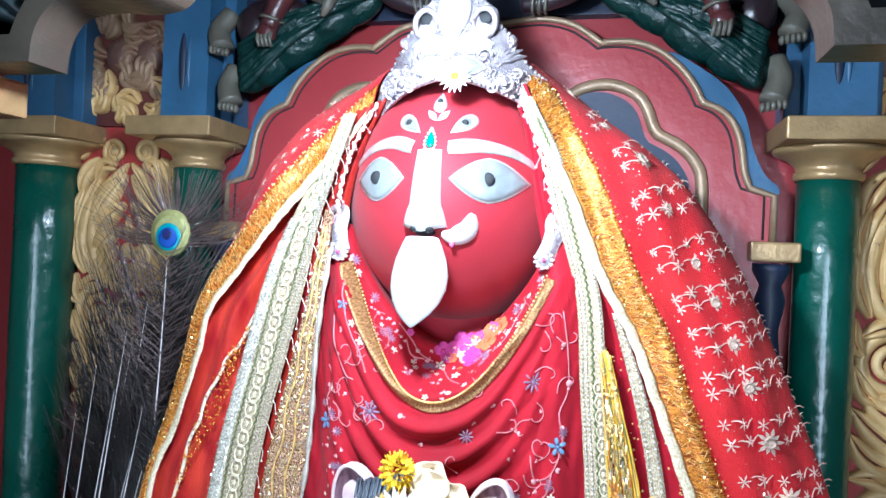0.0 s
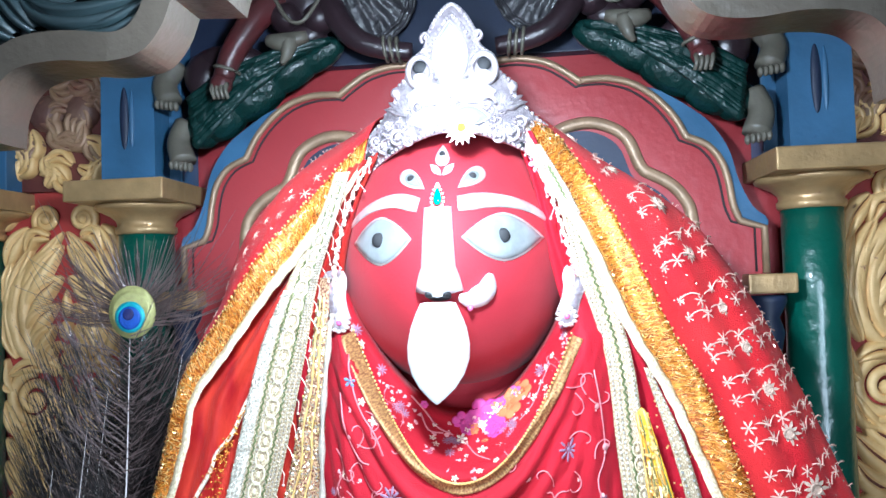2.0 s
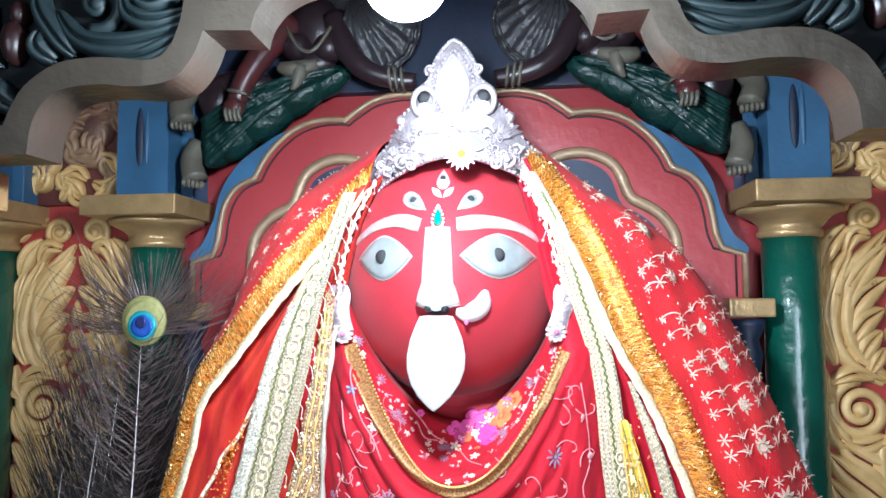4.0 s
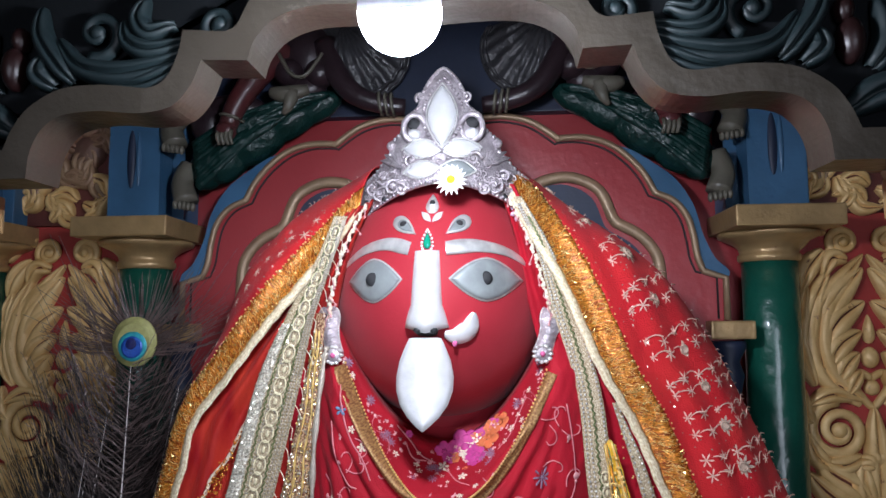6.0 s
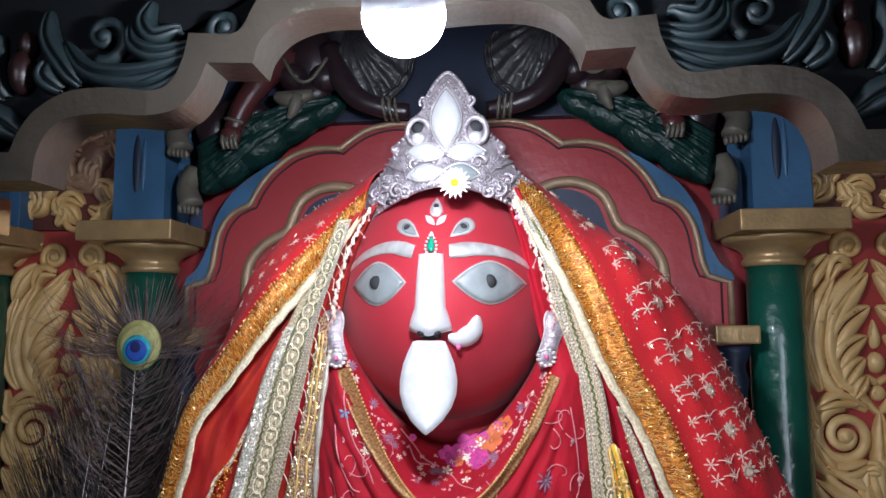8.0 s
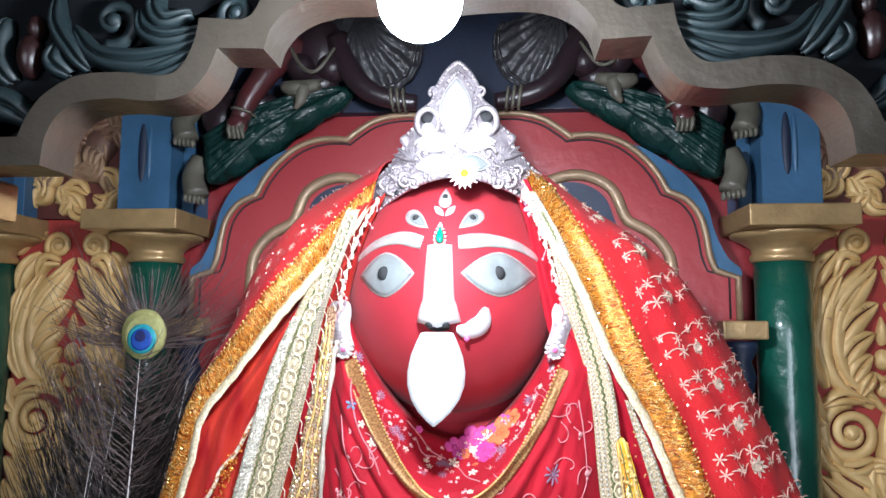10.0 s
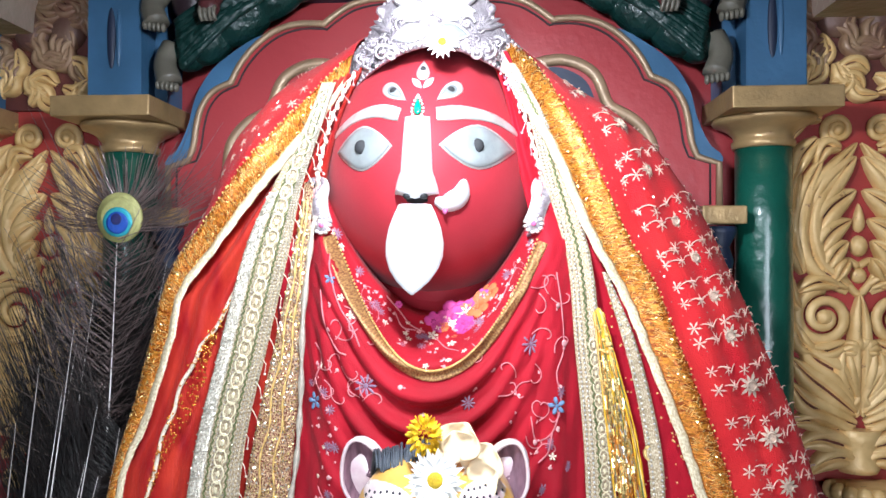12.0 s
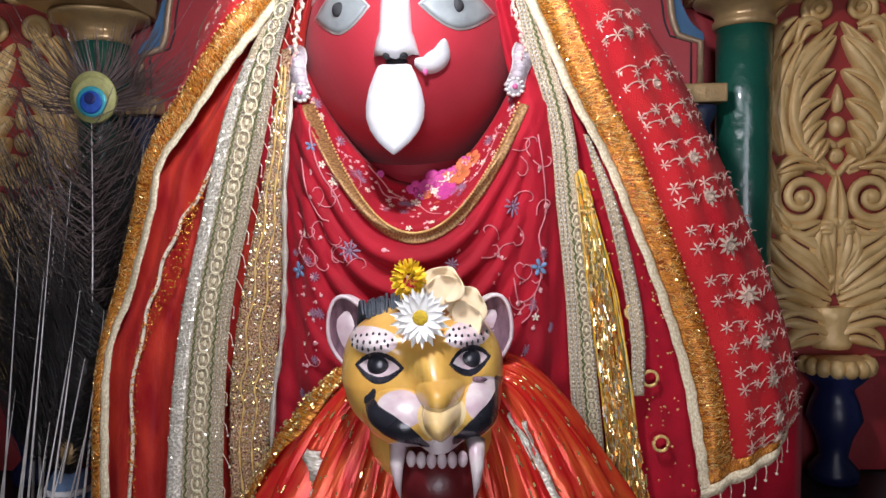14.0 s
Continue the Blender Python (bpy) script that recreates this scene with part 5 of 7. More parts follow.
M_MOTIF = mat("beige_silver_embroidery", (0.60, 0.44, 0.34), 0.5, 0.2, scale=300, bump=0.7, bscale=700, rnd=0.15)
M_STAR = mat("cream_pink_embroidery", (0.74, 0.46, 0.37), 0.55, 0.1, scale=150, bump=0.5, bscale=700, rnd=0.15)
STAR = star_mesh("embroidered_star", 6, 0.0082, 0.0010, M_STAR)
MOTIF = star_mesh("embroidered_flower", 10, 0.0145, 0.0019, M_MOTIF, 0.0050)
STEM = bmesh.new(); tube(STEM, spline([(-0.011, -0.003, 0.0006), (-0.004, 0.001, 0.001), (0.004, 0.002, 0.001), (0.011, -0.001, 0.0006)], 8), 0.0008, 4)
STEM = finish(STEM, "stem", M_STAR)
rng = random.Random(11)
rows_ = 27
for i in range(rows_):
    v0 = 0.075 + 0.90 * i / rows_
    wid = (edge(RIGHT[1], v0) - edge(RIGHT[0], v0)).length
    free = wid - 0.055
    cells = [("s", 0.10), ("s", 0.30), ("m" if i % 2 == 0 else "s", 0.52), ("s", 0.72), ("s", 0.90)] if free > 0.06 else [("s", 0.25), ("m" if i % 2 == 0 else "s", 0.65)]
    for kind, f in cells:
        u = (0.055 + free * f) / wid
        v = v0 - 0.012 * f + rng.uniform(-0.004, 0.004) + (0.010 if (i % 2 and kind == "s") else 0)
        p, nn = drape(RIGHT, u, v), normal_at(RIGHT, u, v)
        piece("embroidered_flower" if kind == "m" else "embroidered_star", MOTIF if kind == "m" else STAR, on_plane(*(p + nn * 0.0012), nn, rng.uniform(0, 60), rng.uniform(0.85, 1.12)), right_drape)
        if kind == "s":
            p2 = drape(RIGHT, u + 0.07, v - 0.004)
            piece("stem", STEM, on_plane(*(p2 + nn * 0.001), nn, rng.uniform(5, 25)), right_drape)
for i in range(26):
    v = 0.10 + 0.86 * i / 26
    wid = (edge(LEFT[1], v) - edge(LEFT[0], v)).length
    u = min(0.98, (0.046 + rng.uniform(0.0, 0.018)) / wid)
    p, nn = drape(LEFT, u, v), normal_at(LEFT, u, v)
    piece("embroidered_star", STAR, on_plane(*(p + nn * 0.0012), nn, rng.uniform(0, 60), rng.uniform(0.7, 1.0)), left_drape)

for side, par in ((RIGHT, right_drape), (LEFT, left_drape)):
    bm = bmesh.new()
    for i in range(260):
        v, u = rng.uniform(0.05, 0.97), rng.uniform(0.35, 1.0)
        flake(bm, drape(side, u, v) + V(0, -0.0022, 0), rng.uniform(0.0004, 0.0009), rng)
    part("fine_glint", bm, M_GLINTSILVER, par, "", "stuff")

# frayed threads along both outlines
bm = bmesh.new()
for side, sg in ((LEFT, -1), (RIGHT, 1)):
    for i in range(130):
        v = rng.uniform(0.03, 0.97)
        p = drape(side, rng.uniform(0.97, 1.12), v)
        q = p + V(sg * rng.uniform(0.001, 0.005), rng.uniform(-0.004, 0.003), rng.uniform(-0.005, 0.005))
        tube(bm, [p, p.lerp(q, 0.6) + V(0, -0.002, 0.002), q], 0.0005, 4)
part("frayed_edge", bm, M_STAR, veil, "", "stuff")


# ---- inner cloth layers under the veil ----
def loft(pts_a, pts_b, ya, yb, n=70, m=14, rip=0.004, freq=5):
    rows = []
    for i in range(n + 1):
        a, b = edge(pts_a, i / n), edge(pts_b, i / n)
        rows.append([V(*((lambda p: (p.x, ya + (yb - ya) * j / m - rip * math.sin(freq * math.pi * j / m + 4 * i / n) + 0.003 * noise.noise(Vector((p.x * 25, p.y * 12, 1))), p.y))(a.lerp(b, j / m)))) for j in range(m + 1)])
    return rows


under = thing("under_veil", (0.01, -0.2, 0.80), "orange-red satin under-veil hanging beside the scarf", "veil")
BRAIDL = [(x + 0.0 - 0.012, z) for x, z in LEFT[0]]
INL = [(-0.068, 1.525), (-0.092, 1.475), (-0.108, 1.42), (-0.113, 1.38), (-0.112, 1.32), (-0.118, 1.26), (-0.122, 1.21), (-0.13, 1.12), (-0.135, 1.06), (-0.145, 0.96), (-0.15, 0.80)]
bm = bmesh.new()
grid(bm, loft(BRAIDL, INL, -0.252, -0.232, n=90, m=40, rip=0.0055, freq=9))
thicken(part("left_layer", bm, M_ORANGECLOTH, under, "orange-red satin layer"), 0.0015)
INR = [(0.076, 1.545), (0.096, 1.485), (0.110, 1.41), (0.130, 1.33), (0.160, 1.26), (0.168, 1.20), (0.176, 1.11), (0.182, 1.02), (0.19, 0.93), (0.2, 0.80)]
BRAIDR = [(x + 0.010, z) for x, z in RIGHT[0][:-1]] + [(0.335, 0.80)]
bm = bmesh.new()
grid(bm, loft(INR, BRAIDR, -0.232, -0.252))
thicken(part("right_layer", bm, M_VEILDARK, under, "deep red layer"), 0.0015)
bm = bmesh.new()
grid(bm, [[V(0.30 + 0.17 * j / 12, -0.225 + 0.03 * (j / 12) ** 2 + 0.004 * math.sin(j * 1.7), 0.965 - 0.185 * i / 10) for j in range(13)] for i in range(11)])
thicken(part("lower_layer", bm, M_VEILDARK, under, "deep red lower layer"), 0.0015)
sq = bmesh.new(); tube(sq, [(0.0085 * math.cos(2 * math.pi * k / 20), 0.0085 * math.sin(2 * math.pi * k / 20), 0.001) for k in range(21)], 0.0019, 6, cap=False)
sq = finish(sq, "ring_sequin", M_GOLDTHREAD)
for x, z in ((0.273, 1.019), (0.254, 1.094), (0.285, 0.945)):
    piece("ring_sequin", sq, on_plane(x, -0.259, z, V(0.1, -1, 0)), under)
bm = bmesh.new()
for k in range(150):
    v = rng.uniform(0.45, 0.98)
    a, b = edge(INR, v), edge(BRAIDR, v)
    p = a.lerp(b, rng.uniform(0.3, 0.95))
    ball(bm, (p.x, -0.2555, p.y), rng.uniform(0.0008, 0.0016), 5, 3)
part("glitter", bm, M_GOLDTHREAD, under, "", "stuff")


# ---- laces and ribbons ----
def tape(ea, eb, y, f0=0.0, f1=1.0, n=110, m=6, off=0.0, ridge=0.0006, wave=0.002, v0=0.0, v1=1.0):
    rows, uvs, run = [], [], 0.0
    for i in range(n + 1):
        v = v0 + (v1 - v0) * i / n
        a, b = edge(ea, v), edge(eb, v)
        row = []
        for j in range(m + 1):
            p = a.lerp(b, f0 + (f1 - f0) * j / m)
            row.append(V(p.x, y - off - ridge * math.sin(math.pi * j / m) - wave * math.sin(9 * v + 5 * p.x * 10) - 0.0005 * math.sin(i * 1.3), p.y))
        if rows:
            run += (row[0] - rows[-1][0]).length
        wd = (row[-1] - row[0]).length
        rows.append(row)
        uvs.append([(wd * j / m, run) for j in range(m + 1)])
    return rows, uvs


def tape_part(name, t, m, parent, label="", th=0.0012):
    bm = bmesh.new()
    grid(bm, t[0], 0, t[1])
    return thicken(part(name, bm, m, parent, label), th, -1)


def tape_point(ea, eb, y, f, v, wave=0.002):
    p = edge(ea, v).lerp(edge(eb, v), f)
    return V(p.x, y - wave * math.sin(9 * v + 5 * p.x * 10), p.y)


LA = [(-0.108, 1.500), (-0.128, 1.452), (-0.163, 1.385), (-0.194, 1.315), (-0.224, 1.202), (-0.252, 1.087), (-0.270, 0.958), (-0.282, 0.80)]
LB = [(-0.092, 1.500), (-0.108, 1.452), (-0.130, 1.385), (-0.146, 1.308), (-0.168, 1.212), (-0.194, 1.099), (-0.208, 0.958), (-0.215, 0.80)]
lace = thing("lace_ribbon", (-0.2, -0.27, 0.80), "wide silver and cream lace ribbon with a gold ring chain", "ribbon")
tape_part("tape", tape(LA, LB, -0.268, m=10), M_LACE, lace)
tape_part("sequin_strip", tape(LA, LB, -0.268, 0.0, 0.28, off=0.0022, v0=0.30), M_LACEWHITE, lace, "white sequin strip")
for f in (0.34, 0.74):
    bm = bmesh.new()
    tube(bm, [tape_point(LA, LB, -0.2705, f + 0.022 * (1 if k % 2 else -1), 0.03 + 0.96 * k / 190) for k in range(191)], 0.0010, 4)
    part("zigzag_thread", bm, M_LACEGREEN, lace, "dark green zigzag thread")
for f in (0.81, 0.88, 0.96, 0.42):
    bm = bmesh.new()
    for k in range(170):
        ball(bm, tape_point(LA, LB, -0.2705, f, 0.02 + 0.97 * k / 170), 0.0013, 5, 3)
    part("bead_line", bm, M_SILVERTHREAD, lace, "", "stuff")
ring = bmesh.new(); tube(ring, [(0.0062 * math.cos(2 * math.pi * k / 16), 0.0096 * math.sin(2 * math.pi * k / 16), 0.0) for k in range(17)], 0.0010, 5, cap=False); ball(ring, (0, 0, 0), (0.0022, 0.0040, 0.0010), 8, 4)
ring = finish(ring, "chain_ring", mat("pale_gold_thread", (0.86, 0.74, 0.50), 0.5, 0.15, scale=200, bump=0.5, bscale=600))
v, k = 0.06, 0
while v < 0.99:
    p, q = tape_point(LA, LB, -0.2712, 0.565, v), tape_point(LA, LB, -0.2712, 0.565, min(1, v + 0.01))
    d = q - p
    piece("chain_ring", ring, on_plane(*p, V(0, -1, 0)) @ pose(0, 0, 0, 0, 0, math.degrees(math.atan2(d.z, d.x)) + 90) @ Matrix.Diagonal((0.75 + 0.3 * min(1, v * 2.5),) * 3 + (1,)), lace)
    v += 0.0178 / max(d.length / 0.01, 0.3)
bm = bmesh.new()
for k in range(26):
    p = tape_point(LA, LB, -0.27, 1.0, 0.08 + 0.9 * k / 26)
    tube(bm, [p, p + V(0.003, -0.001, -0.004), p + V(0.002 + 0.003 * (k % 3), -0.002, -0.014)], 0.0005, 4)
    ball(bm, p + V(0.002 + 0.003 * (k % 3), -0.002, -0.015), 0.0015, 5, 4)
part("loose_fringe", bm, M_CREAMTHREAD, lace, "", "stuff")
bm = bmesh.new()
for k in range(700):
    f = rng.choice((rng.uniform(0.0, 0.28), rng.uniform(0.0, 0.28), rng.uniform(0.3, 1.0)))
    flake(bm, tape_point(LA, LB, -0.2722, f, rng.uniform(0.3 if f < 0.28 else 0.03, 0.99)), rng.uniform(0.0004, 0.0008), rng, 1.4)
part("sequin_glint", bm, M_GLINTSILVER, lace, "", "stuff")

GA = [(-0.130, 1.39), (-0.141, 1.314), (-0.161, 1.214), (-0.181, 1.126), (-0.197, 1.037), (-0.204, 0.96), (-0.208, 0.80)]
GB = [(-0.119, 1.39), (-0.124, 1.300), (-0.130, 1.205), (-0.140, 1.113), (-0.150, 1.024), (-0.158, 0.961), (-0.165, 0.80)]
gl = thing("gold_lace", (-0.18, -0.26, 0.80), "crumpled tarnished gold lace hanging beside the scarf", "ribbon")
tape_part("tape", tape(GA, GB, -0.260, m=10, wave=0.005), M_GOLDLACE, gl)
bm = bmesh.new()
for k in range(900):
    v = rng.uniform(0.06, 0.99)
    flake(bm, tape_point(GA, GB, -0.2622, rng.uniform(0.0, 1.0), v, 0.005), rng.uniform(0.0004, 0.0009), rng, 1.3)
part("glitter", bm, M_GLINTSILVER, gl, "", "stuff")
bm = bmesh.new()
for k in range(1300):
    v = rng.uniform(0.06, 0.99)
    flake(bm, tape_point(GA, GB, -0.2620, rng.uniform(0.0, 1.0), v, 0.005), rng.uniform(0.0004, 0.0010), rng, 1.3)
part("gold_glitter", bm, M_GLINT, gl, "", "stuff")
for f_ in (0.30, 0.62):
    bm = bmesh.new()
    tube(bm, [tape_point(GA, GB, -0.2640, f_ + 0.05 * math.sin(k * 0.35), 0.04 + 0.95 * k / 120, 0.005) for k in range(121)], lambda t: 0.0011 + 0.0005 * math.sin(160 * t), 5)
    part("twisted_cord", bm, M_GOLDTHREAD, gl)
bm = bmesh.new()
tube(bm, spline([(-0.117, -0.262, 1.352), (-0.120, -0.266, 1.33), (-0.128, -0.272, 1.24), (-0.131, -0.270, 1.15), (-0.136, -0.272, 1.075), (-0.150, -0.272, 0.98), (-0.158, -0.27, 0.80)], 60), lambda t: 0.0030 + 0.0010 * math.sin(70 * t), 8, flat=0.6)
part("edge_cord", bm, M_SILVERTHREAD, gl, "cream edge cord")

oe = thing("gold_edging", (-0.25, -0.262, 0.80), "thin gold sequin edging along the orange satin", "ribbon")
OE = [(-0.150, 1.405), (-0.180, 1.332), (-0.205, 1.272), (-0.236, 1.221), (-0.256, 1.19), (-0.276, 1.145), (-0.292, 1.10), (-0.311, 1.03), (-0.320, 0.93), (-0.326, 0.80)]
bm = bmesh.new()
tube(bm, [V(p.x + 0.002 * math.sin(i * 0.5), -0.2605, p.y) for i, p in enumerate([edge(OE, k / 90) for k in range(91)])], lambda t: 0.0024, 6, flat=0.6)
part("cord", bm, M_CREAMTHREAD, oe)
bm = bmesh.new()
for k in range(460):
    p = edge(OE, rng.uniform(0.25, 0.99))
    spread = 0.020 * math.exp(-((p.y - 1.15) / 0.05) ** 2) + 0.007
    ball(bm, (p.x + rng.uniform(-0.002, spread), -0.2610 - rng.uniform(0, 0.003), p.y + rng.uniform(-0.003, 0.003)), rng.uniform(0.0006, 0.0014), 5, 4)
part("bead_trim", bm, M_GLINTORANGE, oe, "", "stuff")

RA = [(0.096, 1.520), (0.120, 1.460), (0.138, 1.39), (0.162, 1.304), (0.170, 1.211), (0.179, 1.112), (0.184, 1.013), (0.190, 0.93), (0.196, 0.80)]
RB = [(0.106, 1.520), (0.138, 1.460), (0.164, 1.39), (0.188, 1.304), (0.198, 1.211), (0.208, 1.112), (0.215, 1.013), (0.222, 0.93), (0.228, 0.80)]
rl = thing("lace_ribbon", (0.2, -0.27, 0.80), "narrow silver and green lace ribbon beside the scarf", "ribbon")
tape_part("tape", tape(RA, RB, -0.264, m=8), M_LACE, rl)
for f in (0.12, 0.30, 0.88):
    bm = bmesh.new()
    for k in range(150):
        ball(bm, tape_point(RA, RB, -0.2665, f, 0.02 + 0.97 * k / 150), 0.0013, 5, 3)
    part("bead_line", bm, M_SILVERRIM, rl, "", "stuff")
bm = bmesh.new()
tube(bm, [tape_point(RA, RB, -0.2665, 0.52 + 0.05 * (1 if k % 2 else -1), 0.05 + 0.94 * k / 170) for k in range(171)], 0.0011, 4)
part("zigzag_thread", bm, M_LACEGREEN, rl, "dark green zigzag thread")
v = 0.5
while v < 0.98:
    piece("chain_ring", ring, on_plane(*tape_point(RA, RB, -0.2672, 0.70, v), V(0, -1, 0), 3, 0.75), rl)
    v += 0.019

for pts in (((-0.076, 1.515), (-0.098, 1.465), (-0.112, 1.415), (-0.118, 1.385)), ((0.090, 1.525), (0.114, 1.470), (0.130, 1.415), (0.140, 1.385))):
    bs = thing("bead_string", (pts[-1][0], -0.25, pts[-1][1]), "string of cream and pink beads along the face", "bead string", "bead strings")
    path = spline([(x, -0.248 - 0.012 * math.sin(math.pi * k / 3), z) for k, (x, z) in enumerate(pts)], 44)
    bead = bmesh.new(); ball(bead, (0, 0, 0), 0.0024, 8, 6)
    bead = finish(bead, "bead", M_CREAMTHREAD)
    for k, p in enumerate(path):
        piece("bead", bead, Matrix.Translation(p + V(0.0012 * math.sin(k * 1.7), 0, 0)) @ Matrix.Diagonal((1 + 0.25 * math.sin(k * 2.3),) * 3 + (1,)), bs)
    bm = bmesh.new()
    for k in range(0, 44, 6):
        p = path[k]
        tube(bm, [p, p + V(0.003 * math.sin(k), -0.003, -0.006), p + V(0.005 * math.sin(k * 1.3), -0.003, -0.013)], 0.0007, 4)
        ball(bm, p + V(0.005 * math.sin(k * 1.3), -0.003, -0.014), 0.0017, 6, 4)
    part("drop_fringe", bm, M_PALEPINK, bs, "", "stuff")

yt = thing("thread_tassel", (0.22, -0.27, 0.80), "yellow and gold silk thread tassel with glittering strands", "tassel")
for k in range(22):
    f = k / 21
    bm = bmesh.new()
    a = rng.uniform(-0.003, 0.003)
    tube(bm, spline([(0.190 + 0.010 * f, -0.269, 1.252 - 0.012 * abs(f - 0.5)), (0.196 + 0.020 * f + a, -0.271 - 0.003 * (k % 2), 1.19), (0.203 + 0.028 * f - a, -0.270 - 0.004 * (k % 3 == 0), 1.12), (0.212 + 0.034 * f + a, -0.272, 1.05), (0.222 + 0.034 * f, -0.271, 0.96), (0.232 + 0.036 * f, -0.270, 0.80)], 30), lambda t: 0.0011 + 0.0004 * math.sin(60 * t + k), 5)
    part("strand", bm, (M_YELLOW, M_GOLDTHREAD, M_YELLOW, M_ORANGETHREAD, M_YELLOW, M_LACEGREEN, M_GOLDTHREAD)[k % 7], yt)
bm = bmesh.new()
for k in range(320):
    t = rng.random()
    f = rng.random()
    ball(bm, (0.192 + 0.045 * t + (0.012 + 0.026 * t) * f, -0.2745, 1.235 - 0.42 * t), rng.uniform(0.0010, 0.0024), 5, 3)
part("glitter", bm, M_GOLDTHREAD, yt, "", "stuff")
for nm_, m_, cnt, z0 in (("gold_tinsel", M_GLINT, 520, 1.20), ("orange_tinsel", M_GLINTORANGE, 420, 1.12), ("silver_tinsel", M_GLINTSILVER, 160, 1.15)):
    bm = bmesh.new()
    for k in range(cnt):
        t, f = rng.random() ** 0.8, rng.random()
        z = z0 - (z0 - 0.80) * t
        q = (1.235 - z) / 0.42
        flake(bm, (0.192 + 0.045 * q + (0.012 + 0.034 * q) * f, -0.2752 - rng.uniform(0, 0.002), z), rng.uniform(0.0005, 0.0010), rng, rng.uniform(3, 9), (0.12, 0, -1))
    part(nm_, bm, m_, yt, "", "stuff")
SA = [(0.200, 1.29), (0.222, 1.215), (0.240, 1.14), (0.250, 1.07), (0.252, 1.0)]
SB = [(0.206, 1.29), (0.234, 1.22), (0.256, 1.14), (0.266, 1.07), (0.266, 1.0)]
pl = thing("silver_lace", (0.24, -0.265, 1.0), "narrow pinkish silver lace strip on the under-veil", "ribbon")
tape_part("tape", tape(SA, SB, -0.2625, m=5), M_LACE, pl)
bm = bmesh.new()
for k in range(90):
    ball(bm, tape_point(SA, SB, -0.2648, 0.2 + 0.6 * (k % 2), 0.02 + 0.97 * k / 90), 0.0014, 5, 3)
part("bead_line", bm, M_SILVERRIM, pl, "", "stuff")

# ---- floral scarf ----
def ztop(x):
    return min(1.236 + 8.6 * (x - 0.012) ** 2, 1.372)


def scarf_y(x, z):
    s = ztop(x) - z
    k = min(max(s / 0.055, 0), 1)
    k = k * k * (3 - 2 * k)
    d = x - 0.012
    c = 2.6 + 6.2 * min(max((z - 1.02) / 0.2, 0), 1)
    w = z - c * d * d
    amp = 0.0088 * (0.08 + 0.92 * math.exp(-(d / 0.10) ** 2)) * (0.55 + 0.9 * abs(noise.noise(Vector((x * 6, z * 9, 0.4)))))
    fold = amp * math.sin(2 * math.pi * w / 0.036 + 2.2 * noise.noise(Vector((x * 7, z * 5, 2.2)))) + 0.35 * amp * math.sin(2 * math.pi * w / 0.017 + 1.3) + 0.0016 * noise.noise(Vector((x * 28, (z - 5 * d * d) * 85, 7.7)))
    side = 0.0022 * math.sin(2 * math.pi * (x + 0.02 * z) / 0.027) * min(max((abs(d) - 0.075) / 0.05, 0), 1)
    tuck = 0.024 * min(max((-0.106 - x) / 0.02, 0), 1) + 0.020 * min(max((x - 0.155) / 0.02, 0), 1)
    return tuck - 0.236 - 0.028 * k - 0.036 * k * math.exp(-(d / 0.095) ** 2) - fold * k - side


scarf = thing("scarf", (0.012, -0.28, 0.80), "crimson embroidered scarf draped in folds round the neck", "scarf")
bm = bmesh.new()
rows = []
for i in range(111):
    t = i / 110
    row = []
    for j in range(91):
        x = -0.165 + 0.36 * j / 90
        zt = ztop(x)
        z = zt + (0.80 - zt) * t
        row.append(V(x, scarf_y(x, z), z))
    rows.append(row)
rows.insert(0, [p + V(0, 0.03, 0.004) for p in rows[0]])
grid(bm, rows)
cloth = thicken(part("cloth", bm, M_SCARF, scarf), 0.0015, 1)
bm = bmesh.new()
rows, uvs, run = [], [], 0
for i in range(121):
    x = -0.104 + 0.239 * i / 120
    zf = lambda q: 1.1810 + 10.2 * (q - 0.017) ** 2
    tan_ = V(1, 0, 2 * 10.2 * (x - 0.017)).normalized()
    nrm = V(-tan_.z, 0, tan_.x)
    row = []
    for j in range(6):
        p = V(x, 0, zf(x)) + nrm * (-0.0054 + 0.0108 * j / 5)
        row.append(V(p.x, scarf_y(p.x, min(p.z, ztop(p.x))) - 0.0035 - 0.0012 * math.sin(math.pi * j / 5) - 0.0008 * (i % 2), p.z))
    if rows:
        run += (row[2] - rows[-1][2]).length
    rows.append(row)
    uvs.append([(0.018 * j / 5, run) for j in range(6)])
grid(bm, rows, 0, uvs)
trim_ = thicken(part("gold_braid", bm, M_TRIM, scarf, "antique gold braid trim"), 0.0015, -1)
bm = bmesh.new()
for r_ in rows:
    ball(bm, r_[5] + V(0, -0.0010, 0.0006), 0.0014, 6, 4)
part("picot_edge", bm, M_GOLDTHREAD, scarf, "", "stuff")


def flower_mesh(name, n, r, w, m):
    bm = bmesh.new()
    for k in range(n):
        ball(bm, (0.6 * r * math.cos(2 * math.pi * k / n), 0.6 * r * math.sin(2 * math.pi * k / n), 0.0004), (0.42 * r, w * r, 0.0010), 8, 4, rot=Matrix.Rotation(2 * math.pi * k / n, 3, "Z"))
    ball(bm, (0, 0, 0.0008), (0.22 * r, 0.22 * r, 0.0010), 8, 4)
    return finish(bm, name, m)


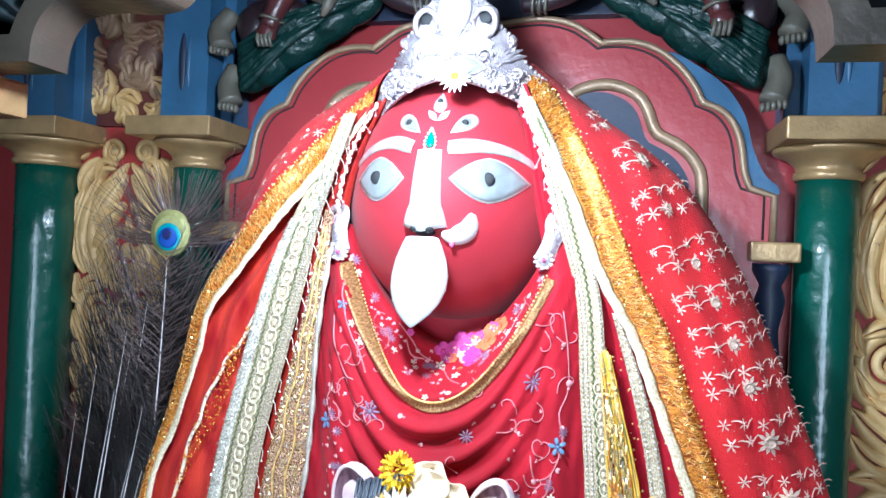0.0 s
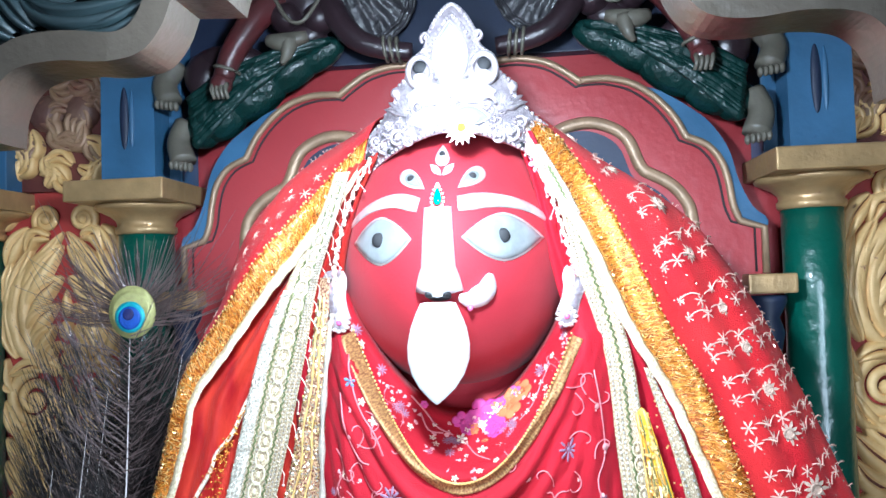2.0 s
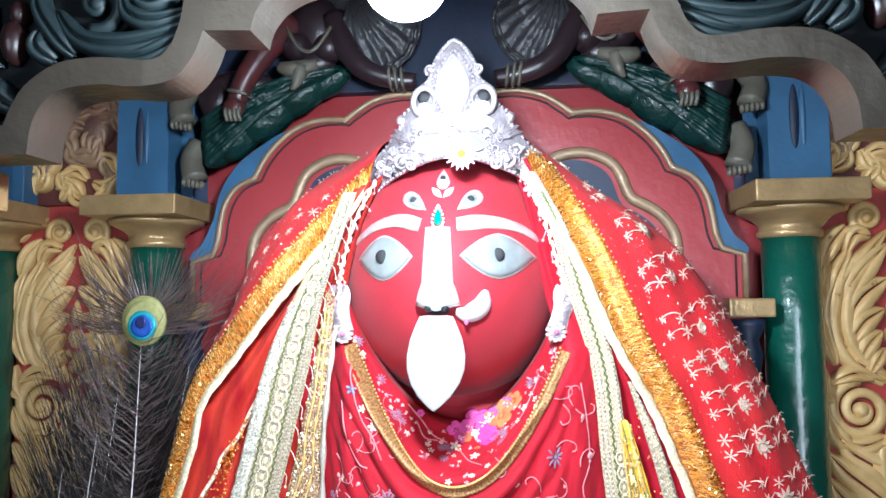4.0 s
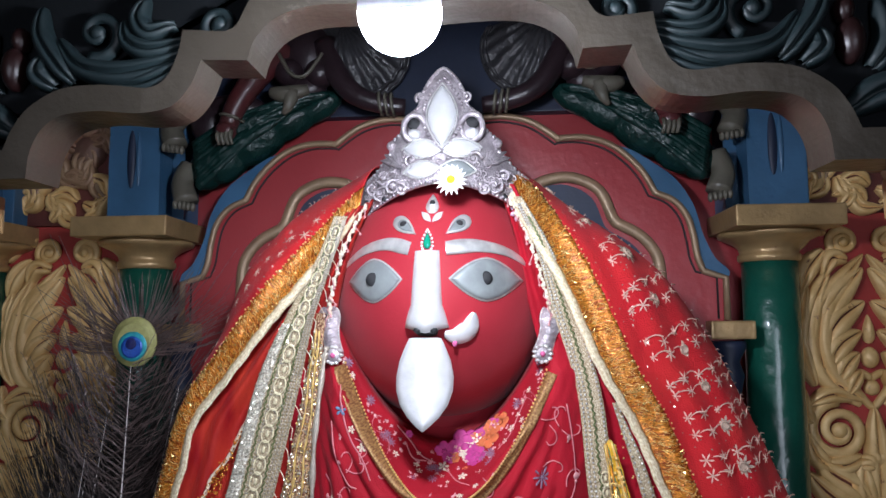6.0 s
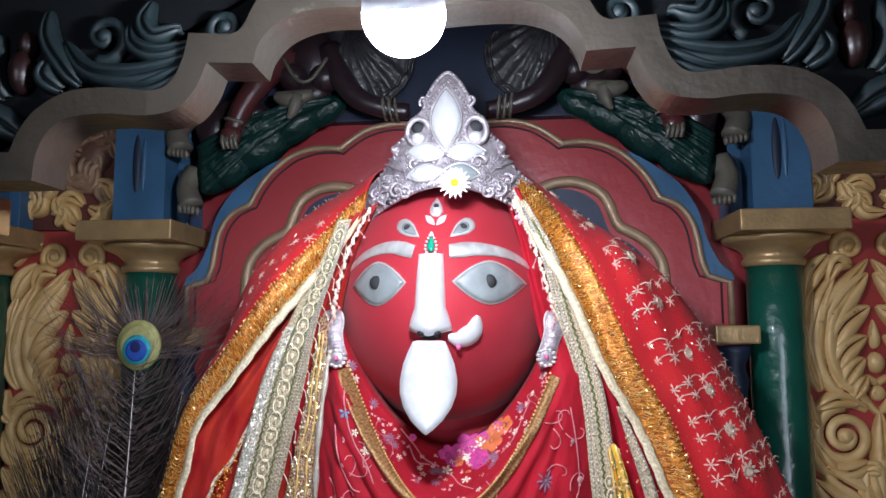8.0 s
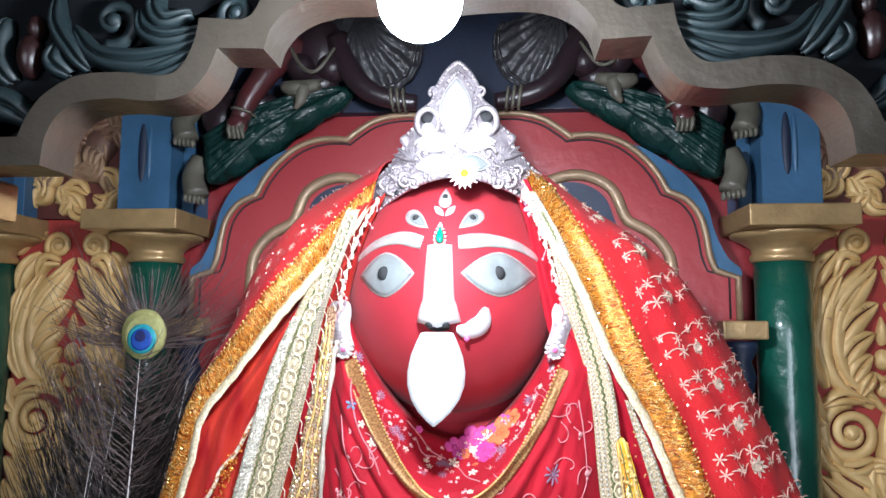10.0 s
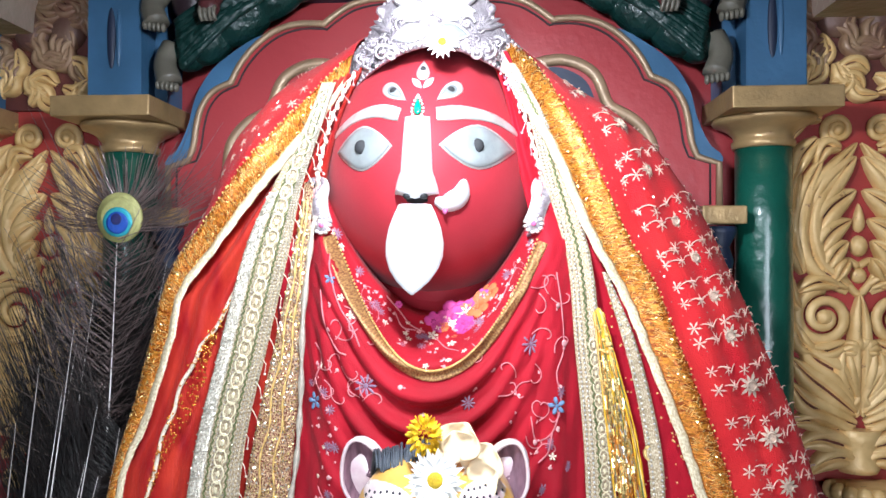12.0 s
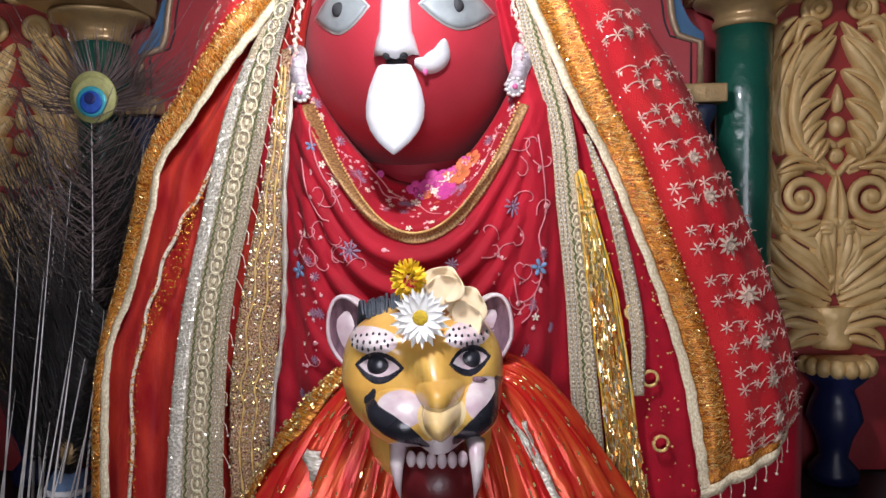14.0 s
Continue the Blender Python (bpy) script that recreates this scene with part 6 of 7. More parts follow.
FL = {"blue": flower_mesh("blue_flower", 5, 0.012, 0.26, M_BLUETHREAD), "grey": flower_mesh("grey_flower", 9, 0.016, 0.12, M_GREYTHREAD),
      "white": flower_mesh("white_flower", 5, 0.010, 0.28, M_CREAMTHREAD), "pink": flower_mesh("pink_leaf", 1, 0.011, 0.5, M_PALEPINK),
      "magenta": flower_mesh("magenta_blossom", 6, 0.020, 0.42, M_MAGENTA), "orange": flower_mesh("orange_blossom", 6, 0.016, 0.42, M_ORANGE)}


def sew(kind, x, z, s=1.0, spin=0):
    e = 0.003
    n = V(e * 2, scarf_y(x + e, z) - scarf_y(x - e, z), 0).cross(V(0, scarf_y(x, z + e) - scarf_y(x, z - e), e * 2)).normalized()
    n = n if n.y < 0 else -n
    piece({"blue": "blue_flower", "grey": "grey_flower", "white": "white_flower", "pink": "pink_leaf", "magenta": "magenta_blossom", "orange": "orange_blossom"}[kind],
          FL[kind], on_plane(x, scarf_y(x, z) - 0.0028, z, n, spin, s * (0.58 if kind in ('magenta', 'orange') else 0.72)), cloth)


for kind, x, z, s, sp in (("blue", -0.097, 1.283, 0.8, 10), ("white", -0.085, 1.262, 0.7, 0), ("white", -0.073, 1.243, 0.8, 30), ("pink", -0.098, 1.252, 0.8, 70), ("pink", -0.10, 1.226, 0.7, 20),
                          ("grey", -0.055, 1.168, 1.1, 0), ("grey", 0.122, 1.213, 1.1, 20), ("pink", 0.158, 1.207, 1.2, 80), ("pink", 0.150, 1.25, 0.9, 70), ("blue", 0.150, 1.146, 1.15, 100),
                          ("pink", 0.152, 1.165, 0.6, 30), ("pink", 0.13, 1.108, 0.9, 200), ("blue", -0.118, 1.145, 1.2, 250), ("pink", -0.115, 1.165, 0.9, 120), ("pink", -0.115, 1.118, 0.7, 0),
                          ("magenta", 0.038, 1.238, 1.9, 0), ("magenta", 0.052, 1.228, 1.3, 40), ("orange", 0.064, 1.250, 1.7, 0), ("orange", 0.078, 1.266, 1.4, 20), ("orange", 0.027, 1.226, 0.6, 20),
                          ("white", 0.014, 1.219, 0.9, 0), ("white", 0.036, 1.212, 0.8, 40), ("pink", -0.012, 1.168, 0.9, 160), ("grey", 0.055, 1.152, 0.7, 0), ("pink", 0.061, 1.165, 0.6, 60),
                          ("white", 0.090, 1.262, 0.7, 0), ("white", 0.098, 1.276, 0.6, 0), ("white", 0.083, 1.249, 0.6, 0), ("magenta", -0.026, 1.252, 0.4, 0), ("pink", 0.08, 1.185, 0.7, 30), ("pink", 0.005, 1.14, 0.6, 0)):
    sew(kind, x, z, s, sp)
for pts in (((0.150, 1.29), (0.156, 1.25), (0.158, 1.205), (0.150, 1.18), (0.155, 1.15), (0.145, 1.118), (0.128, 1.108), (0.122, 1.135)),
            ((-0.10, 1.31), (-0.094, 1.275), (-0.085, 1.25), (-0.072, 1.232), (-0.062, 1.21)),
            ((-0.11, 1.27), (-0.105, 1.245), (-0.10, 1.225), (-0.088, 1.205), (-0.078, 1.2)),
            ((-0.04, 1.262), (-0.025, 1.245), (-0.012, 1.23), (0.005, 1.222)), ((-0.03, 1.244), (-0.02, 1.228), (-0.005, 1.224)),
            ((0.075, 1.24), (0.088, 1.255), (0.098, 1.275), (0.108, 1.295)), ((-0.118, 1.21), (-0.108, 1.195), (-0.115, 1.175), (-0.122, 1.16)),
            ((0.015, 1.218), (0.03, 1.208), (0.045, 1.206)), ((0.145, 1.118), (0.14, 1.095), (0.13, 1.085))):
    bm = bmesh.new()
    tube(bm, [V(p.x, scarf_y(p.x, min(p.z, ztop(p.x))) - 0.0028, p.z) for p in spline([(x, 0, z) for x, z in pts], 26)], 0.0009, 5)
    part("vine_stitch", bm, M_VINE, cloth)

rng = random.Random(31)
for k in range(215):
    x = rng.uniform(-0.105, 0.135) if k < 150 else rng.choice((rng.uniform(-0.125, -0.09), rng.uniform(0.10, 0.165)))
    lo_ = 1.1810 + 10.2 * (x - 0.017) ** 2
    z = rng.uniform(lo_ + 0.010, ztop(x) - 0.004) if k < 150 and ztop(x) - lo_ > 0.02 else rng.uniform(1.0, 1.19)
    if z < ztop(x) - 0.002:
        sew(rng.choice(("pink", "pink", "white", "pink", "pink", "grey")), x, z, rng.uniform(0.3, 0.65), rng.uniform(0, 360))
for k in range(60):
    x = 0.048 + rng.gauss(0, 0.017)
    z = min(1.200 + 0.55 * max(x, 0) + 0.022 + rng.gauss(0, 0.009), ztop(x) - 0.003)
    sew(rng.choice(("magenta", "orange", "magenta", "pink", "white", "orange")), x, z, rng.uniform(0.5, 1.1), rng.uniform(0, 360))
for k in range(44):
    x, z = (rng.uniform(-0.115, 0.15), rng.uniform(1.03, 1.27)) if k < 16 else rng.choice(((rng.uniform(-0.12, -0.05), rng.uniform(1.13, 1.30)), (rng.uniform(0.08, 0.16), rng.uniform(1.08, 1.30))))
    a, hand_ = rng.uniform(0, 6.28), rng.choice((-1, 1))
    pts = []
    for q in range(6):
        pts.append((x, 0, min(z, ztop(x) - 0.003)))
        a += hand_ * (0.25 + 0.22 * q)
        x, z = x + (0.0085 - 0.001 * q) * math.cos(a), z + (0.0085 - 0.001 * q) * math.sin(a)
    bm = bmesh.new()
    tube(bm, [V(p.x, scarf_y(p.x, p.z) - 0.0026, p.z) for p in spline(pts, 22)], 0.0007, 5)
    part("vine_stitch", bm, M_VINE, cloth)

# ---- peacock feathers ----
fb = thing("peacock_feathers", (-0.485, -0.135, 0.785), "bundle of dark peacock feathers with one bright eye", "feathers")
rng = random.Random(5)

FEATHER_AT = V(0.042, -0.060, 0)


def feather(base, tip, bend, n, length, name, eye=False, seed=0):
    r = random.Random(seed)
    base, tip = Vector(base) + FEATHER_AT, Vector(tip) + FEATHER_AT
    axis = spline([base, Vector(base).lerp(Vector(tip), 0.5) + Vector(bend), tip], 30)
    bm = bmesh.new()
    tube(bm, [p + V(0, -0.010, 0) for p in axis], lambda t: 0.0021 * (1.12 - t), 6)
    part("shaft", bm, M_SHAFT, fb, "pale feather shaft")
    bm = bmesh.new()
    for k in range(n):
        t = 0.34 + 0.64 * (k + r.random()) / n
        i = min(int(t * 30), 29)
        p = axis[i].lerp(axis[i + 1], t * 30 - i)
        d = (axis[i + 1] - axis[i]).normalized()
        for s in (-1, 1):
            side = V(s * d.z, 0, -s * d.x)
            ln = length * r.uniform(0.6, 1.15) * (1 - 0.25 * t)
            a = r.uniform(0.55, 1.0)
            q1 = p + (side * a + d * 0.55) * ln * 0.5 + V(0, r.uniform(-0.012, 0.006), 0)
            q2 = p + (side * a * 1.15 + d * 1.35) * ln + V(0, r.uniform(-0.022, 0.010), r.uniform(-0.012, 0.006))
            tube(bm, [p, p.lerp(q1, 0.5) + d * 0.002, q1, q1.lerp(q2, 0.5) + V(0, 0, 0.002), q2], lambda t_: 0.0008 * (1.1 - 0.75 * t_), 3, cap=False)
    part("barb_fringe", bm, M_BARBLIGHT if eye else M_BARB, fb, "thin dark brown-green barbs", "stuff")


feather((-0.505, -0.07, 0.79), (-0.437, -0.098, 1.345), (0.012, 0, 0), 75, 0.145, "f", True, 1)
for i, (b, t, bend) in enumerate((((-0.53, -0.06, 0.79), (-0.475, -0.085, 1.26), (-0.01, 0, 0)), ((-0.50, -0.05, 0.79), (-0.385, -0.07, 1.30), (0.0, 0, 0)), ((-0.55, -0.07, 0.79), (-0.50, -0.08, 1.20), (-0.01, 0, 0)),
                                ((-0.47, -0.06, 0.79), (-0.375, -0.075, 1.18), (0.01, 0, 0)), ((-0.48, -0.1, 0.79), (-0.43, -0.105, 1.09), (0, 0, 0)), ((-0.52, -0.1, 0.79), (-0.455, -0.11, 1.03), (0, 0, 0)), ((-0.50, -0.03, 0.79), (-0.43, -0.05, 1.22), (0.01, 0, 0)), ((-0.58, -0.04, 0.79), (-0.54, -0.06, 1.12), (0, 0, 0)), ((-0.45, -0.04, 0.79), (-0.395, -0.055, 1.04), (0, 0, 0)), ((-0.56, -0.06, 0.79), (-0.515, -0.075, 1.0), (0, 0, 0)))):
    feather(b, t, bend, 170, 0.115, "f", seed=i + 2)


for i, (x0, x1, z1) in enumerate(((-0.585, -0.545, 1.10), (-0.567, -0.515, 1.17), (-0.55, -0.503, 1.02), (-0.535, -0.470, 1.22), (-0.52, -0.455, 1.05), (-0.507, -0.44, 1.12), (-0.49, -0.43, 0.98), (-0.478, -0.412, 1.08), (-0.595, -0.565, 0.96), (-0.575, -0.53, 0.99), (-0.528, -0.488, 0.95), (-0.545, -0.485, 1.14), (-0.515, -0.468, 0.92))):
    bm = bmesh.new()
    tube(bm, [p + V(0.030, -0.060, 0) for p in spline([(x0, -0.120, 0.79), ((x0 + x1) / 2 + 0.004, -0.130, (0.79 + z1) / 2), (x1, -0.128, z1)], 14)], lambda t: 0.0017 * (1.1 - t), 5)
    part("bare_shaft", bm, M_SHAFT, fb, "pale bare feather shaft")


def disc(bm, cx, cz, rx, rz, y, mi=0, notch=0.0):
    dome(bm, cx, cz, [(rx * math.sin(a), rz * math.cos(a) + (notch if abs(a - math.pi) > 2.8 else 0)) for a in [2 * math.pi * k / 32 for k in range(32)]], 0.001, mi, lambda x, z: y)


eye = bmesh.new(); disc(eye, -0.391, 1.356, 0.029, 0.032, -0.172)
eye = part("feather_eye", eye, M_EYEOLIVE, fb, "olive bronze eye of the feather")
for nm, m, cx, cz, rx, rz, y in (("bronze_ring", M_EYEOLIVE, -0.391, 1.355, 0.0255, 0.0275, -0.1735), ("teal_ring", M_EYETEAL, -0.3915, 1.350, 0.0190, 0.0190, -0.1750), ("blue_heart", M_EYEBLUE, -0.3915, 1.3490, 0.0140, 0.0140, -0.1765), ("dark_heart", M_EYEDARK, -0.3920, 1.3535, 0.0068, 0.0072, -0.1780)):
    bm = bmesh.new(); disc(bm, cx, cz, rx, rz, y)
    part(nm, bm, m, eye)
bm = bmesh.new()
for k in range(190):
    a = radians(rng.uniform(-118, 118)) + math.pi / 2
    p0 = V(-0.391 + 0.026 * math.cos(a), -0.168 + rng.uniform(0, 0.012), 1.352 + 0.028 * math.sin(a))
    d = V(math.cos(a), rng.uniform(-0.12, 0.12), math.sin(a) * 0.55 + 0.25).normalized()
    ln = rng.uniform(0.03, 0.055) + 0.075 * abs(math.cos(a)) * rng.random()
    tube(bm, [p0, p0 + d * ln * 0.5, p0 + d * ln + V(0, -0.004, 0.012)], lambda t: 0.0008 * (1.1 - 0.7 * t), 3, cap=False)
for k in range(130):
    t = rng.random()
    p0 = V(-0.393, -0.165, 1.33).lerp(V(-0.46, -0.14, 0.95), t) + V(rng.uniform(-0.02, 0.02), rng.uniform(-0.02, 0.01), 0)
    sg = rng.choice((-1, 1))
    d = V(sg * rng.uniform(0.5, 1.0), rng.uniform(-0.25, 0.1), rng.uniform(0.2, 1.0)).normalized()
    ln = rng.uniform(0.05, 0.13)
    tube(bm, [p0, p0 + d * ln * 0.5 + V(0, 0, -0.006), p0 + d * ln + V(0, -0.004, 0.006)], lambda t_: 0.0008 * (1.1 - 0.7 * t_), 3, cap=False)
part("eye_fringe", bm, M_BARBLIGHT, fb, "thin barbs round the eye", "stuff")

# ---- tiger statue ----
TX = 0.040
TC = V(0.030, -0.400, 1.062)


def g2(x, z, cx, cz, rx, rz):
    return math.exp(-((x - cx) / rx) ** 2 - ((z - cz) / rz) ** 2)


def lump(x, z, cx, cz, rx, rz, h, p=0.6):
    """A rounded, clearly bounded swelling of the carving."""
    q = 1 - ((x - cx) / rx) ** 2 - ((z - cz) / rz) ** 2
    return h * q ** p if q > 0 else 0.0


def tiger_y(x, z):
    """Depth of the tiger's face at a point of its front."""
    low = min(max((1.06 - z) / 0.05, 0), 1)
    q = 1 - (abs(x - TC.x - 0.008 * low) / (0.0745 - 0.008 * low)) ** 2.4 - (abs(z - TC.z) / (0.064 if z > TC.z else 0.090)) ** 2.6
    edge_ = min(1, max(q, 0) * 5)
    f = 0.060 * max(q, 0.0) ** 0.5
    f += 0.16 * max(0.0, 1.098 - z) * edge_
    b = min(max((1.112 - z) / 0.045, 0), 1)
    f += (0.026 * math.exp(-abs((x - 0.037 - 0.012 * b) / 0.0150) ** 2.6) * b * b * (3 - 2 * b)) * edge_
    snout = max(lump(x, z, 0.049, 1.061, 0.021, 0.0135, 0.018), lump(x, z, 0.051, 1.043 + 0.25 * abs(x - 0.051), 0.0185, 0.0135, 0.027, 0.45))
    lobes = max(lump(x, z, 0.015, 1.038, 0.036, 0.027, 0.036), lump(x, z, 0.084, 1.040, 0.029, 0.027, 0.036))
    f += max(snout * 0.7 + 0.012 * g2(x, z, 0.05, 1.05, 0.02, 0.02), lobes * edge_, snout + 0.010)  - 0.010
    f += 0.012 * g2(x, z, -0.010, 1.099, 0.021, 0.009) + 0.012 * g2(x, z, 0.073, 1.102, 0.018, 0.009)
    f -= 0.008 * g2(x, z, -0.004, 1.079, 0.016, 0.009) + 0.008 * g2(x, z, 0.074, 1.083, 0.013, 0.009)
    f += 0.008 * g2(x, z, -0.026, 1.050, 0.018, 0.020)
    return TC.y - f


def near_line(x, z, pts):
    """Least distance to a line of (x, z, half width), less the width there."""
    best = 9.0
    for (x0, z0, w0), (x1, z1, w1) in zip(pts, pts[1:]):
        dx, dz = x1 - x0, z1 - z0
        t = min(max(((x - x0) * dx + (z - z0) * dz) / (dx * dx + dz * dz), 0), 1)
        best = min(best, math.hypot(x - x0 - t * dx, z - z0 - t * dz) - (w0 + (w1 - w0) * t))
    return best


WHISKER_L = ((-0.008, 1.0600, 0.002), (-0.011, 1.052, 0.0055), (-0.004, 1.044, 0.0085), (0.008, 1.0385, 0.0098), (0.022, 1.031, 0.0085), (0.036, 1.024, 0.005))
WHISKER_R = ((0.097, 1.0640, 0.002), (0.101, 1.055, 0.0055), (0.096, 1.046, 0.0085), (0.087, 1.039, 0.0095), (0.076, 1.031, 0.0085), (0.064, 1.024, 0.005))


def paint(x, z):
    if near_line(x, z, WHISKER_L) < 0 or near_line(x, z, WHISKER_R) < 0:
        return 3
    for cx, cz, rx, rz in ((-0.004, 1.079, 0.0225, 0.0135), (0.0745, 1.0835, 0.0180, 0.0132)):
        a, b = abs(x - cx) / rx, abs(z - cz) / rz
        if b < 1 - a ** 1.9:
            return 2 if b < 0.60 * (1 - (a * 1.22) ** 1.9) else 3
    if ((x + 0.011) / 0.0235) ** 2 + ((z - 1.100) / 0.0105) ** 2 < 1 or ((x - 0.073) / 0.0200) ** 2 + ((z - 1.104) / 0.0105) ** 2 < 1:
        return 2
    if ((x - 0.051) / 0.0195) ** 2 + ((z - 1.043 - 0.25 * abs(x - 0.051)) / 0.0145) ** 2 < 1:
        return 1
    if ((x - 0.016) / 0.020) ** 2 + ((z - 1.050) / 0.0125) ** 2 < 1 or ((x - 0.085) / 0.0150) ** 2 + ((z - 1.054) / 0.0145) ** 2 < 1:
        return 2
    if z < 1.030 - 6 * (x - 0.046) ** 2 and abs(x - 0.046) < 0.052:
        return 2
    return 0


bm = bmesh.new()
rows = []
for i in range(131):
    r = (i / 130) ** 0.9
    row = []
    for k in range(440):
        a = 2 * math.pi * k / 440
        c_, s_ = math.cos(a), math.sin(a)
        e = 2.4
        rr = (abs(c_) ** e + abs(s_) ** e) ** (-1 / e)
        x, z = TC.x + 0.0745 * rr * c_ * r, TC.z + (0.064 if s_ > 0 else 0.046) * rr * s_ * r
        if s_ < 0:
            x = TC.x + (x - TC.x) * (1 - 0.08 * -s_ * r) + 0.010 * -s_ * r
        row.append(V(x, tiger_y(x, z) if i else tiger_y(TC.x, TC.z), z))
    rows.append(row)
rows.append([V(TC.x + (p.x - TC.x) * 0.97, -0.372, TC.z + (p.z - TC.z) * 0.97) for p in rows[-1]])
rows.append([V(TC.x + (p.x - TC.x) * 0.80, -0.335, TC.z + (p.z - TC.z) * 0.80) for p in rows[-1]])
vs = grid(bm, rows[1:], 0, close=True)
bm.faces.new(vs[0]); bm.faces.new(vs[-1])
for f in bm.faces:
    c = f.calc_center_median()
    if c.y < -0.401:
        f.material_index = paint(c.x, c.z)
for cx, cz, r in ((-0.004, 1.0795, 0.0108), (0.0735, 1.0835, 0.0098)):
    ball(bm, (cx, tiger_y(cx, cz) - 0.0002, cz), (r, 0.0062, r), 18, 12, 3)
for cx, cz, rx, sl in ((-0.011, 1.100, 0.019, 0.10), (0.073, 1.104, 0.016, -0.05)):
    for k in range(20):
        a, b = (k % 7) / 6 * 2 - 1, (k // 7) - 1
        x, z = cx + rx * a * (1 - 0.1 * abs(b)) + 0.0015 * b, cz + 0.0058 * b * (1 - 0.35 * abs(a)) + sl * rx * a
        ball(bm, (x, tiger_y(x, z) - 0.0002, z), (0.0013, 0.0010, 0.0021), 6, 4, 3)
ball(bm, (TX - 0.004, -0.385, 1.000), (0.060, 0.066, 0.052), 36, 22, 0)
ball(bm, (TX, -0.33, 0.92), (0.085, 0.09, 0.14), 28, 18, 0)
for s in (-1, 1):
    R_ = Matrix.Rotation(s * 0.30, 3, "Y")
    ecx, ecy, ecz = TX - 0.0160 + s * 0.0675, -0.352, 1.091
    rows = []
    for i in range(9):
        t = i / 8
        row = []
        for k in range(26):
            a = 2 * math.pi * k / 26
            q = V(0.0235 * math.cos(a) * t * (1 - 0.22 * max(0, math.sin(a))), -0.010 * t * t + 0.004 + 0.0030 * math.sin(a * 5 + 1) * t * (1 - t) - 0.006 * (1 - t) * math.cos(a), 0.038 * math.sin(a) * t)
            row.append(V(ecx, ecy, ecz) + R_ @ q)
        rows.append(row)
    vs = grid(bm, rows, 4, close=True)
    tube(bm, rows[-1] + rows[-1][:1], 0.0020, 8, 2, cap=False)
    ball(bm, (ecx, ecy + 0.009, ecz), (0.024, 0.010, 0.038), 18, 14, 2, rot=R_)
    tube(bm, [(TX + 0.006 + s * 0.032, -0.470, 1.020), (TX + 0.006 + s * 0.033, -0.484, 1.003), (TX + 0.006 + s * 0.032, -0.487, 0.988), (TX + 0.006 + s * 0.030, -0.484, 0.974)], lambda t: 0.0082 * (1.02 - t), 12, 2)
for k in range(6):
    x = TX + 0.006 + (k - 2.5) * 0.0085
    ball(bm, (x, -0.486 + 0.0006 * (k - 2.5) ** 2, 1.0085), (0.0043, 0.005, 0.0070), 10, 8, 2)
ball(bm, (TX + 0.006, -0.458, 0.985), (0.038, 0.036, 0.034), 24, 14, 5)
ball(bm, (TX + 0.006, -0.440, 0.940), (0.042, 0.045, 0.020), 24, 12, 1)
for k in range(6):
    x = TX + 0.006 + (k - 2.5) * 0.0092
    ball(bm, (x, -0.478 + 0.0005 * (k - 2.5) ** 2, 0.961), (0.0042, 0.0045, 0.0065), 8, 6, 2)
ball(bm, (0.079, tiger_y(0.079, 1.067), 1.067), (0.010, 0.002, 0.0028), 10, 6, 4)
ball(bm, (0.034, tiger_y(0.034, 1.102), 1.102), (0.0022, 0.0015, 0.005), 8, 6, 4)
for k in range(26):
    t = (k + rng.uniform(-0.3, 0.3)) / 25
    h = rng.uniform(-0.003, 0.004)
    tube(bm, spline([(-0.034 + 0.062 * t, -0.372, 1.095), (-0.028 + 0.052 * t, -0.392, 1.126 + 0.010 * t + h), (-0.022 + 0.046 * t, -0.418, 1.117 + h)], 8), lambda q: 0.0021 * (1.1 - 0.6 * q), 5, 6)
tiger = solid("tiger_statue", bm, [M_TIGER, M_TIGERLIGHT, M_TIGERWHITE, M_TIGERBLACK, M_TIGEREAR, M_TIGERMOUTH, M_HAIR], "glossy ochre painted tiger statue with open fanged mouth", "statue")

# flowers on the tiger's head
daisy((0.033, -0.462, 1.122), V(0.05, -1, 0.30), 0.0262, "white daisy with a yellow heart on the tiger's head")
mg = thing("marigold", (0.018, -0.43, 1.13), "yellow marigold bloom on the tiger's head", "flower")
for k in range(84):
    h = (k + 0.5) / 84
    a = k * 2.39996
    c_, r_ = 1 - 1.75 * h, 0.0
    r_ = math.sqrt(max(0.0, 1 - c_ * c_))
    n_ = V(r_ * math.cos(a), r_ * math.sin(a), c_)
    n_ = Matrix.Rotation(radians(38), 3, "X") @ n_
    p_ = V(0.021, -0.432, 1.151) + V(n_.x * 0.0085, n_.y * 0.007, n_.z * 0.0115)
    piece("petal", PETY, on_plane(*p_, n_, k * 47, 0.0072) @ pose(0, 0, 0, 0, -48, 0), mg)
PETC = petal_mesh("cream_petal", 1.0, 0.72, M_PETALCREAM, 0.12)
for i, (x, y, z, sp, sc) in enumerate(((0.046, -0.432, 1.135, 70, 0.036), (0.054, -0.436, 1.131, 110, 0.032), (0.064, -0.430, 1.118, 60, 0.036), (0.062, -0.438, 1.112, 20, 0.030), (0.072, -0.428, 1.105, 95, 0.03))):
    ob = tagged(new("fallen_petal", PETC), "thick cream flower petal on the tiger's head", "petal", "cream petals")
    ob.matrix_basis = on_plane(x, y, z, V(0.15 * (i - 2), -1, 0.35), sp, sc * 0.84)
    thicken(ob, 0.03)

# ---- orange cloth round the tiger ----
tc_ = thing("tiger_cloth", (TX, -0.33, 0.785), "shiny orange-red satin cloth wrapped round the tiger", "cloth")
bm = bmesh.new()


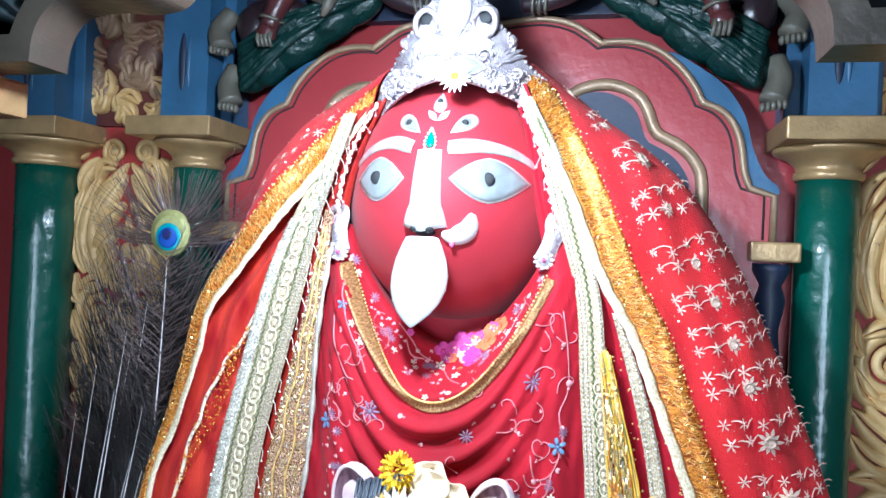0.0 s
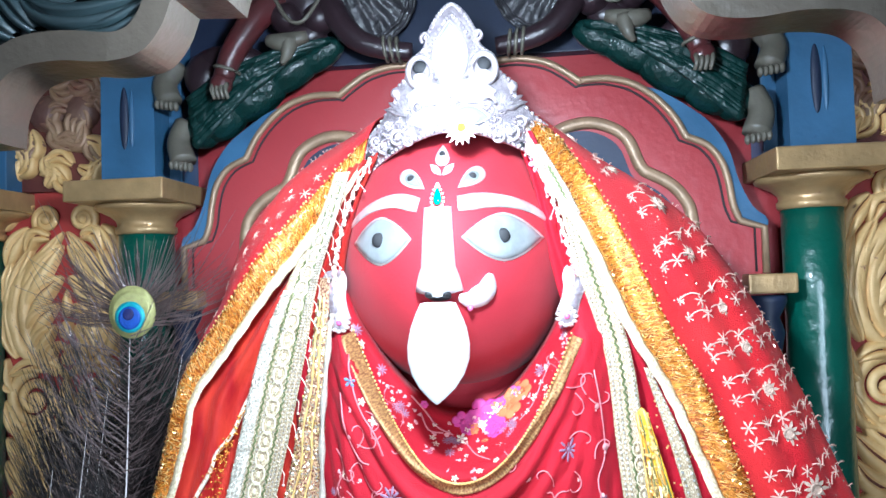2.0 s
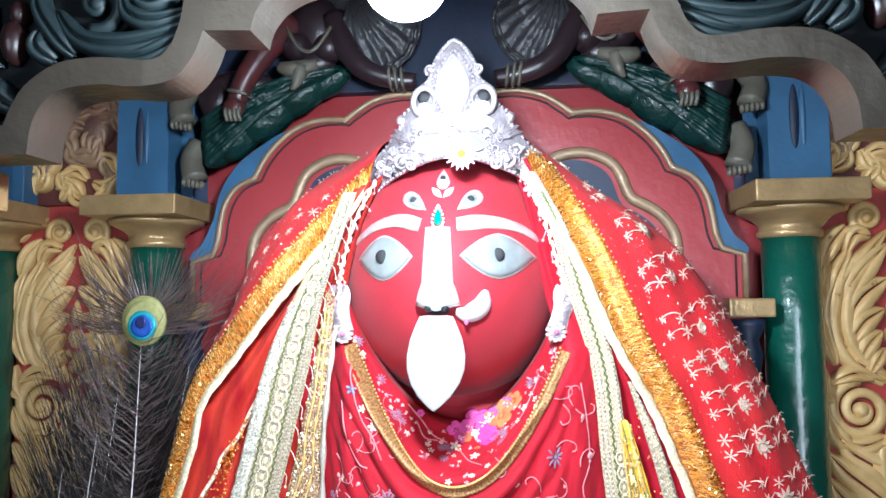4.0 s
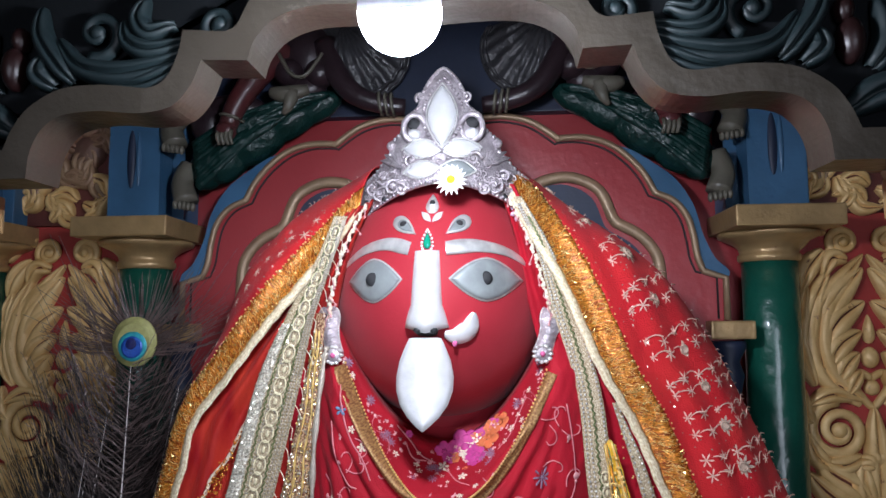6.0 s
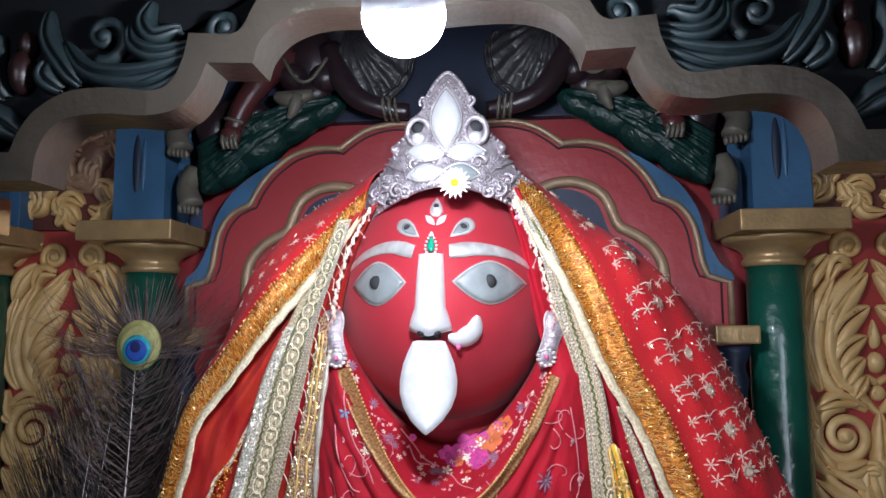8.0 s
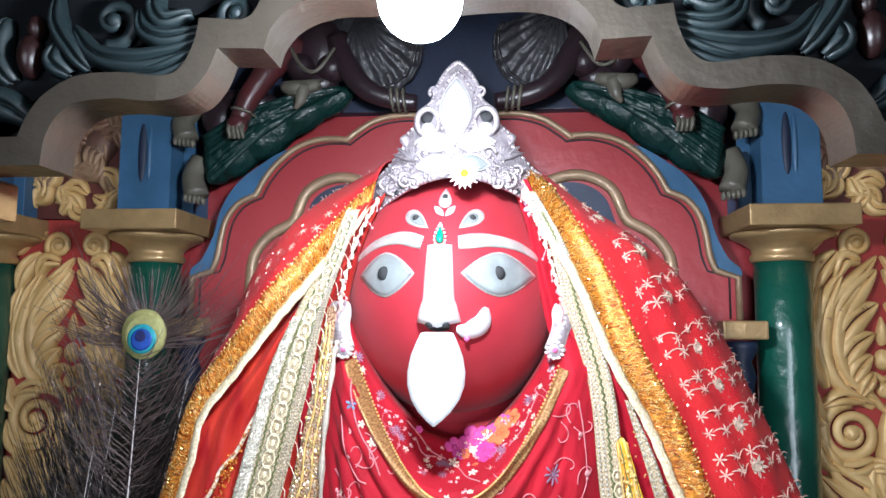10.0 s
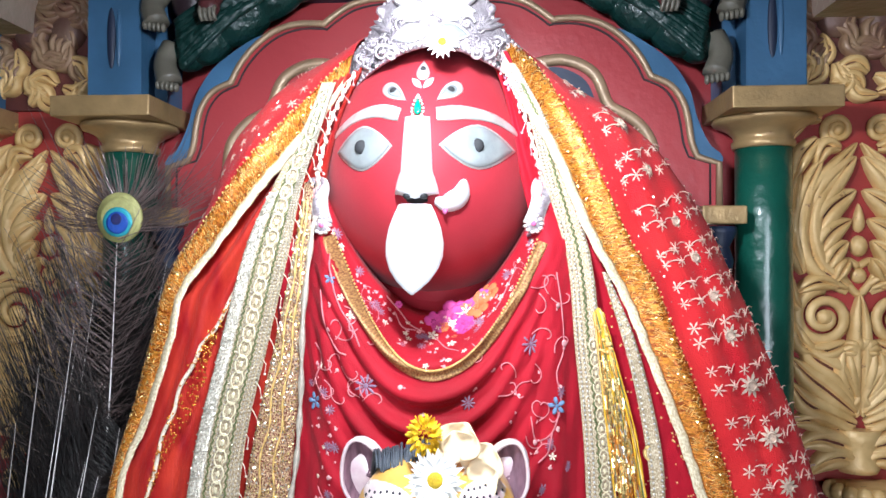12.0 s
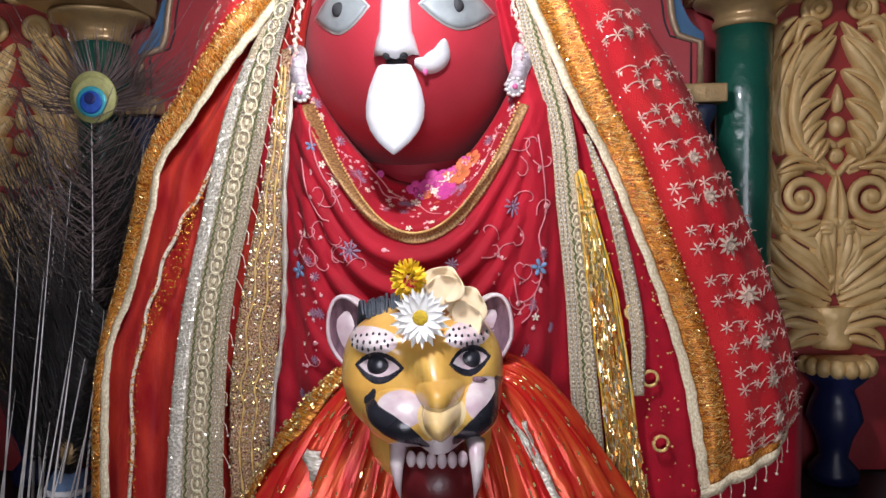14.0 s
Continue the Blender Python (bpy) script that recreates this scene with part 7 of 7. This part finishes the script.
def wrap(a, t):
    r = 0.064 + 0.150 * t ** 0.62
    f = 1 + 0.085 * math.sin(a * 15 + 2 * t + math.sin(a * 5)) * t ** 0.35 + 0.05 * math.sin(a * 37 + 3 * math.sin(a * 7)) * t ** 0.5 + 0.055 * noise.noise(Vector((a * 16, t * 2.2, 1.5))) * t ** 0.3 + 0.030 * noise.noise(Vector((a * 42, t * 4, 4.5))) * t ** 0.3
    return V(TX - 0.003 + r * f * 1.12 * math.cos(a), -0.345 - r * f * 0.62 * math.sin(a), 1.062 - 0.277 * t - 0.02 * math.sin(a) * (1 - t))


grid(bm, [[wrap(math.pi * (1.16 * j / 330 - 0.08), i / 40) for j in range(331)] for i in range(41)], 0, [[(0.55 * j / 330, 0.28 * i / 40) for j in range(331)] for i in range(41)])
thicken(part("cloth", bm, M_TIGERSATIN, tc_), 0.0015)
bm = bmesh.new()
rows, uvs = [], []
for i in range(61):
    t = i / 60
    a0 = math.pi * (0.93 + 0.09 * t)
    rows.append([wrap(a0 - 0.09 * (j - 2), t * 0.85) + V(-0.003, -0.008, 0.002) for j in range(5)])
    uvs.append([(0.006 * j, 0.3 * t) for j in range(5)])
grid(bm, rows, 0, uvs)
thicken(part("gold_border", bm, M_GOLDBAND, tc_, "gold sequin border"), 0.0015)
for a0, a1, t0, t1, w in ((2.50, 2.22, 0.24, 0.46, 0.05), (0.86, 0.80, 0.10, 0.44, 0.035), (0.72, 0.84, 0.14, 0.40, 0.025)):
    bm = bmesh.new()
    rows = [[wrap(a0 + (a1 - a0) * i / 20 + w * (j - 2) * 0.5 + 0.012 * math.sin(i * 0.9), t0 + (t1 - t0) * i / 20) + V(0, -0.006 - 0.0015 * math.sin(i * 1.4), 0) for j in range(5)] for i in range(21)]
    grid(bm, rows, 0, [[(0.003 * j, 0.004 * i) for j in range(5)] for i in range(21)])
    thicken(part("silver_ribbon", bm, M_LACEWHITE, tc_, "crinkled silver ribbon"), 0.0012)
bm = bmesh.new()
for k in range(520):
    a, t = rng.uniform(0.05, math.pi - 0.05), rng.uniform(0.02, 0.8)
    flake(bm, wrap(a, t) + V(0.002 * math.cos(a), -0.0025, 0.001), rng.uniform(0.0004, 0.0009), rng, rng.uniform(1, 6), wrap(a, t + 0.02) - wrap(a, t))
part("glitter", bm, M_GLINT, tc_, "", "stuff")
bm = bmesh.new()
for k in range(700):
    t = rng.random()
    a = math.pi * (0.93 + 0.09 * t) + 0.09 * rng.uniform(-2, 2)
    flake(bm, wrap(a, t * 0.85) + V(-0.004, -0.0105, 0.003), rng.uniform(0.0005, 0.0011), rng, 1.5)
part("border_glint", bm, M_GLINT, tc_, "", "stuff")

# ---- small ornament beside the veil ----
vp = thing("votive_pot", (-0.455, -0.15, 0.784), "small blue and white votive pot with a gold top", "pot")
bm = bmesh.new()
lathe(bm, [(0.022, 0.784), (0.03, 0.80), (0.034, 0.83), (0.028, 0.86), (0.018, 0.875)], (-0.458, -0.15, 0), 20)
part("body", bm, M_BLUETHREAD, vp)
for k in range(3):
    bm = bmesh.new()
    lathe(bm, [(0.0345 - 0.002 * k, 0.812 + 0.018 * k), (0.0365 - 0.002 * k, 0.816 + 0.018 * k), (0.0345 - 0.002 * k, 0.820 + 0.018 * k)], (-0.458, -0.15, 0), 20)
    part("white_ring", bm, M_WHITE, vp)
bm = bmesh.new(); ball(bm, (-0.452, -0.15, 0.905), (0.02, 0.02, 0.028), 14, 10)
part("gold_top", bm, M_GOLD, vp, "gold painted top")
